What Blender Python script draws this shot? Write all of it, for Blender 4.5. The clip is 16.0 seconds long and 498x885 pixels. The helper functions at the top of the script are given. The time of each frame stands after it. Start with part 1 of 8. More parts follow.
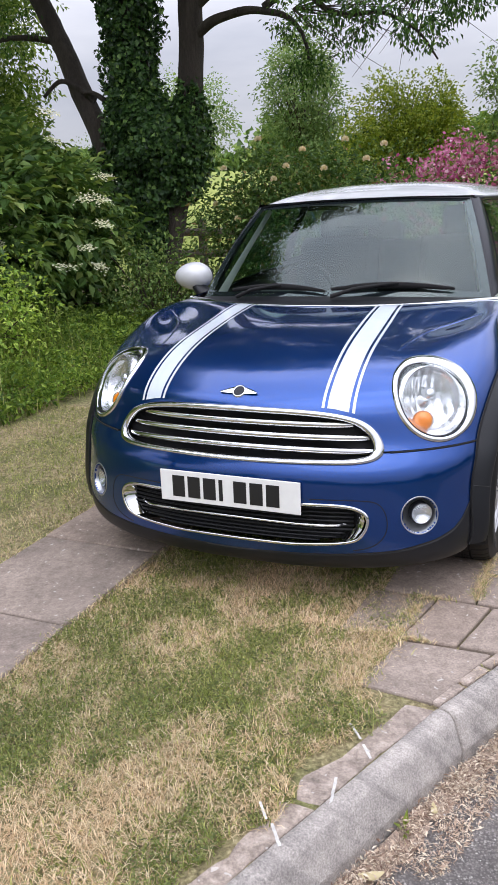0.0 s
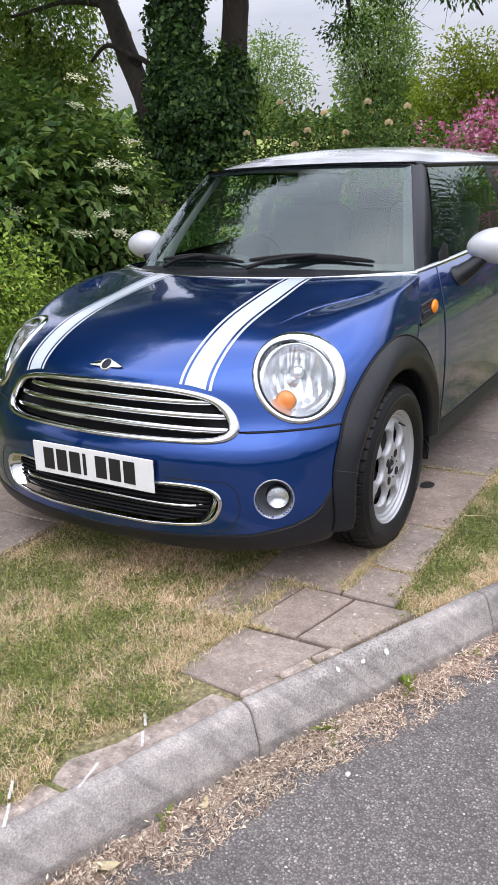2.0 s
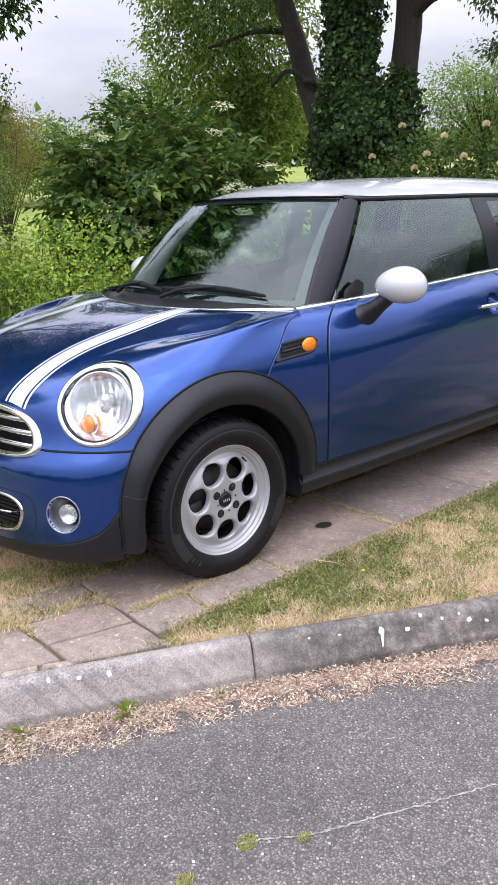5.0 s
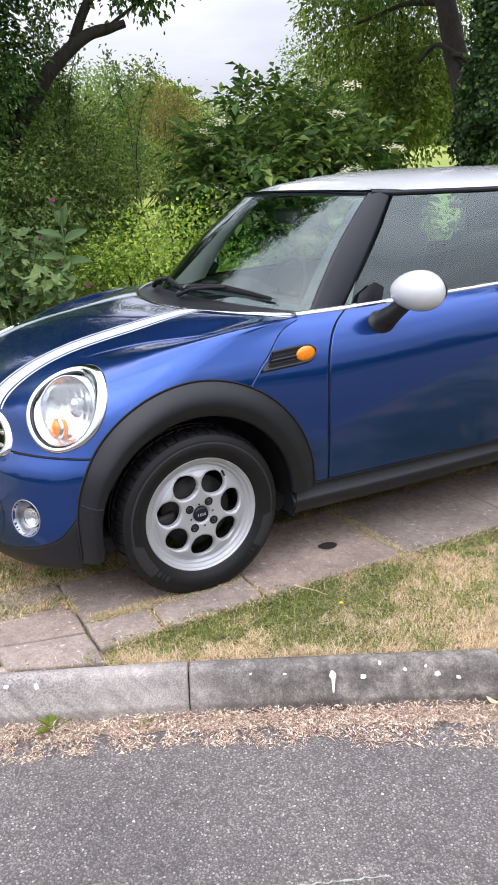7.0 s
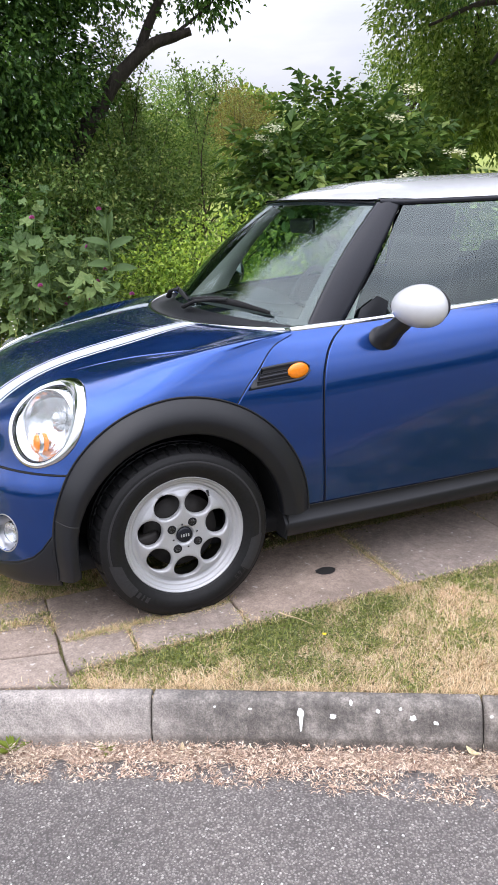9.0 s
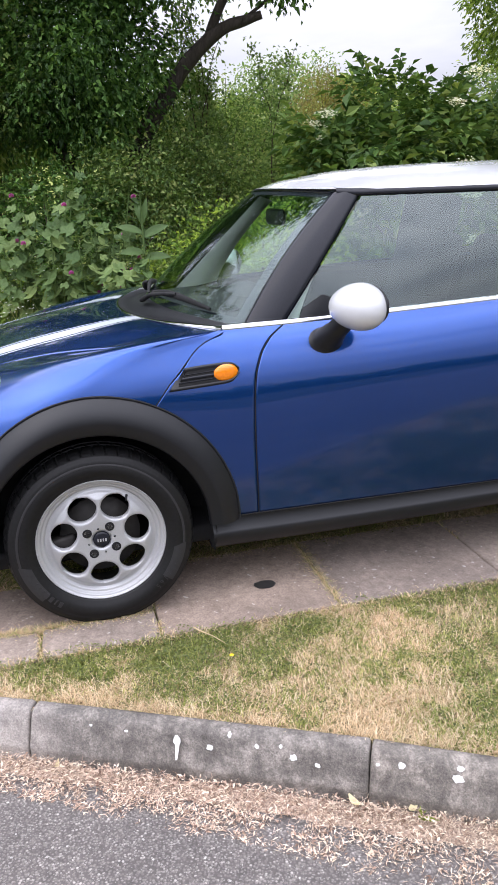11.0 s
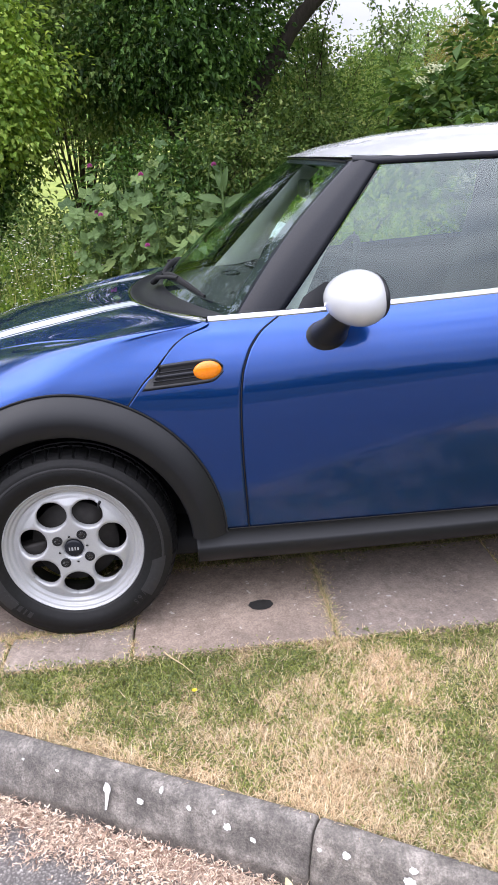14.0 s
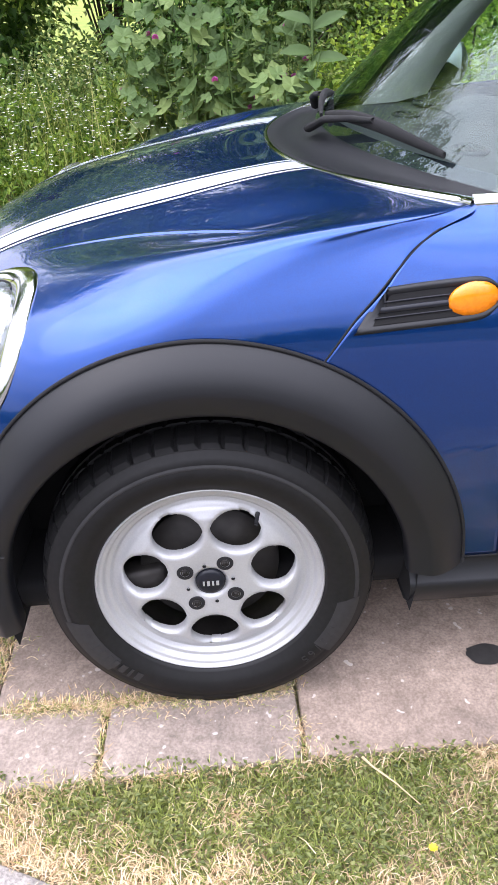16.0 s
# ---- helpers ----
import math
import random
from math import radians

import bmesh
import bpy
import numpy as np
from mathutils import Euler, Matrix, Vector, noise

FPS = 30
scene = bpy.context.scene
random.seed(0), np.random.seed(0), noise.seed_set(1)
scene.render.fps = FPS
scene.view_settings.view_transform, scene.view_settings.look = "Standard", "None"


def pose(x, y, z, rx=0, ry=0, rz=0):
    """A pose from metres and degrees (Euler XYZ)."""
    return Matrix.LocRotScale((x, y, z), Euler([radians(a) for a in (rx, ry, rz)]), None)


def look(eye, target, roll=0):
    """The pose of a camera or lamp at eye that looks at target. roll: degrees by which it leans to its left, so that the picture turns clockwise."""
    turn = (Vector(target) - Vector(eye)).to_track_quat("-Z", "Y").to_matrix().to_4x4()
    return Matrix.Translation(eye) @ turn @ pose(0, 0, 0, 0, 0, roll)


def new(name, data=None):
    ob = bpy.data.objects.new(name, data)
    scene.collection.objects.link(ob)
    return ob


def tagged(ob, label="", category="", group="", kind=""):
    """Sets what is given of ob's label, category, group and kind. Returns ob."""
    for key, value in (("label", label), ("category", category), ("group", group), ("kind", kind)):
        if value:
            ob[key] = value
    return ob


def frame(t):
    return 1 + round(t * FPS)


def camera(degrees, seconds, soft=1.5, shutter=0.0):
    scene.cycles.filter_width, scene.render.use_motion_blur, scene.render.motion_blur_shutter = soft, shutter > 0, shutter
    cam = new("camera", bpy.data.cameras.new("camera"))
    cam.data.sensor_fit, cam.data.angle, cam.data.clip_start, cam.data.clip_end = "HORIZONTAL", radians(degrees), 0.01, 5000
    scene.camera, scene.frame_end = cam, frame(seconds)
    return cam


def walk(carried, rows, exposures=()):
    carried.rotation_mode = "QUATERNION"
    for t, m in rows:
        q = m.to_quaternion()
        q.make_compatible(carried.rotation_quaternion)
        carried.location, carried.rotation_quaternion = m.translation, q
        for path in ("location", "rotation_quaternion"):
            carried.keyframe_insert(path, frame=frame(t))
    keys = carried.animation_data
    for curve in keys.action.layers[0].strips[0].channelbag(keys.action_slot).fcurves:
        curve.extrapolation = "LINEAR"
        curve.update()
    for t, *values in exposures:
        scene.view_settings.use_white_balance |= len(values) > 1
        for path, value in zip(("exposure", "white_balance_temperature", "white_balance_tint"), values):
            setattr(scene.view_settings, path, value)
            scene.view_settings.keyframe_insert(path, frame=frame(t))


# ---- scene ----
cam = camera(35.0, 16.0)
PATH = [
    (0, (1.123, -2.933, 1.339), (0.318, -1.195, 0.763), -2.8),
    (0.5, (1.241, -2.901, 1.323), (0.44, -1.166, 0.732), -3.4),
    (1, (1.384, -2.846, 1.318), (0.56, -1.129, 0.707), -3.7),
    (1.5, (1.555, -2.698, 1.294), (0.672, -1.018, 0.663), -3.3),
    (2, (1.748, -2.52, 1.308), (0.752, -0.908, 0.668), -2.7),
    (2.4, (1.908, -2.432, 1.304), (0.789, -0.899, 0.675), -2.1),
    (2.5, (1.967, -2.38, 1.307), (0.804, -0.879, 0.678), -2.6),
    (3, (2.174, -2.276, 1.315), (0.891, -0.868, 0.704), -2.1),
    (3.5, (2.313, -2.097, 1.291), (0.962, -0.75, 0.691), -1.9),
    (4, (2.501, -1.95, 1.322), (1.108, -0.642, 0.733), -2.0),
    (4.5, (2.736, -1.813, 1.325), (1.315, -0.532, 0.743), -2.1),
    (4.7, (2.811, -1.75, 1.322), (1.373, -0.487, 0.741), -2.2),
    (6.8, (3.101, -1.019, 1.36), (1.42, -0.125, 0.747), -2.5),
    (7, (3.107, -0.993, 1.36), (1.413, -0.125, 0.747), -2.5),
    (7.5, (3.107, -0.971, 1.362), (1.392, -0.141, 0.753), -2.6),
    (8, (3.133, -0.935, 1.361), (1.404, -0.129, 0.761), -2.6),
    (10.3, (3.136, -0.237, 1.366), (1.289, 0.241, 0.766), -2.5),
    (10.5, (3.152, -0.196, 1.365), (1.301, 0.261, 0.762), -2.4),
    (11, (3.155, -0.079, 1.346), (1.305, 0.372, 0.735), -2.5),
    (11.5, (3.117, 0.084, 1.346), (1.302, 0.636, 0.713), -2.0),
    (12, (3.089, 0.265, 1.36), (1.266, 0.813, 0.746), -2.2),
    (12.5, (3.155, 0.436, 1.365), (1.311, 0.935, 0.772), -2.2),
    (13, (3.238, 0.588, 1.372), (1.38, 1.021, 0.769), -1.9),
    (13.5, (3.143, 0.549, 1.344), (1.268, 0.843, 0.711), -2.3),
    (14, (2.914, 0.407, 1.343), (1.034, 0.521, 0.67), -3.6),
    (14.5, (2.713, 0.302, 1.32), (0.845, 0.241, 0.608), -5.9),
    (15, (2.431, 0.231, 1.285), (0.59, 0.104, 0.513), -7.3),
    (15.5, (2.181, 0.162, 1.257), (0.368, 0.188, 0.414), -4.1),
    (16, (1.908, 0.051, 1.218), (0.17, 0.101, 0.231), -3.2),
]
walk(cam, [(t, look(eye, target, roll)) for t, eye, target, roll in PATH], [(0.0, -0.02, 6360, 13), (2.0, 0.07, 6360, 13), (3.5, 0.14, 6340, 14), (8.0, 0.34, 6380, 13), (11.5, 0.40, 6390, 15), (13.0, 0.44, 6390, 15), (14.5, 0.60, 6330, 16), (16.0, 0.86, 6330, 17)])

# ---- world and light ----
world = bpy.data.worlds.new("overcast_sky")
scene.world = world
world.use_nodes = True
wn, wl = world.node_tree.nodes, world.node_tree.links
wn.clear()
w_out = wn.new("ShaderNodeOutputWorld")
w_bg = wn.new("ShaderNodeBackground")
w_sky = wn.new("ShaderNodeTexSky")
w_sky.sky_type = "NISHITA"
w_sky.sun_disc = False
w_sky.sun_elevation, w_sky.sun_rotation = radians(56), radians(157)
w_co = wn.new("ShaderNodeTexCoord")
w_map = wn.new("ShaderNodeMapping")
w_map.inputs["Scale"].default_value = (1.1, 1.1, 4.2)
w_noise = wn.new("ShaderNodeTexNoise")
w_noise.inputs["Scale"].default_value = 2.2
w_noise.inputs["Detail"].default_value = 6.0
w_noise.inputs["Roughness"].default_value = 0.55
w_ramp = wn.new("ShaderNodeValToRGB")
w_ramp.color_ramp.elements[0].position, w_ramp.color_ramp.elements[0].color = 0.30, (4.3, 4.45, 5.05, 1)
w_ramp.color_ramp.elements[1].position, w_ramp.color_ramp.elements[1].color = 0.66, (6.6, 6.62, 7.05, 1)
w_mix = wn.new("ShaderNodeMixRGB")
w_mix.inputs["Fac"].default_value = 0.90
# an overcast dome: the zenith about three times as bright as the horizon
w_sep = wn.new("ShaderNodeSeparateXYZ")
w_grad = wn.new("ShaderNodeMapRange")
w_grad.interpolation_type = "SMOOTHSTEP"
w_grad.inputs["From Min"].default_value, w_grad.inputs["From Max"].default_value = 0.0, 1.0
w_grad.inputs["To Min"].default_value, w_grad.inputs["To Max"].default_value = 0.63, 3.45
w_mul = wn.new("ShaderNodeVectorMath")
w_mul.operation = "SCALE"
wl.new(w_co.outputs["Generated"], w_map.inputs["Vector"])
wl.new(w_map.outputs["Vector"], w_noise.inputs["Vector"])
wl.new(w_noise.outputs["Fac"], w_ramp.inputs["Fac"])
wl.new(w_sky.outputs["Color"], w_mix.inputs["Color1"])
wl.new(w_ramp.outputs["Color"], w_mix.inputs["Color2"])
wl.new(w_co.outputs["Generated"], w_sep.inputs["Vector"])
wl.new(w_sep.outputs["Z"], w_grad.inputs["Value"])
wl.new(w_mix.outputs["Color"], w_mul.inputs["Vector"])
wl.new(w_grad.outputs["Result"], w_mul.inputs["Scale"])
wl.new(w_mul.outputs["Vector"], w_bg.inputs["Color"])
w_bg.inputs["Strength"].default_value = 0.161
wl.new(w_bg.outputs["Background"], w_out.inputs["Surface"])
sun_data = bpy.data.lights.new("sun", "SUN")
sun_data.energy, sun_data.angle, sun_data.color = 0.50, radians(55), (1.0, 0.94, 0.86)
sun = new("sun", sun_data)
sun.matrix_world = look((3.0, -7.0, 11.5), (0, 0, 0))

# ---- materials ----
def nodes_of(name):
    m = bpy.data.materials.new(name)
    m.use_nodes = True
    t = m.node_tree
    return m, t, t.nodes["Principled BSDF"]


def texture(t, kind, scale, detail=4.0, coord="Object", stretch=(1, 1, 1), rough=0.55):
    co = t.nodes.new("ShaderNodeTexCoord")
    mp = t.nodes.new("ShaderNodeMapping")
    mp.inputs["Scale"].default_value = stretch
    n = t.nodes.new(kind)
    n.inputs["Scale"].default_value = scale
    if kind == "ShaderNodeTexNoise":
        n.inputs["Detail"].default_value, n.inputs["Roughness"].default_value = detail, rough
    t.links.new(co.outputs[coord], mp.inputs["Vector"])
    t.links.new(mp.outputs["Vector"], n.inputs["Vector"])
    return n


def ramp(t, source, stops):
    r = t.nodes.new("ShaderNodeValToRGB")
    e = r.color_ramp.elements
    while len(e) < len(stops):
        e.new(0.5)
    for el, (p, c) in zip(e, stops):
        el.position, el.color = p, (*c, 1)
    t.links.new(source, r.inputs["Fac"])
    return r.outputs["Color"]


def mixed(t, fac, a, b, kind="MIX"):
    m = t.nodes.new("ShaderNodeMixRGB")
    m.blend_type = kind
    for k, v in (("Fac", fac), ("Color1", a), ("Color2", b)):
        if isinstance(v, (int, float)):
            m.inputs[k].default_value = v
        elif isinstance(v, tuple):
            m.inputs[k].default_value = (*v, 1)
        else:
            t.links.new(v, m.inputs[k])
    return m.outputs["Color"]


def bumped(t, b, source, strength, distance):
    n = t.nodes.new("ShaderNodeBump")
    n.inputs["Strength"].default_value, n.inputs["Distance"].default_value = strength, distance
    t.links.new(source, n.inputs["Height"])
    t.links.new(n.outputs["Normal"], b.inputs["Normal"])


def plain(name, colour, rough=0.5, metal=0.0, vary=0.12, grain=60.0, bump=0.0, coat=0.0, depth=0.002):
    m, t, b = nodes_of(name)
    n = texture(t, "ShaderNodeTexNoise", grain, 5)
    big = texture(t, "ShaderNodeTexNoise", 3.0, 3)
    lo = tuple(c * (1 - vary) for c in colour)
    hi = tuple(min(1, c * (1 + vary)) for c in colour)
    c1 = ramp(t, n.outputs["Fac"], [(0.3, lo), (0.7, hi)])
    c2 = ramp(t, big.outputs["Fac"], [(0.3, (1 - vary,) * 3), (0.7, (1, 1, 1))])
    t.links.new(mixed(t, 1.0, c1, c2, "MULTIPLY"), b.inputs["Base Color"])
    b.inputs["Roughness"].default_value, b.inputs["Metallic"].default_value = rough, metal
    if coat:
        b.inputs["Coat Weight"].default_value, b.inputs["Coat Roughness"].default_value = coat, 0.03
    if bump:
        bumped(t, b, n.outputs["Fac"], bump, depth)
    return m


def car_paint(name, colour, flake):
    """Metallic paint: a broad and a tight lobe of flakes under one clear coat."""
    m, t, b = nodes_of(name)
    v = texture(t, "ShaderNodeTexVoronoi", 1800.0)
    c = ramp(t, v.outputs["Color"], [(0.0, tuple(x * 0.8 for x in colour)), (1.0, flake)])
    tight = t.nodes.new("ShaderNodeBsdfPrincipled")
    mx = t.nodes.new("ShaderNodeMixShader")
    mx.inputs["Fac"].default_value = 0.48
    for node, rough in ((b, 0.34), (tight, 0.13)):
        t.links.new(c, node.inputs["Base Color"])
        node.inputs["Metallic"].default_value, node.inputs["Roughness"].default_value = 0.88, rough
        node.inputs["Coat IOR"].default_value = 1.5
        node.inputs["Coat Weight"].default_value, node.inputs["Coat Roughness"].default_value = 1.0, 0.015
    t.links.new(b.outputs[0], mx.inputs[1])
    t.links.new(tight.outputs[0], mx.inputs[2])
    t.links.new(mx.outputs[0], t.nodes["Material Output"].inputs["Surface"])
    return m


def pane_mat(name, tint, gloss, edge=0.75):
    """A thin pane: clear, with a sheen that grows towards grazing angles."""
    m, t, b = nodes_of(name)
    t.nodes.remove(b)
    out = t.nodes["Material Output"]
    tr, gl, mx = t.nodes.new("ShaderNodeBsdfTransparent"), t.nodes.new("ShaderNodeBsdfGlossy"), t.nodes.new("ShaderNodeMixShader")
    lw, pw, ma = t.nodes.new("ShaderNodeLayerWeight"), t.nodes.new("ShaderNodeMath"), t.nodes.new("ShaderNodeMath")
    lw.inputs["Blend"].default_value = 0.5
    pw.operation, ma.operation = "POWER", "MULTIPLY_ADD"
    pw.inputs[1].default_value = 4.0
    ma.inputs[1].default_value, ma.inputs[2].default_value = edge, gloss
    tr.inputs["Color"].default_value = (*tint, 1)
    gl.inputs["Roughness"].default_value = 0.0
    gl.inputs["Color"].default_value = (0.86, 0.97, 0.96, 1)
    t.links.new(lw.outputs["Facing"], pw.inputs[0])
    t.links.new(pw.outputs[0], ma.inputs[0])
    t.links.new(ma.outputs[0], mx.inputs["Fac"])
    t.links.new(tr.outputs[0], mx.inputs[1])
    t.links.new(gl.outputs[0], mx.inputs[2])
    t.links.new(mx.outputs[0], out.inputs["Surface"])
    return m


PAINT = car_paint("metallic_blue_paint", (0.0024, 0.0225, 0.134), (0.0071, 0.083, 0.375))
WHITE = plain("white_paint", (0.56, 0.57, 0.585), 0.25, 0, 0.03, 30, 0, 0.8)
STRIPE = plain("white_stripe_vinyl", (0.60, 0.66, 0.71), 0.25, 0, 0.03, 30, 0, 0.6)
PLASTIC = plain("black_grained_plastic", (0.0095, 0.0104, 0.0130), 0.42, 0, 0.2, 600, 0.15, 0, 0.0005)
PLASTIC.node_tree.nodes["Principled BSDF"].inputs["Specular IOR Level"].default_value = 0.38
GLOSSBLACK = plain("gloss_black_trim", (0.012, 0.0132, 0.0185), 0.26, 0, 0.1, 200)
GLOSSBLACK.node_tree.nodes["Principled BSDF"].inputs["Specular IOR Level"].default_value = 0.28
# near-black standing in for unlit depth; also colours real black parts
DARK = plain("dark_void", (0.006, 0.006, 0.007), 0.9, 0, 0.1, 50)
CHROME = plain("chrome", (0.72, 0.725, 0.735), 0.07, 1.0, 0.03, 20)
ALLOY = plain("silver_alloy_paint", (0.4612, 0.4666, 0.4776), 0.47, 0.45, 0.05, 300, 0, 0.25)
BRAKE = plain("dark_brake_iron", (0.035, 0.032, 0.030), 0.6, 0.5, 0.35, 30)
RUBBER = plain("tyre_rubber", (0.0085, 0.0085, 0.009), 0.5, 0, 0.25, 90, 0.1, 0, 0.001)
RUBBER2 = plain("dull_tyre_band", (0.018, 0.018, 0.0195), 0.6, 0, 0.2, 90)
RUBBER.node_tree.nodes["Principled BSDF"].inputs["Specular IOR Level"].default_value = 0.27
FOGBOWL = plain("dull_silver_bowl", (0.425, 0.4375, 0.4625), 0.28, 0.8, 0.06, 60)
AMBER = plain("amber_lens", (0.95, 0.25, 0.004), 0.15, 0, 0.12, 120, 0.2, 0.6)
REFLECTOR = plain("lamp_reflector", (0.74, 0.75, 0.77), 0.16, 0.85, 0.05, 40, 0.25, 0, 0.01)
CLEAR = pane_mat("clear_lens", (0.94, 0.95, 0.96), 0.05)
SCREEN = pane_mat("windscreen_glass", (0.76, 0.89, 0.84), 0.070)
SIDEGLASS = pane_mat("side_window_glass", (0.64, 0.77, 0.72), 0.095)
TRIMGREY = plain("grey_interior_trim", (0.018, 0.018, 0.020), 0.7, 0, 0.15, 200)
LINING = plain("pale_interior_lining", (0.675, 0.675, 0.63), 0.85, 0, 0.08, 200)
FABRIC = plain("dark_seat_cloth", (0.035, 0.035, 0.04), 0.9, 0, 0.25, 300, 0.2)
PLATEWHITE = plain("plate_white", (0.83, 0.83, 0.82), 0.35, 0, 0.02, 40)
INK = plain("black_ink", (0.012, 0.012, 0.014), 0.45, 0, 0.1, 40)

# ---- building helpers ----
def finish(ob, smooth):
    if smooth:
        ob.data.shade_smooth()
    return ob


def part(name, bm, material, parent=None, label="", smooth=True, clean=True):
    me = bpy.data.meshes.new(name)
    if clean:
        bmesh.ops.recalc_face_normals(bm, faces=bm.faces)
    bm.to_mesh(me)
    bm.free()
    for m in (material if isinstance(material, (list, tuple)) else [material]):
        me.materials.append(m)
    ob = new(name, me)
    ob.parent = parent
    if label:
        ob["label"] = label
    return finish(ob, smooth)


def mesh_part(name, verts, faces, material, parent=None, label="", smooth=True):
    me = bpy.data.meshes.new(name)
    me.from_pydata([tuple(v) for v in verts], [], faces)
    for m in (material if isinstance(material, (list, tuple)) else [material]):
        me.materials.append(m)
    ob = new(name, me)
    ob.parent = parent
    if label:
        ob["label"] = label
    return finish(ob, smooth)


def root(name, label, category, group="", at=(0, 0, 0)):
    ob = new(name)
    ob.location = at
    ob.empty_display_size = 0.1
    return tagged(ob, label, category, group)


def box_bm(size, at=(0, 0, 0), bevel=0.0, turn=None, segments=2):
    bm = bmesh.new()
    bmesh.ops.create_cube(bm, size=1)
    bmesh.ops.scale(bm, vec=size, verts=bm.verts)
    if bevel:
        bmesh.ops.bevel(bm, geom=bm.edges[:], offset=bevel, segments=segments, affect="EDGES", profile=0.6)
    if turn:
        bmesh.ops.transform(bm, matrix=turn, verts=bm.verts)
    bmesh.ops.translate(bm, vec=at, verts=bm.verts)
    return bm


def spline(ts, ps):
    """Natural cubic spline through the rows of ps at ts; returns a function of t."""
    ts, ps = np.asarray(ts, float), np.asarray(ps, float)
    if ps.ndim == 1:
        ps = ps[:, None]
    n = len(ts)
    h = np.diff(ts)
    a = np.eye(n)
    r = np.zeros_like(ps)
    for i in range(1, n - 1):
        a[i, i - 1:i + 2] = h[i - 1], 2 * (h[i - 1] + h[i]), h[i]
        r[i] = 6 * ((ps[i + 1] - ps[i]) / h[i] - (ps[i] - ps[i - 1]) / h[i - 1])
    m = np.linalg.solve(a, r)

    def value(t):
        t = np.atleast_1d(np.asarray(t, float))
        i = np.clip(np.searchsorted(ts, t, "right") - 1, 0, n - 2)
        d, w = (t - ts[i])[:, None], h[i][:, None]
        e = w - d
        return m[i] * e ** 3 / (6 * w) + m[i + 1] * d ** 3 / (6 * w) + (ps[i] / w - m[i] * w / 6) * e + (ps[i + 1] / w - m[i + 1] * w / 6) * d
    return value


def grid_faces(nu, nv, close_u=False):
    out = []
    for i in range(nu - (0 if close_u else 1)):
        for j in range(nv - 1):
            a, b = i * nv + j, ((i + 1) % nu) * nv + j
            out.append((a, b, b + 1, a + 1))
    return out


def grid_part(name, p, material, parent=None, label="", mirror=False, thick=0.0, drop=None):
    """A sheet from an array of points (nu, nv, 3); thick gives it a rolled rim towards the inside of the car."""
    nu, nv = p.shape[:2]
    v = p.reshape(-1, 3)
    f = grid_faces(nu, nv)
    if drop is not None:
        f = [q for q in f if not drop(v[list(q)].mean(0))]
    bm = bmesh.new()
    vs = [bm.verts.new(x) for x in v]
    for q in f:
        ids = []
        for k in q:
            if not any((v[k] - v[j]).dot(v[k] - v[j]) < 1e-14 for j in ids):
                ids.append(k)
        if len(ids) > 2:
            try:
                bm.faces.new([vs[k] for k in ids])
            except ValueError:
                pass
    for x in [x for x in bm.verts if not x.link_faces]:
        bm.verts.remove(x)
    bmesh.ops.remove_doubles(bm, verts=bm.verts, dist=1e-5)
    bmesh.ops.recalc_face_normals(bm, faces=bm.faces)
    c = sum((x.co for x in bm.verts), Vector()) / len(bm.verts)
    flip = sum((fa.calc_center_median() - Vector((0, 1.1, 0.5))).dot(fa.normal) * fa.calc_area() for fa in bm.faces) < 0
    if flip:
        bmesh.ops.reverse_faces(bm, faces=bm.faces)
    if thick:
        edge = [e for e in bm.edges if len(e.link_faces) == 1 and not (mirror and max(abs(x.co.x) for x in e.verts) < 1e-5)]
        bm.normal_update()
        nrm = {x: x.normal.copy() for e in edge for x in e.verts}
        made = bmesh.ops.extrude_edge_only(bm, edges=edge)["geom"]
        new_v = [x for x in made if isinstance(x, bmesh.types.BMVert)]
        table = {}
        for k, n in nrm.items():
            table[(round(k.co.x, 6), round(k.co.y, 6), round(k.co.z, 6))] = n
        for x in new_v:
            n = table.get((round(x.co.x, 6), round(x.co.y, 6), round(x.co.z, 6)), Vector((0, 0, 1)))
            x.co -= n * thick
    if mirror:
        other = bm.copy()
        for x in other.verts:
            x.co.x *= -1
        bmesh.ops.reverse_faces(other, faces=other.faces)
        me2 = bpy.data.meshes.new("half")
        other.to_mesh(me2)
        other.free()
        bm.from_mesh(me2)
        bpy.data.meshes.remove(me2)
        bmesh.ops.remove_doubles(bm, verts=bm.verts, dist=2e-4)
    return part(name, bm, material, parent, label, True, False)


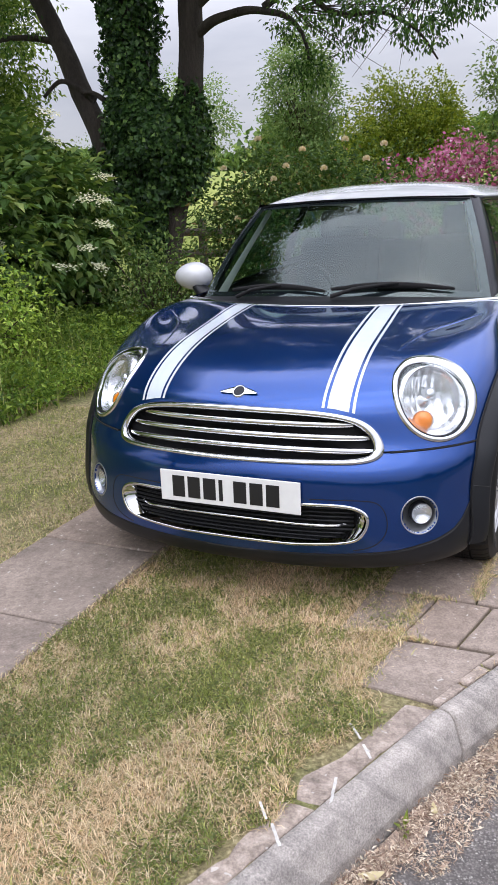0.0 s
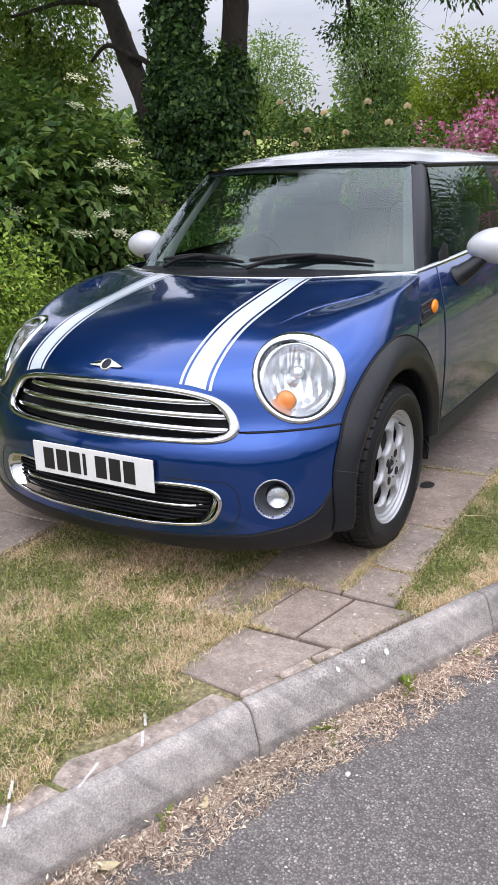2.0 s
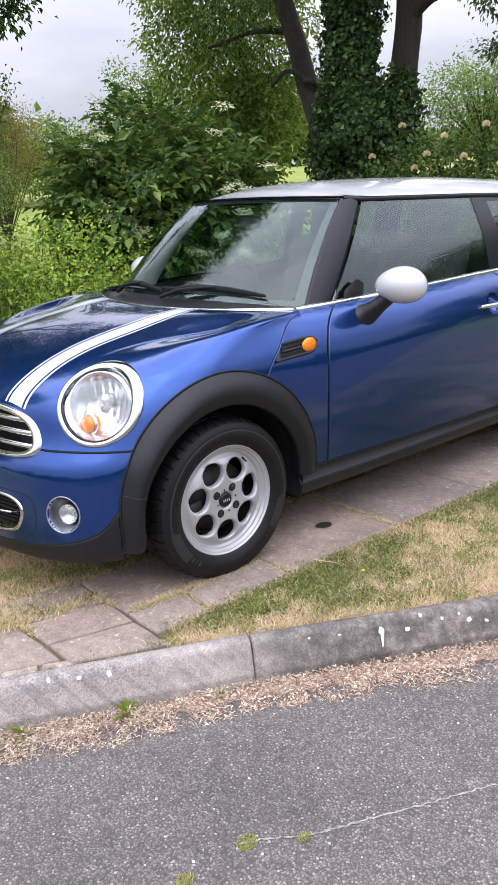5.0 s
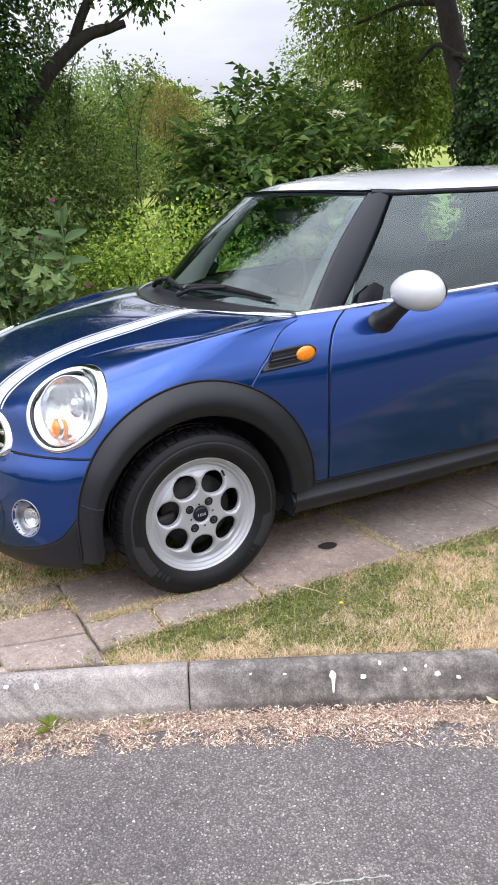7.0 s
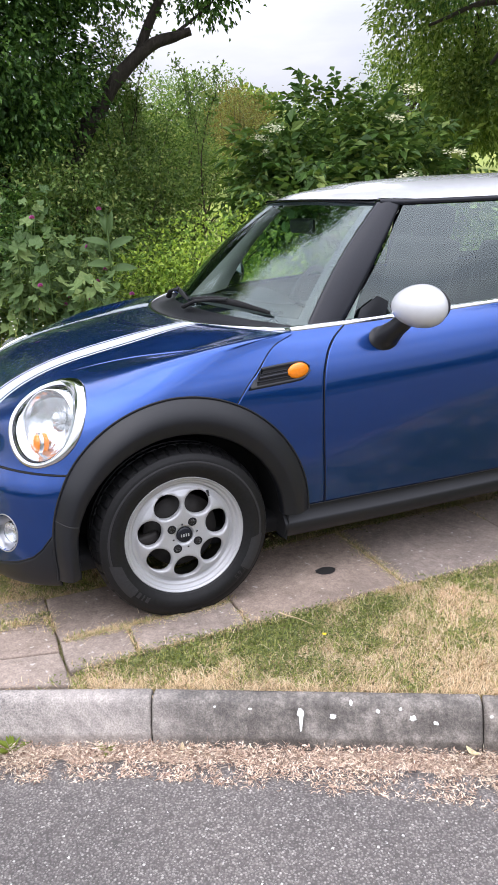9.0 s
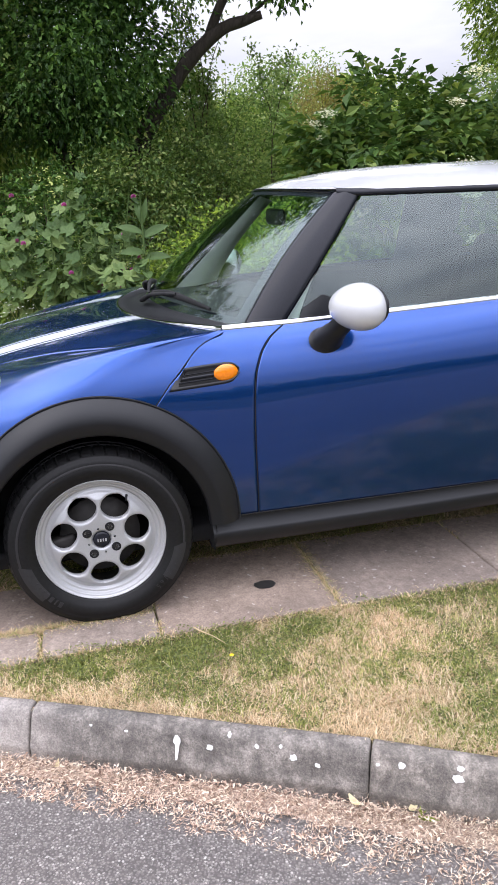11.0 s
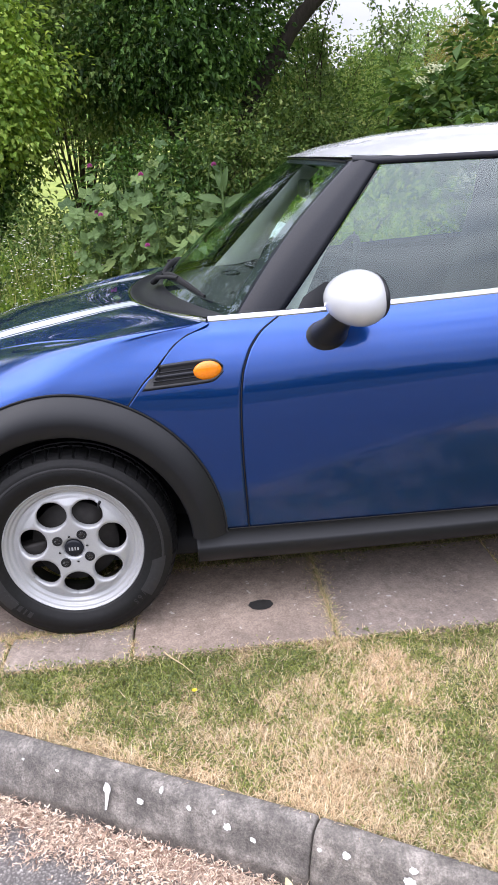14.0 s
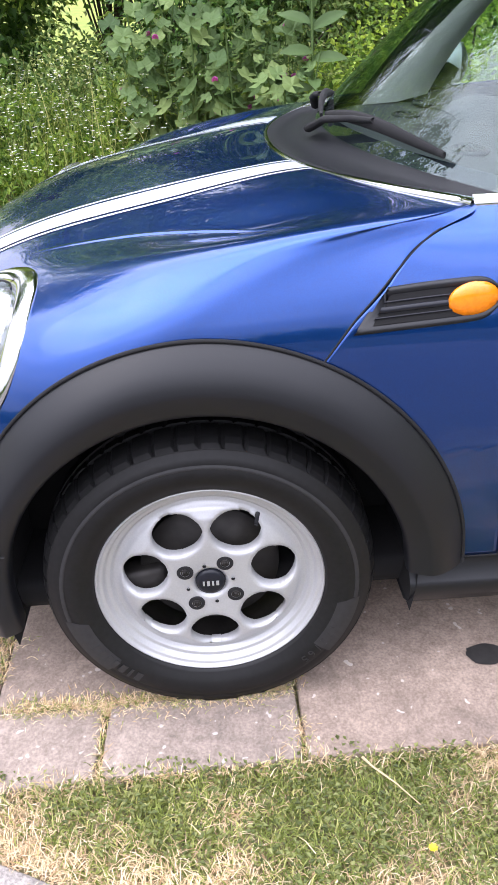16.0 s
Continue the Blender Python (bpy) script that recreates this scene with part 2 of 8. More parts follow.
def tube(name, pts, radius, material, parent=None, label="", sides=10, flat=1.0, closed=False, up=(0, 0, 1)):
    """A bar along pts with a round or flattened section; radius a number or one per point."""
    pts = [Vector(p) for p in pts]
    n = len(pts)
    rad = radius if isinstance(radius, (list, tuple, np.ndarray)) else [radius] * n
    verts, faces = [], []
    for i, p in enumerate(pts):
        a = pts[(i + 1) % n] if (closed or i < n - 1) else p
        b = pts[i - 1] if (closed or i > 0) else p
        d = (a - b).normalized()
        s = d.cross(Vector(up))
        s = s.normalized() if s.length > 1e-5 else Vector((1, 0, 0))
        u = s.cross(d)
        for k in range(sides):
            g = 2 * math.pi * k / sides
            verts.append(p + s * math.cos(g) * rad[i] + u * math.sin(g) * rad[i] * flat)
    for i in range(n if closed else n - 1):
        for k in range(sides):
            a, b = i * sides + k, ((i + 1) % n) * sides + k
            c, e = ((i + 1) % n) * sides + (k + 1) % sides, i * sides + (k + 1) % sides
            faces.append((a, b, c, e))
    if not closed:
        faces.append(tuple(range(sides))[::-1])
        faces.append(tuple(range((n - 1) * sides, n * sides)))
    return mesh_part(name, verts, faces, material, parent, label)


def revolve(name, profile, material, m, parent=None, label="", seg=64):
    """profile: (radius, depth along local z) from the inside out; m places it."""
    verts, faces = [], []
    k = len(profile)
    for i in range(seg):
        a = 2 * math.pi * i / seg
        for r, d in profile:
            verts.append(m @ Vector((r * math.cos(a), r * math.sin(a), d)))
    for i in range(seg):
        for j in range(k - 1):
            a, b = i * k + j, ((i + 1) % seg) * k + j
            faces.append((a, b, b + 1, a + 1))
    bm = bmesh.new()
    vs = [bm.verts.new(v) for v in verts]
    for f in faces:
        bm.faces.new([vs[i] for i in f])
    bmesh.ops.remove_doubles(bm, verts=bm.verts, dist=1e-6)
    return part(name, bm, material, parent, label)

# ---- the car: a small three-door hatchback, nose towards -y, front axle at y = 0 ----
HUB_Z, RIM_X, WHEELBASE = 0.296, 0.797, 2.467
# nose rings from the lip up to the rear edge of the bonnet: front y, front z, corner y, half width, corner z, roundness
NOSE = [
    (-0.600, 0.150, -0.30, 0.700, 0.170, 2.4), (-0.662, 0.160, -0.28, 0.760, 0.185, 2.4),
    (-0.690, 0.225, -0.25, 0.795, 0.255, 2.4), (-0.694, 0.330, -0.22, 0.803, 0.360, 2.35),
    (-0.690, 0.430, -0.20, 0.806, 0.450, 2.25), (-0.678, 0.500, -0.20, 0.806, 0.515, 2.15),
    (-0.650, 0.552, -0.20, 0.803, 0.560, 2.05), (-0.606, 0.690, -0.10, 0.801, 0.700, 2.0),
    (-0.562, 0.736, -0.02, 0.791, 0.770, 2.0), (-0.470, 0.788, 0.06, 0.770, 0.828, 2.0),
    (-0.320, 0.840, 0.20, 0.747, 0.889, 2.0), (-0.140, 0.878, 0.447, 0.705, 0.924, 2.0),
    (0.000, 0.901, 0.335, 0.550, 0.926, 2.0), (0.090, 0.912, 0.252, 0.380, 0.926, 2.0),
    (0.150, 0.918, 0.205, 0.200, 0.924, 2.0), (0.184, 0.922, 0.186, 0.010, 0.922, 2.0),
]
BELT = 11
SIDE_Z = [0.190, 0.205, 0.260, 0.318, 0.420, 0.500, 0.580, 0.700, 0.785, 0.848, 0.893, 0.924]
SIDE_W = {
    0.45: [0.740, 0.775, 0.790, 0.792, 0.801, 0.805, 0.806, 0.801, 0.787, 0.764, 0.737, 0.705],
    1.10: [0.740, 0.775, 0.792, 0.800, 0.814, 0.822, 0.827, 0.827, 0.816, 0.795, 0.768, 0.736],
    1.80: [0.740, 0.775, 0.792, 0.802, 0.818, 0.826, 0.831, 0.831, 0.820, 0.799, 0.772, 0.738],
    2.55: [0.730, 0.765, 0.785, 0.798, 0.814, 0.822, 0.826, 0.824, 0.810, 0.785, 0.756, 0.722],
}
N_A = np.array(NOSE)
K_ALL = np.arange(len(NOSE))
side_w = spline(sorted(SIDE_W), [SIDE_W[y] for y in sorted(SIDE_W)])


def smooth(t):
    t = np.clip(t, 0, 1)
    return t * t * (3 - 2 * t)


def rise(y):
    return 0.046 * smooth((np.asarray(y) - 0.30) / 1.7)


def ring_nose(k, s):
    """Points of nose ring k at s in 0..1 (front centre to corner)."""
    yf, zf, yc, w, zc, n = NOSE[k]
    a = np.asarray(s) * math.pi / 2
    x = w * np.sin(a) ** (2 / n)
    y = yc - (yc - yf) * np.abs(np.cos(a)) ** (2 / n)
    z = zf + (zc - zf) * np.sin(a) ** 2
    return np.stack([x, y, z], -1)


def ring_side(k, y):
    """Points of ring k (up to the belt) on the flank at y, behind its corner."""
    yf, zf, yc, w, zc, n = NOSE[k]
    y = np.asarray(y, float)
    far = side_w(np.maximum(y, 0.45))[:, k]
    t = smooth((y - yc) / (0.46 - yc)) if yc < 0.446 else np.ones_like(y)
    x = w + (far - w) * t
    zr = SIDE_Z[k] + rise(y) * max(0.0, (SIDE_Z[k] - 0.318) / 0.606)
    z = zc + (zr - zc) * t
    return np.stack([x, np.maximum(y, yc), z], -1)


def across(rings, ks):
    """Cubic interpolation of ring points (K, n, 3) at the real ring numbers ks (m, n) or (m,)."""
    rings = np.asarray(rings)
    step = np.linalg.norm(np.diff(rings, axis=0), axis=2).mean(1)
    t = np.concatenate([[0], np.cumsum(np.maximum(step, 1e-4))])
    f = spline(t, rings.reshape(len(rings), -1))
    ks = np.asarray(ks, float)
    n = rings.shape[1]
    if ks.ndim == 1:
        return f(np.interp(ks, np.arange(len(rings)), t)).reshape(len(ks), n, 3)
    out = np.zeros((*ks.shape, 3))
    for j in range(n):
        g = spline(t, rings[:, j])
        out[:, j] = g(np.interp(ks[:, j], np.arange(len(rings)), t))
    return out


def crown_of(x, y):
    """The bonnet's crown and the crease where it meets the wing."""
    ax = np.abs(x)
    xc = np.interp(y, [-0.312, -0.224, -0.07, 0.06, 0.155, 0.226], [0.467, 0.475, 0.515, 0.573, 0.595, 0.595])
    dome = np.where(ax < xc, 0.012 - 0.145 * ax ** 2, (0.012 - 0.145 * xc ** 2) * (1 - smooth((ax - xc) / (0.745 - xc))))
    rear = 0.185 + 0.262 * (ax / 0.705) ** 2.2
    return dome * smooth((y + 0.42) / 0.28) * (1 - smooth((y - rear + 0.34) / 0.33))


def nose_sheet(s, ks):
    p = across([ring_nose(k, s) for k in K_ALL], ks)
    p[..., 2] += crown_of(p[..., 0], p[..., 1])
    return p


def flank_sheet(y0, y1, nk, k0, k1, ny):
    """The flank between the curves y0(k) and y1(k), rings k0 to k1."""
    ks = np.linspace(k0, k1, nk)
    out = np.zeros((ny, nk, 3))
    for j, k in enumerate(ks):
        a, b = float(y0(k)), float(y1(k))
        ys = np.linspace(a, b, ny)
        rows = [ring_side(i, ys) for i in range(BELT + 1)]
        out[:, j] = across(rows, [k])[0]
    return out


def curve(pairs):
    ks, ys = zip(*pairs)
    return lambda k: np.interp(k, ks, ys)


def smooth_curve(pairs):
    ks, ys = zip(*pairs)
    f = spline(ks, ys)
    return lambda k: f([k])[0, 0]


SEAM_1 = curve([(6, 0.13), (7.3, 0.208), (11, 0.443)])
SEAM_2 = smooth_curve([(3, 0.521), (5, 0.517), (7, 0.520), (8, 0.531), (9, 0.556), (10, 0.595), (11, 0.650)])
SEAM_3 = smooth_curve([(3, 1.705), (5, 1.737), (6, 1.752), (7, 1.765), (8, 1.768), (9, 1.757), (10, 1.733), (11, 1.688)])
GAP = 0.0019
car = root("car", "blue hatchback with white roof and bonnet stripes, parked on paving", "car")


def near_arch(p, r=0.425):
    return abs(p[0]) > 0.45 and ((p[1] ** 2 + (p[2] - HUB_Z) ** 2) < r * r or ((p[1] - WHEELBASE) ** 2 + (p[2] - HUB_Z) ** 2) < r * r)


def on_skin(origin, way, lift=0.0):
    hit = SKIN.ray_cast(Vector(origin), Vector(way).normalized())
    if hit[0] is None:
        near = SKIN.find_nearest(Vector(origin))
        return near[0]
    n = hit[1]
    if n.dot(Vector(way)) > 0:
        n = -n
    return hit[0] + n * lift


def front(x, z, lift=0.0):
    p = on_skin((abs(x), -3, z), (0, 1, 0), lift)
    return Vector((math.copysign(p.x, x) if abs(x) > 1e-6 else 0.0, p.y, p.z))


def flank(y, z, lift=0.0):
    return on_skin((3, y, z), (-1, 0, 0), lift)


def top(x, y, lift=0.0):
    p = on_skin((abs(x), y, 3), (0, 0, -1), lift)
    return Vector((math.copysign(p.x, x) if abs(x) > 1e-6 else 0.0, p.y, p.z))


# headlight axis
LAMP_C, LAMP_YAW, LAMP_PITCH = Vector((0.633, -0.405, 0.710)), radians(40), radians(20)
LAMP_N = Vector((math.sin(LAMP_YAW) * math.cos(LAMP_PITCH), -math.cos(LAMP_YAW) * math.cos(LAMP_PITCH), math.sin(LAMP_PITCH)))
LAMP_E = Vector((math.cos(LAMP_YAW), math.sin(LAMP_YAW), 0))
LAMP_U = LAMP_N.cross(LAMP_E)
LAMP_U = LAMP_U if LAMP_U.z > 0 else -LAMP_U
LAMP_A, LAMP_B = 0.140, 0.146
FOG_C, FOG_YAW = Vector((0.603, -0.535, 0.352)), radians(33)
FOG_N = Vector((math.sin(FOG_YAW), -math.cos(FOG_YAW), 0.05)).normalized()
FOG_E = Vector((math.cos(FOG_YAW), math.sin(FOG_YAW), 0))
FOG_U = FOG_E.cross(FOG_N) if FOG_E.cross(FOG_N).z > 0 else FOG_N.cross(FOG_E)
GRILLE = spline([0, 1, 2, 3, 4, 5, 6, 7], [(0, 0.697), (0.20, 0.692), (0.33, 0.680), (0.42, 0.657), (0.475, 0.615), (0.500, 0.560), (0.47, 0.530), (0.40, 0.522)])
GRILLE_PTS = [tuple(p) for p in GRILLE(np.linspace(0, 7, 57))] + [(x, 0.522 - 0.004 * (0.4 - x)) for x in np.linspace(0.38, 0, 16)]
INTAKE_PTS = [tuple(p) for p in spline([0, 1, 2, 3, 4, 5, 6], [(0, 0.402), (0.25, 0.400), (0.41, 0.394), (0.470, 0.352), (0.455, 0.293), (0.40, 0.262), (0.25, 0.248)])(np.linspace(0, 6, 49))] + [(x, 0.246) for x in np.linspace(0.22, 0, 10)]


def inside(poly, x, z):
    x = abs(x)
    c = False
    q = poly + [(-0.01, poly[-1][1]), (-0.01, poly[0][1])]
    for i in range(len(q)):
        (x1, z1), (x2, z2) = q[i], q[i - 1]
        if (z1 > z) != (z2 > z) and x < (x2 - x1) * (z - z1) / (z2 - z1) + x1:
            c = not c
    return c


def shrink(poly, d):
    cx, cz = 0.0, sum(z for x, z in poly) / len(poly)
    hz = max(abs(z - cz) for x, z in poly)
    hx = max(x for x, z in poly)
    return [(x * (1 - d / hx), cz + (z - cz) * (1 - d / hz)) for x, z in poly]


GRILLE_HOLE = shrink(GRILLE_PTS, 0.008)
INTAKE_HOLE = shrink(INTAKE_PTS, 0.006)


def nose_hole(p):
    if near_arch(p):
        return True
    q = Vector((abs(p[0]), p[1], p[2]))
    d = q - LAMP_C
    if abs(d.dot(LAMP_N)) < 0.2 and (d.dot(LAMP_E) / (LAMP_A - 0.008)) ** 2 + (d.dot(LAMP_U) / (LAMP_B - 0.008)) ** 2 < 1:
        return True
    d = q - FOG_C
    if abs(d.dot(FOG_N)) < 0.12 and math.hypot(d.dot(FOG_E), d.dot(FOG_U)) < 0.058:
        return True
    return p[1] < -0.40 and (inside(GRILLE_HOLE, p[0], p[2]) or inside(INTAKE_HOLE, p[0], p[2]))


# bumper, valance, bonnet
s_bump = np.linspace(0, 1, 121)
k_low = np.interp(s_bump, [0, 0.45, 0.60, 0.675, 0.715, 0.745, 0.775, 0.82, 1], [1.85, 2.0, 2.2, 2.4, 2.65, 3.0, 3.3, 3.5, 3.6])
ks = k_low[None, :] + (5.955 - k_low)[None, :] * np.linspace(0, 1, 90)[:, None]
bumper = grid_part("front_bumper", nose_sheet(s_bump, ks).transpose(1, 0, 2), PAINT, car, "blue painted front bumper", True, 0.006, nose_hole)
ks = (k_low - 0.02)[None, :] * np.linspace(0, 1, 24)[:, None]
grid_part("lower_valance", nose_sheet(s_bump, ks).transpose(1, 0, 2), PLASTIC, car, "matt black lower valance", True, 0.01, near_arch)
s_hood = np.concatenate([np.linspace(0, 1, 121)])
k_hood = np.concatenate([np.linspace(6.025, 11, 100), np.linspace(11.06, 15, 50)])
hood_a = nose_sheet(s_hood, k_hood)
ny = 40
hood_b = np.zeros((ny, 100, 3))
for j, k in enumerate(np.linspace(6.025, 11, 100)):
    i = min(10, int(k))
    yc = NOSE[i][2] * (1 - (k - i)) + NOSE[i + 1][2] * (k - i)
    ys = np.linspace(0, 1, ny)
    rows = []
    for r in range(BELT + 1):
        ycr = NOSE[r][2]
        ye = max(ycr, float(SEAM_1(max(6, k))) if r < 11 else 0.447)
        rows.append(ring_side(r, ycr + (ye - ycr) * ys))
    for r in range(BELT + 1, len(NOSE)):
        rows.append(np.repeat(ring_nose(r, np.array([1.0])), ny, 0))
    hood_b[:, j] = across(rows, [k])[0]


def relaxed(top_sheet, wing_sheet, rounds):
    """Evens out the ripples of the bonnet and its wing, leaving their edges and the nose where they are."""
    na, nb, cut = top_sheet.shape[0], wing_sheet.shape[0], wing_sheet.shape[1]
    g = np.zeros((na + nb - 1, top_sheet.shape[1], 3))
    g[:na] = top_sheet
    g[na:, :cut] = wing_sheet[1:]
    w = 0.5 * smooth((g[..., 1] + 0.50) / 0.18)
    w[:, 0] = w[:, -1] = 0
    w[-1] = 0
    w[na - 1:, cut - 1:] = 0
    for _ in range(rounds):
        ext = np.concatenate([g[1:2] * np.array([-1, 1, 1]), g], 0)
        mean = g.copy()
        mean[:-1, 1:-1] = (ext[:-2, 1:-1] + ext[2:, 1:-1] + g[:-1, 2:] + g[:-1, :-2]) / 4
        g = g + w[..., None] * (mean - g)
    return g[:na], g[na - 1:, :cut]


hood_t, hood_b = relaxed(hood_a.transpose(1, 0, 2), hood_b, 34)
hood_full = np.concatenate([hood_t[:, :100], hood_b[1:]], 0)
v1, v2 = hood_full, hood_t[:, 99:]
bm = bmesh.new()
for sheet in (v1, v2):
    nu, nv = sheet.shape[:2]
    flat = sheet.reshape(-1, 3)
    for sign in (1, -1):
        vs = [bm.verts.new((q[0] * sign, q[1], q[2])) for q in flat]
        for f in grid_faces(nu, nv):
            if nose_hole(flat[list(f)].mean(0)):
                continue
            ids = [vs[i] for i in f]
            bm.faces.new(ids if sign > 0 else ids[::-1])
for x in [x for x in bm.verts if not x.link_faces]:
    bm.verts.remove(x)
bmesh.ops.remove_doubles(bm, verts=bm.verts, dist=6e-5)
bonnet = part("bonnet", bm, PAINT, car, "blue clamshell bonnet")

# the whole outer skin, to set lamps, stripes and trim on
from mathutils.bvhtree import BVHTree


def tree_of(*sheets):
    v, f = [], []
    for p in sheets:
        o = len(v)
        v += [Vector(q) for q in p.reshape(-1, 3)]
        f += [tuple(o + i for i in q) for q in grid_faces(*p.shape[:2])]
    return BVHTree.FromPolygons(v, f)


SKIN = tree_of(
    nose_sheet(np.linspace(0, 1, 61), np.linspace(0, 6.03, 61)).transpose(1, 0, 2), v1, v2,
    flank_sheet(lambda k: float(np.interp(k, K_ALL[:12], N_A[:12, 2])), lambda k: 2.6, 50, 0, 6.03, 140),
    flank_sheet(lambda k: SEAM_1(max(6, k)), lambda k: 2.6, 45, 6.0, 11, 120))

# flank panels
scuttle = flank_sheet(lambda k: SEAM_1(max(6, k)) + GAP if k > 6 else 0.13, lambda k: SEAM_2(k) - GAP, 90, 3.02, 10.97, 40)
grid_part("side_scuttle", scuttle, PAINT, car, "", False, 0.006, near_arch)
grid_part("side_scuttle", scuttle * np.array([-1, 1, 1]), PAINT, car, "", False, 0.006, near_arch)
HANDLE_C = Vector((0.83, 1.607, 0.832))


def door_hole(p):
    return ((p[1] - HANDLE_C.y) / 0.050) ** 2 + ((p[2] - HANDLE_C.z) / 0.047) ** 2 < 1


door_sheet = flank_sheet(lambda k: SEAM_2(k) + GAP, lambda k: SEAM_3(k) - GAP, 110, 3.02, 10.97, 190)
door_l = grid_part("door", door_sheet, PAINT, car, "", False, 0.006, door_hole)
mir = door_sheet * np.array([-1, 1, 1])
door_r = grid_part("door", mir[::3, ::3], PAINT, car, "", False, 0.006)
quarter = flank_sheet(lambda k: SEAM_3(k) + GAP, lambda k: 2.55, 60, 3.02, 10.97, 90)
# round the tail
tail_rows = []
for k in range(3, BELT + 1):
    a = np.linspace(0, math.pi / 2, 16)[1:]
    p0 = ring_side(k, np.array([2.55]))[0]
    ye = 2.985 - 0.10 * max(0, k - 7) / 4
    tail_rows.append(np.stack([p0[0] * np.cos(a) ** 0.55, 2.55 + (ye - 2.55) * np.sin(a) ** 0.75, np.full_like(a, p0[2])], -1))
tail = across(tail_rows, np.linspace(0.02, 7.97, 60)).transpose(1, 0, 2)
grid_part("rear_quarter", np.concatenate([quarter, tail], 0), PAINT, car, "", True, 0.006, near_arch)
# dark backing behind the gaps, floor pan
back = flank_sheet(lambda k: 0.16 if k > 6 else 0.42, lambda k: 2.5, 30, 3, 10.9, 60) - np.array([0.008, 0, 0])
for s in (1, -1):
    grid_part("inner_shell", back * np.array([s, 1, 1]), DARK, car, "", False, 0, lambda p: near_arch(p, 0.40) or door_hole(p))
nose_back = nose_sheet(np.linspace(0, 1, 61), np.linspace(4.5, 7.5, 30)).transpose(1, 0, 2)
nose_back = nose_back * np.array([0.99, 1, 1]) + np.array([0, 0.009, 0])
grid_part("nose_backing", nose_back, DARK, car, "", True, 0, nose_hole)
part("floor_pan", box_bm((1.42, 3.1, 0.06), (0, 1.15, 0.23), 0.02), DARK, car)
part("engine_bay", box_bm((1.0, 0.75, 0.4), (0, -0.02, 0.42), 0.04), DARK, car)

# dark lines of the panel gaps
def skin_at(y, k):
    return Vector(across([ring_side(i, np.array([y])) for i in range(BELT + 1)], [k])[0, 0])


def gap_line(pts, parent=None, r=0.0017):
    for s in (1, -1):
        tube("panel_gap", [Vector((p[0] * s, p[1], p[2])) for p in pts], r, DARK, car, "", 6)


gap_line([skin_at(float(SEAM_1(k)), k) for k in np.linspace(7.2, 10.95, 30)])
gap_line([skin_at(float(SEAM_2(k)), k) for k in np.linspace(3.0, 10.95, 50)])
gap_line([skin_at(float(SEAM_3(k)), k) for k in np.linspace(3.0, 10.95, 50)])
gap_line([skin_at(y, 2.99) for y in np.linspace(0.46, 2.06, 40)], r=0.0025)
gap_line(nose_sheet(np.linspace(0.44, 0.83, 40), [5.985])[0], r=0.0032)
gap_line(nose_sheet(np.linspace(0.05, 0.76, 70), np.interp(np.linspace(0.05, 0.76, 70), s_bump, k_low)[None, :])[0], r=0.0022)

seam_f = spline(range(7), [(0.28, 0.413), (0.42, 0.411), (0.495, 0.398), (0.522, 0.350), (0.520, 0.300), (0.485, 0.258), (0.42, 0.240)])
gap_line([front(x, z) for x, z in seam_f(np.linspace(0, 6, 60))], r=0.0016)

# pressed crease along each side of the bonnet
bead = spline(range(6), [(0.467, -0.312), (0.475, -0.224), (0.515, -0.070), (0.573, 0.060), (0.640, 0.145), (0.700, 0.205)])(np.linspace(0.4, 4.9, 70))
for sg in (1, -1):
    rows = []
    for i, (x, y) in enumerate(bead):
        h = 0.0024 * min(1.0, i / 24, (69 - i) / 10)
        a = bead[min(i + 1, 69)] - bead[max(i - 1, 0)]
        side = np.array([a[1], -a[0]]) / np.linalg.norm(a)
        rows.append([(lambda q: (q.x * sg, q.y, q.z))(top(x + side[0] * w, y + side[1] * w, lift)) for w, lift in ((-0.011, -0.0004), (-0.006, h * 0.45), (-0.002, h), (0.0015, h * 0.9), (0.004, h * 0.3), (0.007, -0.0004))])
    grid_part("bonnet_crease", np.array(rows), PAINT, bonnet)

# rocker sills with a ledge
prof = [(0.800, 0.316), (0.786, 0.313), (0.776, 0.309), (0.774, 0.304), (0.802, 0.268), (0.806, 0.260), (0.800, 0.235), (0.788, 0.212), (0.76, 0.197), (0.70, 0.195)]
for side in (1, -1):
    ys = np.linspace(0.30, 2.16, 60)
    p = np.array([[(side * (x - 0.006 * (1 - smooth((y - 0.35) / 0.5))), y, z + 0.012 * smooth((y - 0.4) / 1.7)) for x, z in prof] for y in ys])
    grid_part("sill", p, PLASTIC, car, "black plastic sill", False, 0, lambda q: near_arch(q, 0.372))


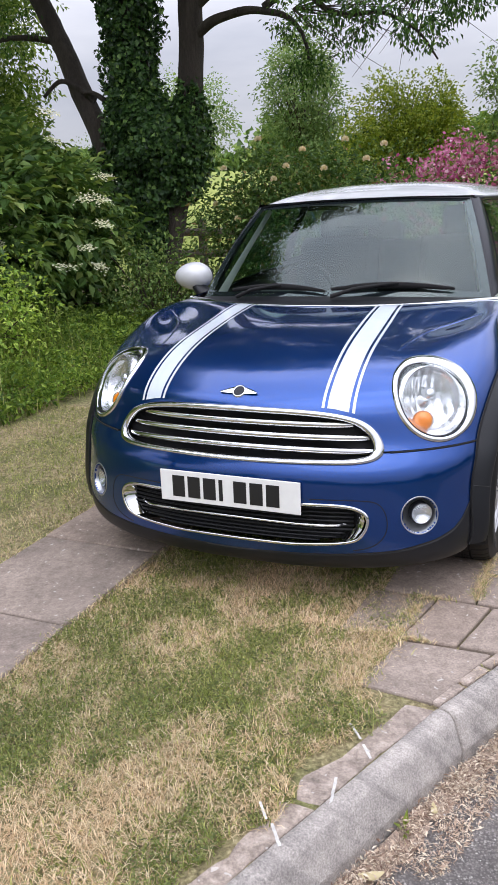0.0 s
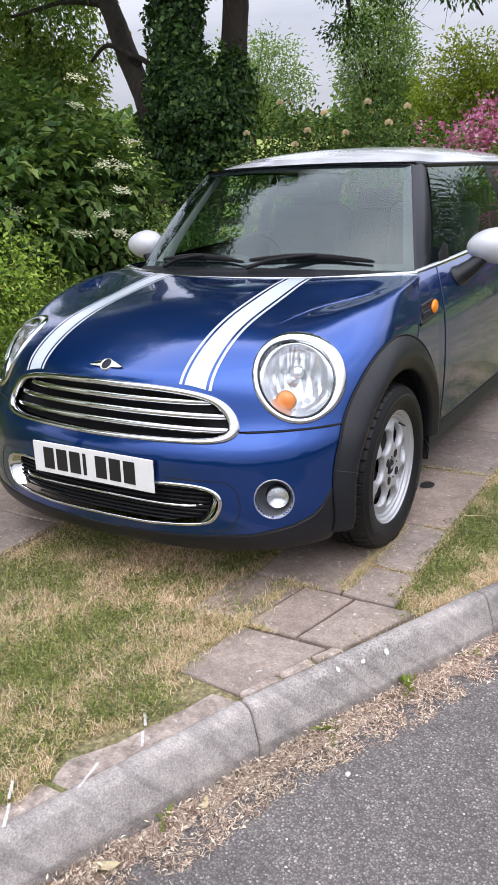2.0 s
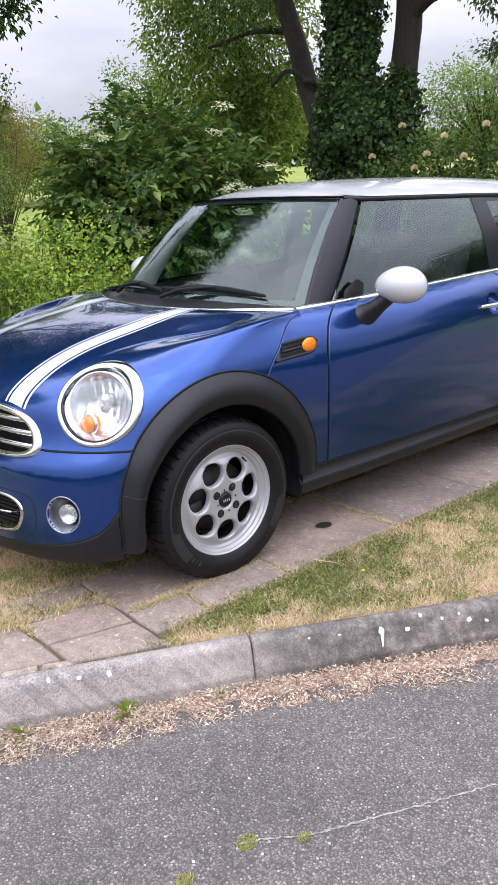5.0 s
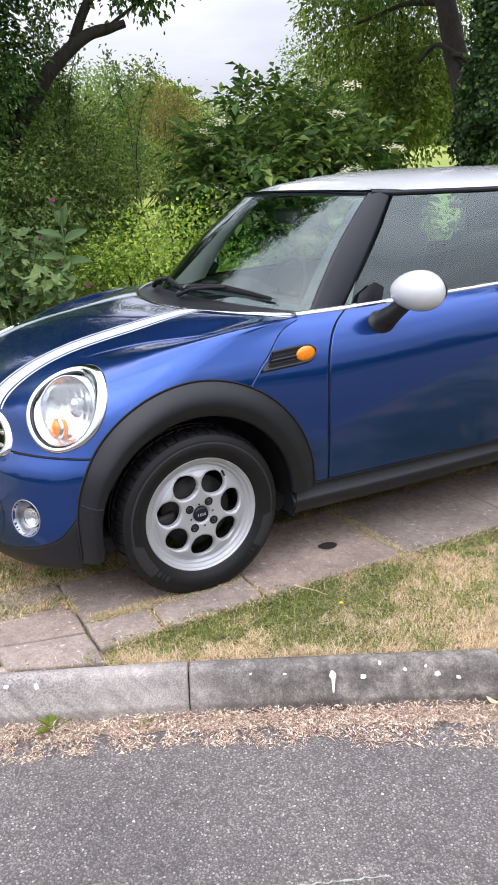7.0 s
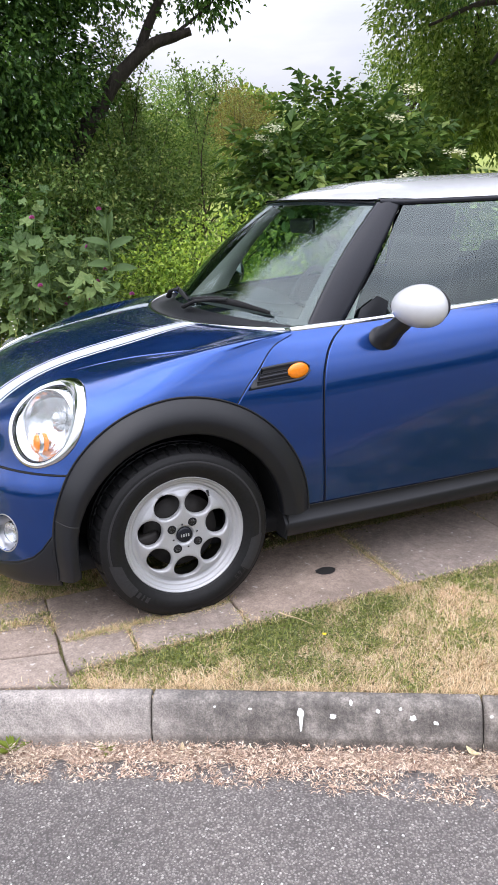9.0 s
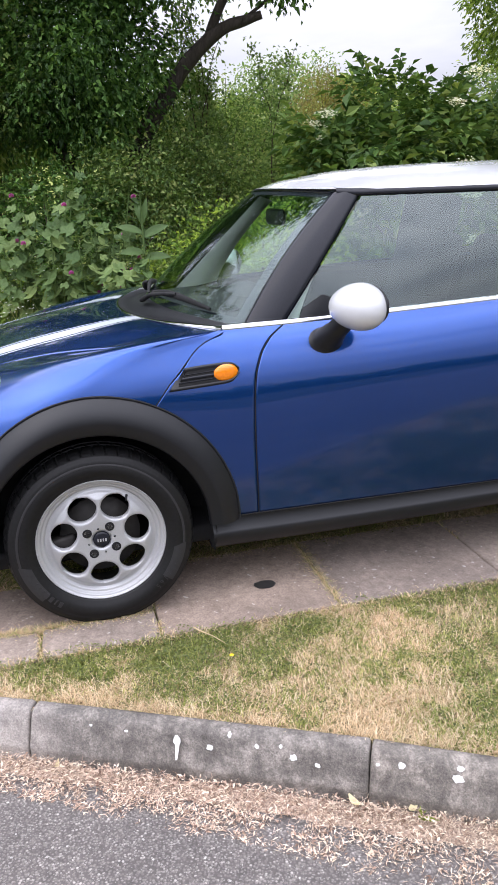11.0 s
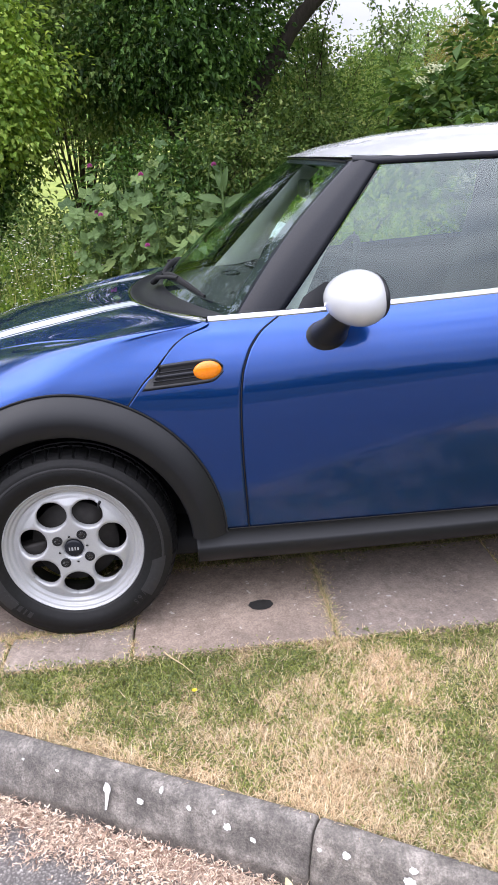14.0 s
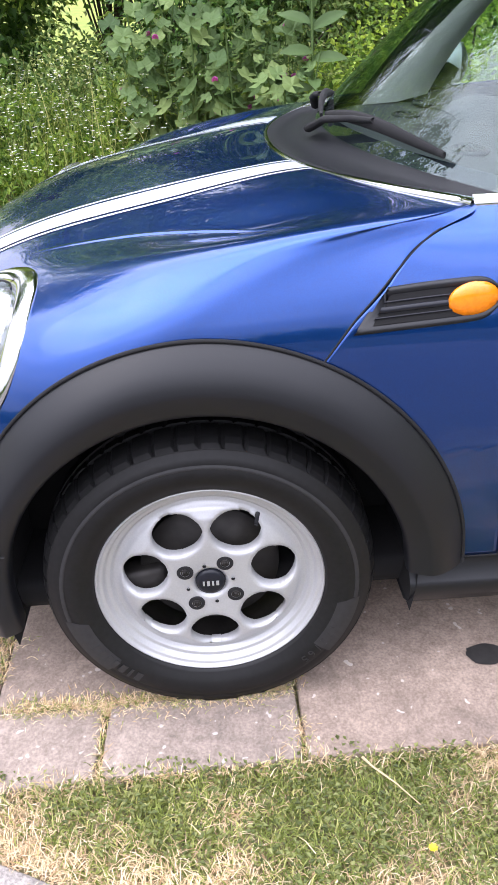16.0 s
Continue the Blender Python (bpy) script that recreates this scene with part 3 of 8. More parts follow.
# wheel arch cladding
def arch(yc, sign):
    rows = []
    if yc == 0:
        angs = np.linspace(radians(1.5), radians(192), 94)
    else:
        angs = np.linspace(radians(-4), radians(184), 90)
    for a in angs:
        c, s = math.cos(a), math.sin(a)
        ro = 0.452 + 0.018 * max(0, s) - 0.030 * max(0, -c) ** 1.5 * (1 if yc == 0 else -0.0)
        ri = 0.362
        row = []
        for i, t in enumerate((0, 0.03, 0.12, 0.28, 0.45, 0.6, 0.66, 0.70, 0.82, 1.0)):
            r = ro + (ri - ro) * t
            y, z = yc - c * -1 * r, HUB_Z + s * r
            if yc == 0 and a > radians(186):
                # straight down in front of the tyre
                y, z = math.cos(radians(186)) * r, HUB_Z + math.sin(radians(186)) * r - (a - radians(186)) * 0.38
            sk = flank(y, max(z, 0.2)).x if yc == 0 or y < 2.55 else 0.80
            row.append((sign * (sk + 0.005 + 0.030 * math.sin(min(1.0, t / 0.62) * math.pi / 2) - 0.013 * max(0.0, (t - 0.66) / 0.34) ** 1.2), y, z))
        x0, y0, z0 = row[-1]
        for dx, dr in ((0.004, 0.006), (0.016, 0.009), (0.05, 0.006)):
            row.append((x0 - sign * dx, y0 + c * -dr, z0 + s * -dr if a < radians(186) or yc else z0))
        sk0 = row[0]
        row.insert(0, (sk0[0] - sign * 0.010, sk0[1] + c * 0.0015, sk0[2] + s * 0.0015))
        rows.append(row)
    return np.array(rows)


for yc in (0.0, WHEELBASE):
    for sign in (1, -1):
        trim = arch(yc, sign)
        trim_ob = grid_part("wheel_arch_trim", trim, PLASTIC, car, "black plastic wheel arch trim")
        # near-black tube paints the shadow gap between body paint and trim
        tube("trim_shadow_gap", [Vector(r[1]) + Vector((0, 0.002 * math.cos(i / len(trim) * math.pi), 0.002)) for i, r in enumerate(trim)], 0.0035, DARK, trim_ob, "", 6)
        if yc == 0:
            # joint between the trim and the valance
            tube("trim_joint", [Vector(q) + Vector((sign * 0.0008, 0, 0)) for q in trim[79][1:11]], 0.0013, RUBBER2, trim_ob, "", 6)
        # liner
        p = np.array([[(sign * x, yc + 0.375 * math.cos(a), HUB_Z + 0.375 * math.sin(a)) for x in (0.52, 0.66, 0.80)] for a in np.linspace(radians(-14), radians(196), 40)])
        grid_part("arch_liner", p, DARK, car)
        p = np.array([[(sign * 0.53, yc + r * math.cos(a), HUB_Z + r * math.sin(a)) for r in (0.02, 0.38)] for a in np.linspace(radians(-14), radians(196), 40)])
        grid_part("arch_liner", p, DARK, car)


def glyph(name, text, size, m, mat, parent):
    """One raised character in the built-in font, as a mesh."""
    cu = bpy.data.curves.new(name, "FONT")
    cu.body, cu.size, cu.align_x, cu.extrude = text, size, "CENTER", 0.0006
    tmp = bpy.data.objects.new(name, cu)
    me = bpy.data.meshes.new_from_object(tmp)
    bpy.data.objects.remove(tmp)
    me.transform(m)
    me.materials.clear()
    me.materials.append(mat)
    ob = new(name, me)
    ob.parent = parent
    return ob


# wheels
def wheel_face_depth(r):
    return float(np.interp(r, [0, 0.028, 0.034, 0.06, 0.10, 0.14, 0.158, 0.166, 0.176, 0.182, 0.189, 0.194, 0.200, 0.204, 0.208], [-0.018, -0.018, -0.010, -0.008, -0.006, -0.009, -0.018, -0.028, -0.030, -0.021, -0.020, -0.010, -0.008, -0.001, -0.004]))


def wheel_at(x, y, sign, spin):
    m = Matrix.Translation((sign * x, y, HUB_Z)) @ Matrix.Rotation(radians(90) * sign, 4, "Y") @ Matrix.Rotation(radians(0.8) * 1, 4, "Y") @ Matrix.Rotation(spin, 4, "Z")
    nr, na = 74, 224
    rs = np.concatenate([np.linspace(0.026, 0.168, 42), np.linspace(0.1695, 0.208, 32)])
    verts, holes = [], [(0.1185 * math.cos(2 * math.pi * h / 7), 0.1185 * math.sin(2 * math.pi * h / 7)) for h in range(7)]
    hr = 0.0435
    for i in range(na):
        a = 2 * math.pi * i / na
        for r in rs:
            px, py = r * math.cos(a), r * math.sin(a)
            dip = 0.0
            for hx, hy in holes:
                # holes a little wider round the wheel than across it
                ha = math.atan2(hy, hx)
                ex, ey = (px - hx) * math.cos(ha) + (py - hy) * math.sin(ha), -(px - hx) * math.sin(ha) + (py - hy) * math.cos(ha)
                d = math.hypot(ex / 0.94, ey / 1.06)
                if d < hr + 0.006:
                    dip = -0.0035 * (1 - smooth((d - hr) / 0.006)) if d > hr else -0.0035
                    if abs(d - hr) < 0.0028:
                        f = hr / d
                        ex, ey = ex * f, ey * f
                        px, py = hx + ex * math.cos(ha) - ey * math.sin(ha), hy + ex * math.sin(ha) + ey * math.cos(ha)
                    break
            verts.append(Vector((px, py, wheel_face_depth(r) + float(dip))))
    bm = bmesh.new()
    vs = [bm.verts.new(v) for v in verts]
    for f in grid_faces(na, nr, True):
        c = sum((verts[i] for i in f), Vector()) / 4
        drop = False
        for hx, hy in holes:
            ha = math.atan2(hy, hx)
            ex, ey = (c.x - hx) * math.cos(ha) + (c.y - hy) * math.sin(ha), -(c.x - hx) * math.sin(ha) + (c.y - hy) * math.cos(ha)
            if math.hypot(ex / 0.94, ey / 1.06) < hr:
                drop = True
        if not drop:
            bm.faces.new([vs[i] for i in f])
    for v in [v for v in bm.verts if not v.link_faces]:
        bm.verts.remove(v)
    edge = [e for e in bm.edges if len(e.link_faces) == 1]
    made = [g for g in bmesh.ops.extrude_edge_only(bm, edges=edge)["geom"] if isinstance(g, bmesh.types.BMVert)]
    for v in made:
        v.co.z -= 0.02
    # barrel
    bmesh.ops.recalc_face_normals(bm, faces=bm.faces)
    bmesh.ops.transform(bm, matrix=m, verts=bm.verts)
    wheel = part("wheel", bm, ALLOY, car, "silver seven-hole alloy wheel")
    revolve("rim_barrel", [(0.202, -0.006), (0.186, -0.03), (0.180, -0.10), (0.186, -0.15), (0.200, -0.16)], BRAKE, m, wheel)
    revolve("brake_disc", [(0.03, -0.06), (0.05, -0.055), (0.06, -0.062), (0.128, -0.062), (0.130, -0.075), (0.07, -0.08)], BRAKE, m, wheel)
    part("brake_caliper", box_bm((0.10, 0.06, 0.05), (0, 0, 0), 0.012, m @ Matrix.Rotation(-spin, 4, "Z") @ Matrix.Translation((0.02, -0.125, -0.065)) @ Matrix.Rotation(radians(-80), 4, "Z"), 2), BRAKE, wheel)
    revolve("hub_cap", [(0.0, -0.008), (0.020, -0.009), (0.026, -0.011), (0.028, -0.018)], GLOSSBLACK, m, wheel, "black centre cap", 32)
    # pale bars for the worn lettering on the cap
    for i in range(4):
        part("cap_mark", box_bm((0.0035 if i % 2 else 0.005, 0.010, 0.001), (0, 0, 0), 0, m @ Matrix.Rotation(-spin, 4, "Z") @ Matrix.Translation((0, 0, -0.0078)) @ Matrix.Rotation(radians(-90 * sign), 4, "Z") @ Matrix.Translation((-0.0125 + 0.0083 * i, 0, 0))), ALLOY, wheel, "", False)
    for i in range(4):
        a = radians(57 + 90 * i)
        mb = m @ Matrix.Translation((0.0525 * math.cos(a), 0.0525 * math.sin(a), -0.010))
        revolve("wheel_bolt", [(0.0, 0.004), (0.0045, 0.004), (0.006, 0.000), (0.0065, 0.004), (0.0085, 0.003), (0.0095, -0.006)], BRAKE, mb, wheel, "", 6)
        revolve("bolt_seat", [(0.0085, 0.0030), (0.0135, 0.0034), (0.0150, 0.0030), (0.0152, 0.0)], DARK, mb, wheel, "", 20)
        a += radians(45)
        revolve("locating_hole", [(0, -0.002), (0.0035, 0.0035)], DARK, m @ Matrix.Translation((0.042 * math.cos(a), 0.042 * math.sin(a), -0.0095)), wheel, "", 10)
    mv = m @ Matrix.Rotation(-spin, 4, "Z") if sign > 0 else m
    tube("tyre_valve", [mv @ Vector((-0.138, 0.092, -0.022)), mv @ Vector((-0.134, 0.089, -0.008)), mv @ Vector((-0.131, 0.087, 0.004))], [0.0042, 0.0036, 0.003], PLASTIC, wheel, "", 8)
    # tyre with shoulder blocks
    seg = 336
    prof = [(0.2035, -0.010), (0.209, 0.001), (0.2125, 0.0035), (0.218, 0.006), (0.226, 0.0125), (0.243, 0.0165), (0.2585, 0.0160), (0.2600, 0.0148), (0.2625, 0.0153), (0.277, 0.0105), (0.2865, 0.0025), (0.2885, 0.002), (0.2945, -0.008), (0.2995, -0.022), (0.3025, -0.042), (0.3035, -0.058),
            (0.3035, -0.0585), (0.2975, -0.060), (0.2975, -0.066), (0.3038, -0.0675), (0.304, -0.088), (0.298, -0.090), (0.298, -0.097), (0.3038, -0.099), (0.3035, -0.128), (0.298, -0.150), (0.27, -0.168), (0.21, -0.160)]
    verts = []
    squash = HUB_Z - 0.021
    for i in range(seg):
        a = 2 * math.pi * i / seg
        for j, (r, d) in enumerate(prof):
            if i % 7 == 0 and 12 <= j <= 15:
                r, d = r - 0.0045, d - 0.0015
            if i % 7 == 3 and 19 <= j <= 20:
                r -= 0.004
            q = m @ Matrix.Rotation(-spin, 4, "Z") @ Vector((r * math.cos(a), r * math.sin(a), d))
            low = HUB_Z - q.z
            if low > squash:
                q.z = HUB_Z - squash - (low - squash) * 0.12
                q.x += sign * 0.004
            verts.append(q)
    tyre = mesh_part("tyre", verts, grid_faces(seg, len(prof), True), RUBBER, wheel, "black rubber tyre with block tread")
    bm = bmesh.new()
    bm.from_mesh(tyre.data)
    bmesh.ops.recalc_face_normals(bm, faces=bm.faces)
    for k, f in enumerate(bm.faces):
        f.smooth = k % (len(prof) - 1) < 10
    bm.to_mesh(tyre.data)
    bm.free()
    # raised sidewall band in two arcs, and bars for the moulded lettering
    for a0, a1 in ((82, 280),):
        angs = np.linspace(radians(a0), radians(a1), 48)
        base = m @ Matrix.Rotation(-spin, 4, "Z")
        p = np.array([[base @ Vector((r * math.cos(a), r * math.sin(a), d)) for r, d in ((0.2585, 0.0163), (0.2600, 0.0172), (0.2630, 0.0160), (0.2660, 0.0150))] for a in angs])
        grid_part("sidewall_band", p, RUBBER2, wheel)
        # stepped ends of the band
        for e in (a0, a1):
            g = radians(e)
            k = 1 if e > 180 else -1
            p = np.array([[base @ Vector((r * math.cos(g + k * radians(s)), r * math.sin(g + k * radians(s)), float(np.interp(r, [0.226, 0.243, 0.2585, 0.2625, 0.277], [0.0125, 0.0165, 0.0160, 0.0153, 0.0105])) + 0.0012)) for r in np.linspace(0.262 - 0.030 * min(1, s / 4), 0.270, 6)] for s in np.linspace(0, 30, 16)])
            grid_part("sidewall_panel", p, RUBBER2, wheel)
    if sign > 0:
        # moulded lettering: the size in figures, the maker as bars
        def on_wall(r, deg):
            g = radians(deg)
            mm = base @ Matrix.Rotation(g, 4, "Z") @ Matrix.Translation((r, 0, 0.0172))
            return mm @ Matrix.Rotation(radians(-90), 4, "Z")
        for i, ch in enumerate("175/65"):
            glyph("sidewall_figure", ch, 0.024, on_wall(0.238, 64 - i * 4.3), RUBBER2, wheel)
        for i, w in enumerate((0.016, 0.006, 0.016, 0.013, 0.011, 0.011, 0.006)):
            part("sidewall_mark", box_bm((w * 0.75, 0.019, 0.0012), (0, 0, 0), 0, on_wall(0.246, 322 - i * 4.2)), RUBBER2, wheel, "", False)
    return wheel


wheel_at(RIM_X, 0, 1, 0.0)
for x, y, sign, spin in ((RIM_X, WHEELBASE, 1, 0.4), (RIM_X, 0, -1, 0.2), (RIM_X, WHEELBASE, -1, 0.9)):
    wheel_at(x, y, sign, spin)

# ---- front end details ----
def loop_band(name, outer, inner, lift_o, lift_i, material, parent, label="", raise_mid=0.006, closed=True, place=front):
    """A moulded frame between two matching outlines on the nose."""
    rows = []
    for (xo, zo), (xi, zi) in zip(outer, inner):
        row = []
        for t, h in ((0, -0.004), (0.06, 0.4), (0.3, 1.0), (0.65, 0.9), (0.95, 0.3), (1, -0.012)):
            q = place(xo + (xi - xo) * t, zo + (zi - zo) * t, 0.0)
            n = Vector((0, -1, 0.25)).normalized()
            lift = (lift_o + (lift_i - lift_o) * t) + (h * raise_mid if h > 0 else h)
            row.append(q + n * lift)
        rows.append(row)
    p = np.array(rows)
    if closed:
        p = np.concatenate([p, p[:1]], 0)
    return grid_part(name, p, material, parent, label)


def both(poly):
    return poly + [(-x, z) for x, z in poly[::-1][1:-1]]


# upper grille: chrome frame, dark opening, slats
g_in = shrink(GRILLE_PTS, 0.020)
g_in = [(x * 0.972, z) for x, z in g_in]
frame_g = loop_band("grille_frame", both(GRILLE_PTS), both(g_in), 0.002, 0.004, CHROME, car, "chrome upper grille frame", 0.011)
# near-black sheet stands in for the unlit depth behind the slats
back_pts = both(shrink(GRILLE_PTS, 0.004))
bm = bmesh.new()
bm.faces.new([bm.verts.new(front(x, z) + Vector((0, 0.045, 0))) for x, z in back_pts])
part("grille_void_sheet", bm, DARK, frame_g, "", False)
g_edge = [(x, z) for x, z in g_in]


def grille_half(z):
    xs = []
    for (x1, z1), (x2, z2) in zip(g_edge, g_edge[1:]):
        if (z1 - z) * (z2 - z) <= 0 and z1 != z2:
            xs.append(x1 + (x2 - x1) * (z - z1) / (z2 - z1))
    return max(xs) if xs else 0.3


for z in (0.563, 0.603, 0.643):
    half = grille_half(z) - 0.004
    pts = []
    for x in np.linspace(-half, half, 61):
        zz = z - 0.012 * (abs(x) / 0.5) ** 2
        pts.append(front(x, zz) + Vector((0, 0.010 + 0.012 * (abs(x) / half) ** 8, 0)))
    rows = []
    for p in pts:
        rows.append([p + Vector((0, dy, dz)) for dy, dz in ((0.022, 0.006), (0.006, 0.0115), (-0.002, 0.009), (-0.005, 0.001), (-0.003, -0.006), (0.003, -0.0105), (0.022, -0.011))])
    grid_part("grille_slat", np.array(rows), CHROME, frame_g)

# lower intake: thin chrome frame, dark ribs, one chrome bar
i_in = shrink(INTAKE_PTS, 0.012)
frame_i = loop_band("intake_frame", both(INTAKE_PTS), both(i_in), 0.001, 0.002, CHROME, car, "chrome lower intake frame", 0.004)
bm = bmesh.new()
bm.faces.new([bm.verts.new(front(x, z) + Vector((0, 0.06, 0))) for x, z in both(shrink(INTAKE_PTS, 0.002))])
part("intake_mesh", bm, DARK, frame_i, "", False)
for i, z in enumerate(np.linspace(0.262, 0.388, 10)):
    half = 0.395 - 0.10 * max(0, (0.30 - z) / 0.04) ** 2 if z < 0.30 else 0.415
    pts = [front(x, z) + Vector((0, 0.028, 0)) for x in np.linspace(-half, half, 41)]
    tube("intake_rib", pts, 0.0032, PLASTIC, frame_i, "", 6)
pts = [front(x, 0.326 - 0.010 * (x / 0.4) ** 2) + Vector((0, 0.012 + 0.03 * (abs(x) / 0.385) ** 10, 0)) for x in np.linspace(-0.385, 0.385, 61)]
tube("intake_bar", pts, 0.0075, CHROME, frame_i, "chrome bar", 10, 0.7)
for s in (1, -1):
    pts = [(s * x, z) for x, z in ((0.405, 0.272), (0.43, 0.29), (0.448, 0.315), (0.456, 0.345), (0.45, 0.372), (0.43, 0.388))]
    rows = [[front(x, z, 0.004), front(x - s * 0.012, z) + Vector((0, 0.004, 0)), front(x - s * 0.034, z) + Vector((0, 0.035, 0))] for x, z in pts]
    grid_part("intake_cheek", np.array(rows), CHROME, frame_i)

# number plate with plain bars
plate_m = Matrix.Translation((0.0, -0.694, 0.419)) @ Matrix.Rotation(radians(-1.5), 4, "X")
plate = part("number_plate", box_bm((0.520, 0.006, 0.111), (0, 0, 0), 0.0025, plate_m), PLATEWHITE, car, "white number plate with black bars", False)
part("plate_holder", box_bm((0.50, 0.035, 0.095), (0, 0, 0), 0.006, plate_m @ Matrix.Translation((0, 0.019, 0))), PLASTIC, car)
x0 = -0.212
for i in range(7):
    if i == 4:
        x0 += 0.028
    w = 0.014 if i == 3 else 0.047
    part("plate_bar", box_bm((w, 0.002, 0.076), (0, 0, 0), 0.0006, plate_m @ Matrix.Translation((x0 + w / 2, -0.0036, 0.0))), INK, plate, "", False)
    x0 += w + 0.0125

# bonnet badge as a plain winged disc
bpos = top(0, -0.566)
bnrm = Vector((0, -0.66, 0.75)).normalized()
bm_m = Matrix.Translation(bpos - bnrm * 0.001) @ bnrm.to_track_quat("Z", "Y").to_matrix().to_4x4()
badge = revolve("bonnet_badge", [(0.0, 0.006), (0.019, 0.005), (0.0195, 0.008), (0.024, 0.007), (0.025, -0.006)], CHROME, bm_m, car, "chrome winged disc badge", 32)
revolve("badge_disc", [(0.0, 0.0068), (0.0185, 0.006)], GLOSSBLACK, bm_m, badge, "", 32)
for s in (1, -1):
    pts = []
    for t in np.linspace(0, 1, 8):
        x = s * (0.022 + 0.046 * t)
        h = 0.016 * (1 - t) ** 0.55 + 0.0015
        c = top(x, -0.566 - 0.004 * t, 0.003)
        pts.append([c + Vector((0, 0.66 * e, 0.75 * e)) + bnrm * (0.004 if abs(e) < h * 0.9 else -0.003) for e in (-h * 0.6, -h * 0.3, 0.3 * h, h)])
    grid_part("badge_wing", np.array(pts), CHROME, badge)


# lamps on the nose
def lamp(sign):
    def disc(a, b, lift, ang):
        q = LAMP_C + LAMP_E * a * math.cos(ang) + LAMP_U * b * math.sin(ang)
        h = on_skin(q + LAMP_N * 0.5, -LAMP_N, lift)
        return h

    def flip(v):
        return Vector((v.x * sign, v.y, v.z))
    angs = np.linspace(0, 2 * math.pi, 97)
    rows = []
    for g in angs:
        row = []
        for d, lift in ((0.003, -0.006), (0.002, 0.002), (-0.002, 0.006), (-0.008, 0.0085), (-0.0145, 0.005), (-0.016, -0.004)):
            # wider on the outer upper side
            grow, out = 0.006 * max(0, math.cos(g - radians(25))), 0.019 * max(0, math.cos(g - radians(28)))
            wide = out if d > -0.003 else 0.45 * out if d > -0.01 else -grow
            row.append(flip(disc(LAMP_A + d + wide, LAMP_B + d + wide, lift, g)))
        rows.append(row)
    ring = grid_part("headlight", np.array(rows), CHROME, car, "round headlight with a chrome ring and an amber indicator")
    # black seal, clear cover, reflector
    rows = [[flip(disc(LAMP_A - d, LAMP_B - d, lift, g)) for d, lift in ((0.0145, -0.001), (0.018, 0.0025), (0.0205, -0.006))] for g in angs]
    grid_part("lamp_seal", np.array(rows), GLOSSBLACK, ring)
    rows = []
    for g in angs:
        rows.append([flip(disc((LAMP_A - 0.0205) * t + 1e-4, (LAMP_B - 0.0205) * t + 1e-4, 0.002 + 0.008 * (1 - t * t), g)) for t in np.linspace(0, 1, 12)])
    cover = grid_part("lamp_cover", np.array(rows), CLEAR, ring, "clear cover")
    cover.visible_shadow = False
    rows = []
    cen = on_skin(LAMP_C + LAMP_N * 0.5, -LAMP_N)
    for g in angs:
        row = []
        for t in np.concatenate([[1.0, 0.90, 0.86], np.linspace(0.84, 0.17, 22), [0.155, 0.0]]):
            dep = float(np.interp(t, [0, 0.15, 0.16, 0.35, 0.6, 0.82, 0.86, 0.90, 1.0], [-0.055, -0.06, -0.095, -0.09, -0.072, -0.046, -0.030, -0.026, -0.012]))
            # upright flutes across the bowl
            if 0.17 <= t <= 0.84:
                dep += 0.0045 * abs(math.sin(t * math.cos(g) * 13.0)) * (1 - 0.5 * abs(t - 0.5))
            q = cen + LAMP_E * (LAMP_A - 0.024) * t * math.cos(g) + LAMP_U * (LAMP_B - 0.024) * t * math.sin(g) + LAMP_N * dep
            if t == 1.0:
                q = disc(LAMP_A - 0.022, LAMP_B - 0.022, -0.010, g)
            row.append(flip(q))
        rows.append(row)
    grid_part("reflector", np.array(rows), REFLECTOR, ring)
    c = cen + LAMP_E * -0.040 + LAMP_U * -0.068 + LAMP_N * -0.036
    mt = Matrix.Translation(flip(c)) @ flip(Vector((0.22, -0.96, 0.16)).normalized()).to_track_quat("Z", "Y").to_matrix().to_4x4()
    revolve("indicator", [(0, 0.012), (0.012, 0.011), (0.024, 0.006), (0.031, -0.004), (0.032, -0.03)], AMBER, mt, ring, "amber indicator lens", 32)
    revolve("indicator_rim", [(0.0315, -0.004), (0.034, 0.0), (0.036, -0.012)], CHROME, mt, ring, "", 32)
    # projector bulb shield
    c = cen + LAMP_E * 0.012 + LAMP_U * 0.02 + LAMP_N * -0.05
    mt = Matrix.Translation(flip(c)) @ flip(LAMP_N).to_track_quat("Z", "Y").to_matrix().to_4x4()
    revolve("bulb_shield", [(0, 0.006), (0.014, 0.004), (0.020, -0.004), (0.022, -0.03)], REFLECTOR, mt, ring, "", 24)


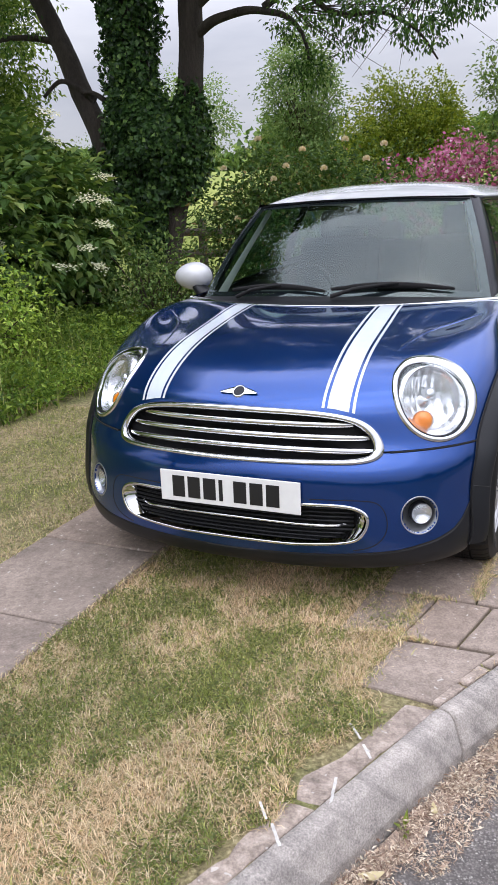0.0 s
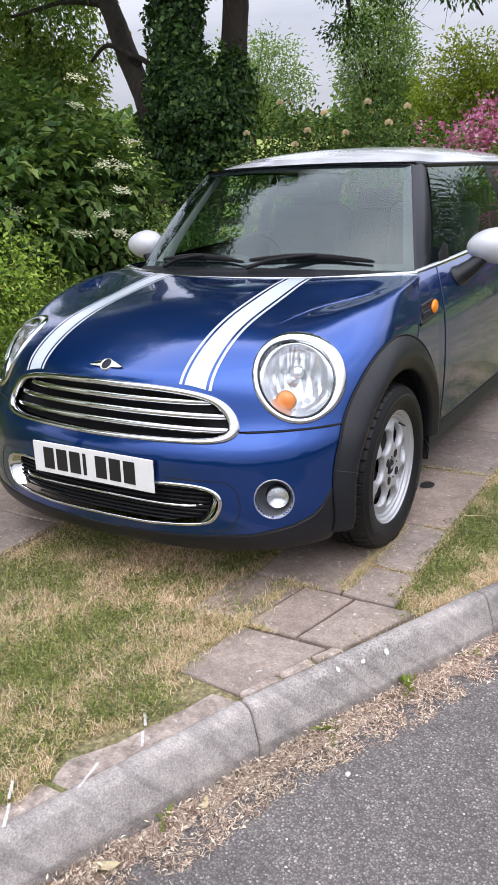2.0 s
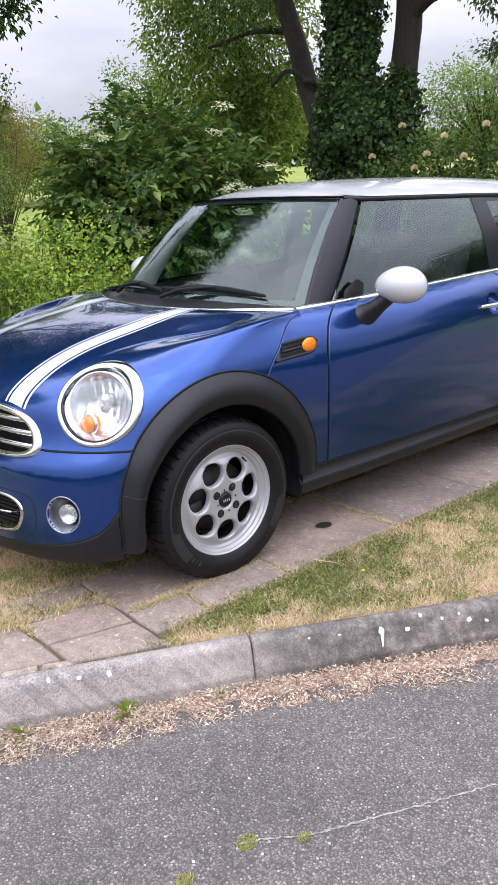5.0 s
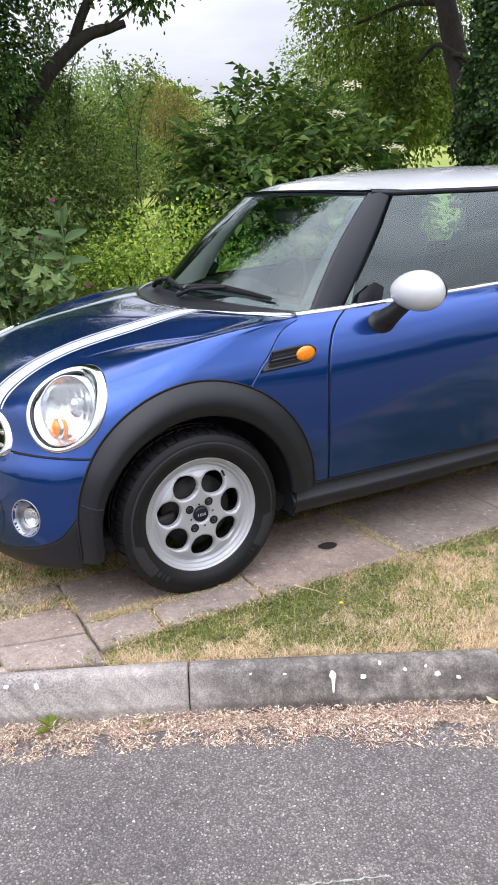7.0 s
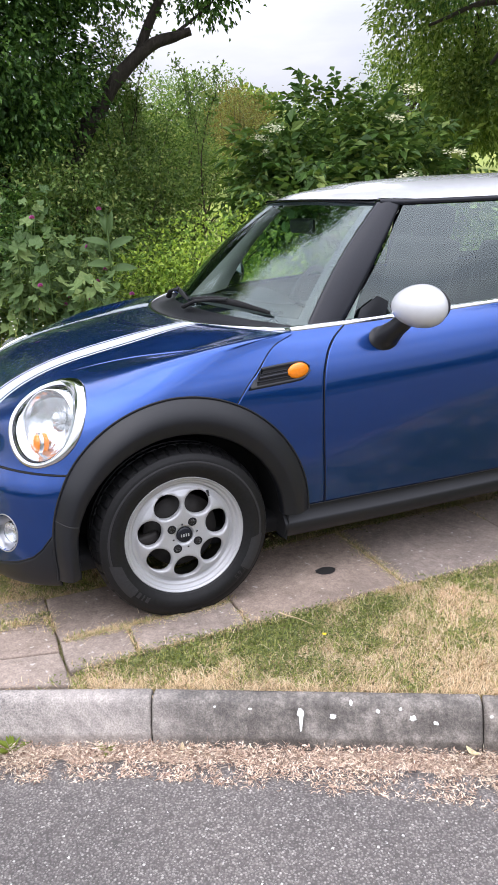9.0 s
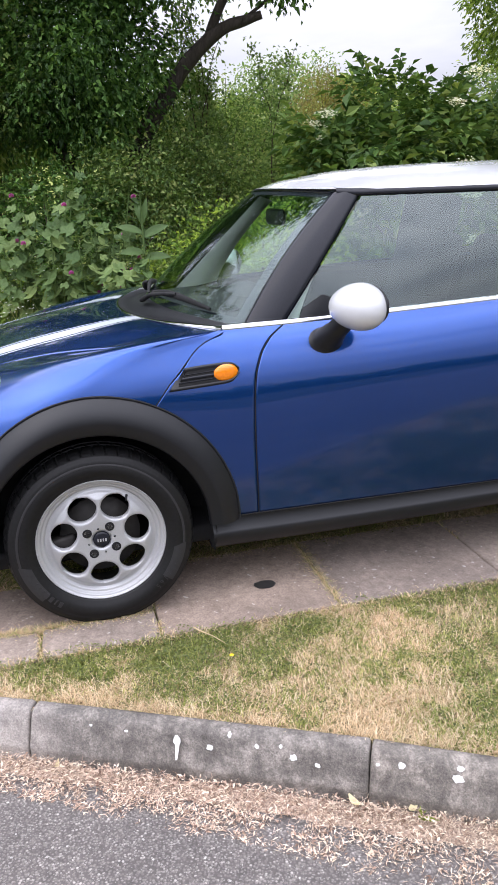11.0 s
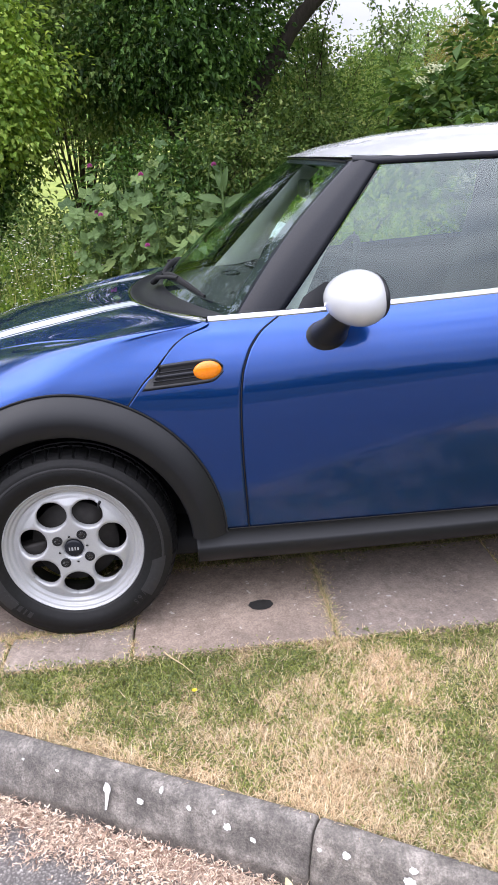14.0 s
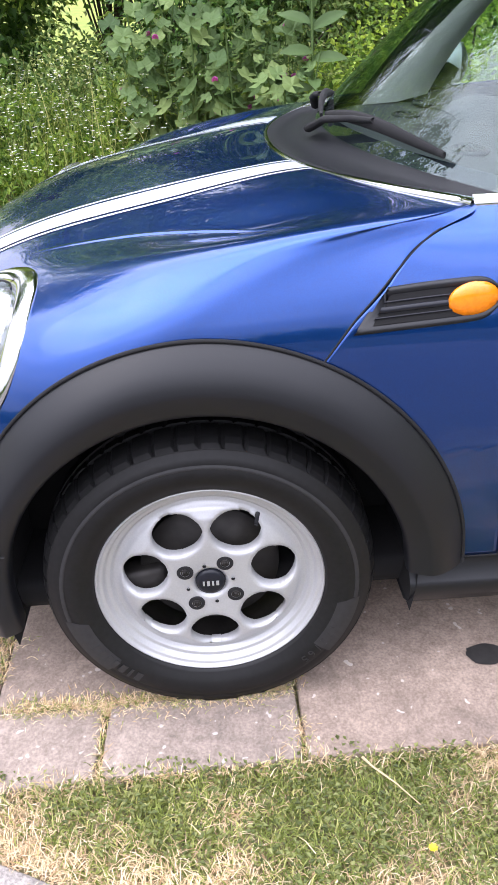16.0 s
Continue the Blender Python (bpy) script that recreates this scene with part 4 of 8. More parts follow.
def fog(sign):
    def flip(v):
        return Vector((v.x * sign, v.y, v.z))
    cen = on_skin(FOG_C + FOG_N * 0.4, -FOG_N)
    angs = np.linspace(0, 2 * math.pi, 65)
    rows = []
    for g in angs:
        row = []
        for r, dep in ((0.066, None), (0.062, 0.003), (0.058, -0.002), (0.054, -0.020), (0.040, -0.045), (0.0, -0.050)):
            q = FOG_C + FOG_E * r * math.cos(g) + FOG_U * r * math.sin(g)
            h = on_skin(q + FOG_N * 0.4, -FOG_N, -0.003 if dep is None else 0.0)
            if dep is not None:
                h = h + FOG_N * dep if r > 0.05 else cen + FOG_E * r * math.cos(g) + FOG_U * r * math.sin(g) + FOG_N * dep
            row.append(flip(h))
        rows.append(row)
    ring = grid_part("fog_light", np.array(rows), [FOGBOWL], car, "round front fog light in a pale bowl")
    c = cen + FOG_E * 0.012 + FOG_N * -0.014
    mt = Matrix.Translation(flip(c)) @ flip(FOG_N).to_track_quat("Z", "Y").to_matrix().to_4x4()
    revolve("fog_lens", [(0, 0.010), (0.018, 0.008), (0.031, 0.001), (0.034, -0.004)], CLEAR, mt, ring, "", 32)
    revolve("fog_reflector", [(0, -0.018), (0.016, -0.015), (0.030, -0.003), (0.034, -0.001)], REFLECTOR, mt, ring, "", 32)
    revolve("fog_rim", [(0.033, -0.004), (0.0345, 0.0), (0.0365, -0.006), (0.037, -0.03)], GLOSSBLACK, mt, ring, "", 32)


for s in (1, -1):
    lamp(s)
    fog(s)


# bonnet stripes, laid on the skin
def stripe_limits(x):
    ax = abs(x)
    return 0.185 + 0.262 * (ax / 0.705) ** 2.2 - 0.006


for s in (1, -1):
    for centre0, centre1, half in ((0.347, 0.320, 0.0345), (0.2985, 0.2715, 0.0046), (0.3955, 0.3685, 0.0046)):
        rows = []
        for t in np.linspace(0, 1, 80):
            row = []
            for e in np.linspace(-1, 1, 7):
                x = centre0 + (centre1 - centre0) * t + half * e
                zg = np.interp(x, [0.20, 0.33, 0.42], [0.696, 0.684, 0.661])
                ys = front(x, zg).y + 0.004
                ye = stripe_limits(x)
                q = top(x, ys + (ye - ys) * t, 0.0013)
                row.append((q.x * s, q.y, q.z))
            rows.append(row)
        grid_part("bonnet_stripe", np.array(rows), STRIPE, bonnet, "white bonnet stripe")

# ---- cowl, windscreen, pillars, side windows, roof ----
def hood_edge(u):
    return Vector((0.705 * u, 0.185 + 0.262 * abs(u) ** 2.2, 0.923 + 0.001 * u * u))


def glass_low(u):
    return Vector((0.672 * u, 0.306 + 0.212 * abs(u) ** 2.2, 0.946 - 0.026 * u * u))


def glass_high(u):
    return Vector((0.515 * u, 0.795 + 0.095 * u * u, 1.340 - 0.018 * u * u))


def belt(y, out=0.0, up=0.0):
    p = ring_side(BELT, np.array([y]))[0]
    return Vector((p[0] + out, p[1], p[2] + up))


def eave(y):
    """The line under the roof edge along the side."""
    return Vector((float(np.interp(y, [0.88, 0.97, 1.7, 2.3, 2.8], [0.516, 0.553, 0.597, 0.592, 0.565])), y, float(np.interp(y, [0.88, 0.97, 1.7, 2.3, 2.8], [1.322, 1.3145, 1.310, 1.303, 1.285]))))


us = np.linspace(-1, 1, 61)
rows = []
for u in us:
    a, b = hood_edge(u), glass_low(u)
    rows.append([a + Vector((0, 0.002, -0.012)), a + Vector((0, 0.005, 0.004)), a + Vector((0, 0.012, 0.006)), a + Vector((0, 0.019, 0.001)), a.lerp(b, 0.45) + Vector((0, 0, -0.010)), a.lerp(b, 0.8) + Vector((0, 0, -0.006)), b + Vector((0, -0.004, 0.002)), b + Vector((0, 0.03, 0.006))])
grid_part("cowl_panel", np.array(rows), PLASTIC, car, "black plastic cowl panel")
pts = [hood_edge(u) + Vector((0, 0.003, 0.001)) for u in us]
tube("bonnet_edge_strip", pts, [0.0060 + 0.0085 * float(smooth((abs(u) - 0.5) / 0.4)) for u in us], CHROME, car, "bright strip along the bonnet edge", 8, 0.6)


def screen_pt(u, v, lift=0.0):
    a, b = glass_low(u), glass_high(u)
    p = a.lerp(b, v)
    n = Vector((0.25 * u, -0.75, 0.62)).normalized()
    return p + n * (0.022 * math.sin(math.pi * v) + lift)


rows = [[screen_pt(u, v) for v in np.linspace(0, 1, 25)] for u in us]
wind = grid_part("windscreen", np.array(rows), SCREEN, car, "windscreen glass")
wind.visible_shadow = False
# dark ceramic border inside the screen
for (u0, u1, v0, v1) in ((-1, 1, 0.0, 0.055), (-1, 1, 0.955, 1.0), (-1, -0.945, 0.055, 0.955), (0.945, 1, 0.055, 0.955)):
    rows = [[screen_pt(u, v, -0.002) for v in np.linspace(v0, v1, 14)] for u in np.linspace(u0, u1, 40)]
    grid_part("screen_border", np.array(rows), GLOSSBLACK, wind)

# A pillars, then side glass, door pillar and rear glass
for s in (1, -1):
    def sx(p):
        return (p[0] * s, p[1], p[2])
    low_r = belt(0.66, -0.026, 0.006)
    high_r = eave(0.972)
    rows = []
    for t in np.linspace(0, 1, 30):
        a, b = screen_pt(1, t, 0.001), low_r.lerp(high_r, t) + Vector((0.012 * math.sin(math.pi * t), 0, 0))
        n = Vector((0.75, -0.45, 0.45)).normalized()
        rows.append([sx(a.lerp(b, w) + n * (0.012 * math.sin(math.pi * w) - (0.012 if w in (0, 1) else 0))) for w in (0, 0.03, 0.15, 0.35, 0.55, 0.75, 0.9, 0.985, 1.0)])
    grid_part("a_pillar", np.array(rows), GLOSSBLACK, car, "satin black windscreen pillar")

    def side_pt(y_low, y_high, v, lift=0.0):
        a, b = belt(y_low, -0.010 - 0.018 * (1 - float(smooth((y_low - 0.66) / 0.5))), 0.008), eave(y_high)
        return a.lerp(b, v) + Vector((0.016 * math.sin(math.pi * v) + lift, 0, 0))

    def pane(name, lo0, lo1, hi0, hi1, mat, label, v0=0.0, v1=1.0, lift=0.0, nu=24):
        rows = []
        for t in np.linspace(0, 1, nu):
            rows.append([sx(side_pt(lo0 + (lo1 - lo0) * t, hi0 + (hi1 - hi0) * t, v, lift)) for v in np.linspace(v0, v1, 16)])
        return grid_part(name, np.array(rows), mat, car, label)

    w = pane("door_window", 0.668, 1.682, 0.985, 1.690, SIDEGLASS, "door window glass")
    w.visible_shadow = False
    pane("door_pillar", 1.688, 1.835, 1.696, 1.815, GLOSSBLACK, "black door pillar", 0, 1, 0.001)
    w = pane("rear_side_window", 1.835, 2.52, 1.815, 2.42, SIDEGLASS, "rear side window glass", 0.10, 0.93, -0.001)
    w.visible_shadow = False
    pane("window_surround", 1.835, 2.52, 1.815, 2.42, GLOSSBLACK, "", 0, 0.10)
    pane("window_surround", 1.835, 2.52, 1.815, 2.42, GLOSSBLACK, "", 0.93, 1.0)
    pane("rear_pillar", 2.52, 2.78, 2.42, 2.66, GLOSSBLACK, "")
    # gutter trim under the roof edge
    ys = np.concatenate([np.linspace(0.90, 1.1, 12), np.linspace(1.15, 2.66, 30)])
    rows = [[sx(eave(y) + Vector((dx, 0, dz))) for dx, dz in ((-0.02, -0.004), (0.004, -0.006), (0.010, 0.002), (0.004, 0.014), (-0.02, 0.018))] for y in ys]
    grid_part("roof_gutter", np.array(rows), GLOSSBLACK, car, "black roof edge trim")
    # bright waist strip
    ys = np.concatenate([np.linspace(0.447, 0.7, 20), np.linspace(0.72, 2.6, 50)])
    rows = [[sx(belt(y, dx, dz)) for dx, dz in ((-0.006, -0.010), (0.003, -0.009), (0.0045, -0.002), (0.001, 0.008), (-0.012, 0.011))] for y in ys]
    grid_part("waist_strip", np.array(rows), CHROME, car, "bright waistline strip")

# roof shell
ROOF_X = [-1 + 2 * i / 48 for i in range(49)]


def roof_pt(u, y):
    e = eave(max(y, 0.88))
    u1 = math.copysign(1 - (1 - abs(u)) ** 1.6, u)
    f = 1 - math.exp(-max(0.0, y - (0.775 + 0.10 * u1 * u1)) / 0.10)
    half = e.x + 0.004
    if y < 0.88:
        half = float(np.interp(y, [0.775, 0.88], [0.505, 0.524]))
    crown = 0.097 * (1 - math.exp(-(y - 0.70) / 0.25)) * (1 - 0.25 * smooth((y - 1.9) / 1.0))
    z = e.z + 0.012 + crown * f * max(0.0, 1 - abs(u1) ** 2.4) ** 0.62
    yy = y + (0.10 * u1 * u1) * (1 - smooth((y - 0.775) / 0.5))
    return (half * u1, yy, z + 0.010 * (1 - u1 * u1) * (1 - f))


rows = [[roof_pt(u, y) for u in ROOF_X] for y in np.concatenate([np.linspace(0.775, 1.1, 26), np.linspace(1.15, 2.68, 40)])]
roof = grid_part("roof", np.array(rows), WHITE, car, "white painted roof")
rows = [[glass_high(u) + Vector((0, dy, dz)) for dy, dz in ((0.0, -0.007), (-0.006, -0.004), (-0.007, 0.001), (0.0, 0.004), (0.03, 0.006))] for u in us]
grid_part("roof_front_trim", np.array(rows), GLOSSBLACK, roof)
# tail glass and closing
rows = [[Vector((0.565 * u * (1 - t) + 0.66 * u * t, 2.66 + 0.20 * t - 0.0 * u, 1.32 * (1 - t) + 0.98 * t)) for t in np.linspace(0, 1, 10)] for u in np.linspace(-1, 1, 20)]
tg = grid_part("tail_window", np.array(rows), SIDEGLASS, car, "tailgate glass")
tg.visible_shadow = False
rows = [[Vector((0.72 * u, 2.55 + 0.36 * t, 0.965)) for t in np.linspace(0, 1, 6)] for u in np.linspace(-1, 1, 20)]
grid_part("tail_shelf", np.array(rows), GLOSSBLACK, car)

# door mirrors
for s in (1, -1):
    mc = Matrix.Translation((s * 0.895, 0.836, 0.992))
    bm = bmesh.new()
    bmesh.ops.create_uvsphere(bm, u_segments=40, v_segments=24, radius=1)
    for v in bm.verts:
        x, y, z = v.co
        flat = 0.074 if y > 0 else 0.090
        v.co = (x * 0.108 * (1 - 0.06 * z), y * flat, z * 0.072 * (1 + 0.10 * x))
    bmesh.ops.transform(bm, matrix=mc @ Matrix.Rotation(radians(8 * s), 4, "Z"), verts=bm.verts)
    mirror = part("door_mirror", bm, WHITE, car, "white door mirror cap")
    bm = bmesh.new()
    bmesh.ops.create_uvsphere(bm, u_segments=36, v_segments=16, radius=1)
    for v in bm.verts:
        v.co = (v.co.x * 0.092, v.co.y * 0.022 + 0.045, v.co.z * 0.060)
    bmesh.ops.transform(bm, matrix=mc @ Matrix.Rotation(radians(8 * s), 4, "Z"), verts=bm.verts)
    part("mirror_rim", bm, PLASTIC, mirror)
    pts = [(s * x, y, z) for x, y, z in ((0.765, 0.775, 0.872), (0.79, 0.778, 0.887), (0.825, 0.79, 0.915), (0.86, 0.81, 0.95), (0.88, 0.82, 0.972))]
    tube("mirror_arm", pts, [0.062, 0.052, 0.042, 0.04, 0.04], PLASTIC, mirror, "black mirror foot", 20, 0.75)
    # corner sail inside the glass
    rows = [[(s * (belt(0.70 + 0.11 * t, -0.006, 0.008).x - 0.012 * w), 0.70 + 0.11 * t + 0.02 * w, belt(0.70, 0, 0.008).z + 0.075 * w * (1 - abs(t - 0.62) * 0.9)) for w in np.linspace(0, 1, 5)] for t in np.linspace(0, 1, 8)]
    grid_part("mirror_sail", np.array(rows), PLASTIC, mirror)

# door handle in its bowl
rows = []
for g in np.linspace(0, 2 * math.pi, 49):
    row = []
    for t, dep in ((1.06, 0.0012), (1.0, 0.0), (0.97, -0.006), (0.85, -0.018), (0.6, -0.028), (0.3, -0.032), (0.0, -0.033)):
        y, z = HANDLE_C.y + 0.050 * t * math.cos(g), HANDLE_C.z + 0.047 * t * math.sin(g)
        row.append(flank(y, z) + Vector((dep, 0, 0)))
    rows.append(row)
grid_part("handle_bowl", np.array(rows), PAINT, door_l)
pts = [Vector((flank(1.607, 0.832).x + dx, y, z)) for y, z, dx in ((1.492, 0.827, 0.008), (1.51, 0.828, 0.014), (1.55, 0.829, 0.022), (1.607, 0.831, 0.026), (1.66, 0.833, 0.022), (1.70, 0.834, 0.012), (1.712, 0.834, 0.004))]
f = spline(range(7), [tuple(p) for p in pts])
tube("door_handle", [Vector(p) for p in f(np.linspace(0, 6, 40))], [0.006 + 0.0055 * math.sin(math.pi * min(1, max(0, i / 39))) ** 0.5 for i in range(40)], CHROME, door_l, "chrome bar handle", 14, 1.0)

# side vent with amber repeater
for s in (1, -1):
    def vent_pt(y, z, lift):
        q = flank(y, z, lift)
        return (q.x * s, q.y, q.z)
    low = [(0.250, 0.759), (0.33, 0.763), (0.42, 0.768), (0.456, 0.776), (0.478, 0.796)]
    high = [(0.298, 0.823), (0.36, 0.828), (0.42, 0.831), (0.456, 0.829), (0.478, 0.813)]
    lo, hi = spline(range(5), low), spline(range(5), high)
    rows = []
    for t in np.linspace(0, 4, 40):
        a, b = lo([t])[0], hi([t])[0]
        rows.append([vent_pt(*(a + (b - a) * w), lift) for w, lift in ((-0.02, -0.002), (0.0, 0.005), (0.10, 0.0085), (0.16, 0.0015), (0.5, 0.0012), (0.84, 0.0015), (0.90, 0.0085), (1.0, 0.005), (1.02, -0.002))])
    vent = grid_part("side_vent", np.array(rows), PLASTIC, car, "black side vent with an amber repeater")
    rows = []
    # near-black sheet laid over the skin paints the slots' unlit depth
    for t in np.linspace(0.3, 2.75, 24):
        a, b = lo([t])[0], hi([t])[0]
        rows.append([vent_pt(*(a + (b - a) * w), 0.003) for w in (0.17, 0.5, 0.83)])
    grid_part("vent_opening", np.array(rows), DARK, vent)
    for w0, wb in ((0.33, 0.6), (0.50, 1.7), (0.67, 0.6)):
        rows = []
        for t in np.linspace(0.25, 2.7, 24):
            a, b = lo([t])[0], hi([t])[0]
            rows.append([vent_pt(*(a + (b - a) * (w0 + wb * dw)), lift * (0.7 + 0.3 * wb)) for dw, lift in ((-0.05, 0.001), (-0.035, 0.005), (0.025, 0.006), (0.05, 0.001))])
        grid_part("vent_bar", np.array(rows), GLOSSBLACK, vent)
    bm = bmesh.new()
    bmesh.ops.create_uvsphere(bm, u_segments=28, v_segments=14, radius=1)
    c = Vector(vent_pt(0.434, 0.801, 0.003))
    for v in bm.verts:
        v.co = (c.x + v.co.z * 0.012 - 0.06 * v.co.x * 0.040 * s, c.y + v.co.x * 0.040, c.z + v.co.y * 0.0275 + 0.03 * v.co.x * 0.040)
    part("side_repeater", bm, AMBER, vent, "amber side repeater")

# wipers
for u_pivot, u0, u1, v0, v1 in ((-0.18, -0.70, 0.02, 0.05, 0.035), (0.52, 0.06, 0.80, 0.05, 0.06)):
    bl = [screen_pt(u, v, 0.016) for u, v in zip(np.linspace(u0, u1, 24), np.linspace(v0, v1, 24) + 0.035 * np.sin(np.linspace(0, math.pi, 24)))]
    wiper = tube("wiper", bl, [0.004 + 0.0045 * math.sin(math.pi * i / 23) for i in range(24)], DARK, car, "black windscreen wiper", 8, 1.6)
    mid = bl[13]
    start = glass_low(u_pivot - 0.45) + Vector((0, -0.03, 0.006))
    tube("wiper_arm", [start, start.lerp(mid, 0.35) + Vector((0, -0.012, 0.016)), start.lerp(mid, 0.75) + Vector((0, -0.012, 0.014)), mid + Vector((0, -0.006, 0.008))], [0.013, 0.011, 0.009, 0.007], DARK, wiper, "", 8, 0.7)

# ---- cabin ----
rows = [[glass_low(u * 0.98).lerp(Vector((0.64 * u, 0.93, 0.875)), t) + Vector((0, 0, -0.012 + 0.02 * math.sin(math.pi * t))) for t in np.linspace(0, 1, 10)] for u in us]
rows = [r + [Vector((r[-1].x, 0.95, 0.80)), Vector((r[-1].x * 0.97, 0.90, 0.55))] for r in rows]
dash = grid_part("dashboard", np.array(rows), TRIMGREY, car, "dark dashboard")
wheel_ring = [Vector((-0.36 + 0.175 * math.cos(a), 1.02 + 0.07 * math.sin(a), 0.86 + 0.16 * math.sin(a))) for a in np.linspace(0, 2 * math.pi, 40)[:-1]]
for vx, vy in ((-0.27, 0.57), (0.27, 0.57), (-0.50, 0.68), (0.50, 0.68)):
    vz = 0.921 - 0.02 * (vy - 0.57)
    ring = [Vector((vx + 0.055 * math.cos(a), vy + 0.034 * math.sin(a), vz + 0.004)) for a in np.linspace(0, 2 * math.pi, 28)[:-1]]
    outlet = tube("air_outlet", ring, 0.005, PLASTIC, dash, "", 6, 1.0, True)
    part("outlet_floor", box_bm((0.085, 0.045, 0.004), (vx, vy, vz), 0.001), DARK, outlet)
    for k in (-1.5, -0.5, 0.5, 1.5):
        part("outlet_slat", box_bm((0.092 - 0.012 * abs(k), 0.005, 0.006), (vx, vy + 0.014 * k, vz + 0.003), 0.001), TRIMGREY, outlet)
rows = [[Vector((-0.36 + 0.16 * u, 0.70 + 0.20 * t, 0.885 + 0.065 * math.sin(math.pi * min(1, 0.15 + 0.75 * t)) * (1 - abs(u) ** 3))) for t in np.linspace(0, 1, 10)] for u in np.linspace(-1, 1, 17)]
grid_part("instrument_hood", np.array(rows), TRIMGREY, dash)
steer = tube("steering_wheel", wheel_ring, 0.014, TRIMGREY, car, "dark steering wheel", 8, 1.0, True)
for a in (0.0, math.pi, -math.pi / 2):
    tube("steering_spoke", [Vector((-0.36, 1.0, 0.86)), Vector((-0.36 + 0.17 * math.cos(a), 1.02 + 0.07 * math.sin(a), 0.86 + 0.155 * math.sin(a)))], 0.015, TRIMGREY, steer, "", 8)
for s in (1, -1):
    seat = part("front_seat", box_bm((0.48, 0.50, 0.16), (s * 0.36, 1.30, 0.50), 0.05, None, 3), FABRIC, car, "dark cloth front seat")
    part("seat_back", box_bm((0.47, 0.13, 0.62), (0, 0, 0), 0.055, Matrix.Translation((s * 0.36, 1.62, 0.83)) @ Matrix.Rotation(radians(-17), 4, "X"), 3), FABRIC, seat)
    part("headrest", box_bm((0.26, 0.10, 0.17), (0, 0, 0), 0.045, Matrix.Translation((s * 0.36, 1.745, 1.20)) @ Matrix.Rotation(radians(-12), 4, "X"), 3), FABRIC, seat)
part("rear_seat", box_bm((1.15, 0.16, 0.55), (0, 0, 0), 0.06, Matrix.Translation((0, 2.42, 0.80)) @ Matrix.Rotation(radians(-20), 4, "X"), 3), FABRIC, car)
for s in (1, -1):
    part("rear_headrest", box_bm((0.24, 0.08, 0.14), (s * 0.3, 2.52, 1.12), 0.035, None, 3), FABRIC, car)
    rows = [[(s * (belt(y).x - 0.05 - 0.02 * (0.93 - z)), y, z) for z in (0.40, 0.6, 0.8, 0.93)] for y in np.linspace(0.66, 2.4, 12)]
    grid_part("door_lining", np.array(rows), TRIMGREY, car)
rows = [[Vector(roof_pt(u, y)) + Vector((0, 0, -0.028)) for u in ROOF_X[3:-3:3]] for y in np.linspace(0.90, 2.6, 18)]
grid_part("headlining", np.array(rows), LINING, car, "pale roof lining")
for s in (1, -1):
    rows = []
    for t in np.linspace(0, 1, 14):
        a, b = glass_low(s * 0.93).lerp(glass_high(s * 0.93), t), Vector((s * (0.66 - 0.12 * t), 0.62 + 0.36 * t + 0.10 * (1 - t) ** 2, 0.93 + 0.36 * t))
        rows.append([a + Vector((0, 0.03, -0.012)), a.lerp(b, 0.5) + Vector((-s * 0.03, 0.02, -0.01)), b + Vector((-s * 0.01, 0, 0))])
    grid_part("pillar_lining", np.array(rows), LINING, car)
part("inner_mirror", box_bm((0.21, 0.03, 0.062), (0, 0.84, 1.235), 0.02, None, 3), PLASTIC, car)

# ---- ground, kerb, road ----
rng = np.random.default_rng(7)


def lawn_mat():
    m, t, b = nodes_of("dry_lawn_soil")
    n1 = texture(t, "ShaderNodeTexNoise", 1.7, 4)
    n2 = texture(t, "ShaderNodeTexNoise", 55.0, 6, "Object", (1, 1, 1), 0.7)
    n3 = texture(t, "ShaderNodeTexNoise", 6.0, 5)
    straw = ramp(t, n2.outputs["Fac"], [(0.32, (0.09, 0.065, 0.036)), (0.5, (0.33, 0.255, 0.145)), (0.70, (0.62, 0.51, 0.32))])
    green = ramp(t, n2.outputs["Fac"], [(0.32, (0.045, 0.048, 0.016)), (0.55, (0.17, 0.18, 0.06)), (0.78, (0.40, 0.37, 0.17))])
    f = mixed(t, 0.45, ramp(t, n1.outputs["Fac"], [(0.40, (0, 0, 0)), (0.60, (1, 1, 1))]), ramp(t, n3.outputs["Fac"], [(0.40, (0, 0, 0)), (0.62, (1, 1, 1))]))
    t.links.new(mixed(t, f, straw, green), b.inputs["Base Color"])
    b.inputs["Roughness"].default_value = 0.95
    bumped(t, b, n2.outputs["Fac"], 0.8, 0.02)
    return m


def field_mat():
    m, t, b = nodes_of("meadow_field")
    n1 = texture(t, "ShaderNodeTexNoise", 0.08, 4)
    n2 = texture(t, "ShaderNodeTexNoise", 3.0, 6, "Object", (1, 1, 1), 0.7)
    a = ramp(t, n2.outputs["Fac"], [(0.3, (0.15, 0.185, 0.024)), (0.7, (0.27, 0.30, 0.046))])
    c = ramp(t, n1.outputs["Fac"], [(0.35, (0.75, 0.85, 0.7)), (0.65, (1, 1, 1))])
    t.links.new(mixed(t, 1.0, a, c, "MULTIPLY"), b.inputs["Base Color"])
    b.inputs["Roughness"].default_value = 0.95
    return m


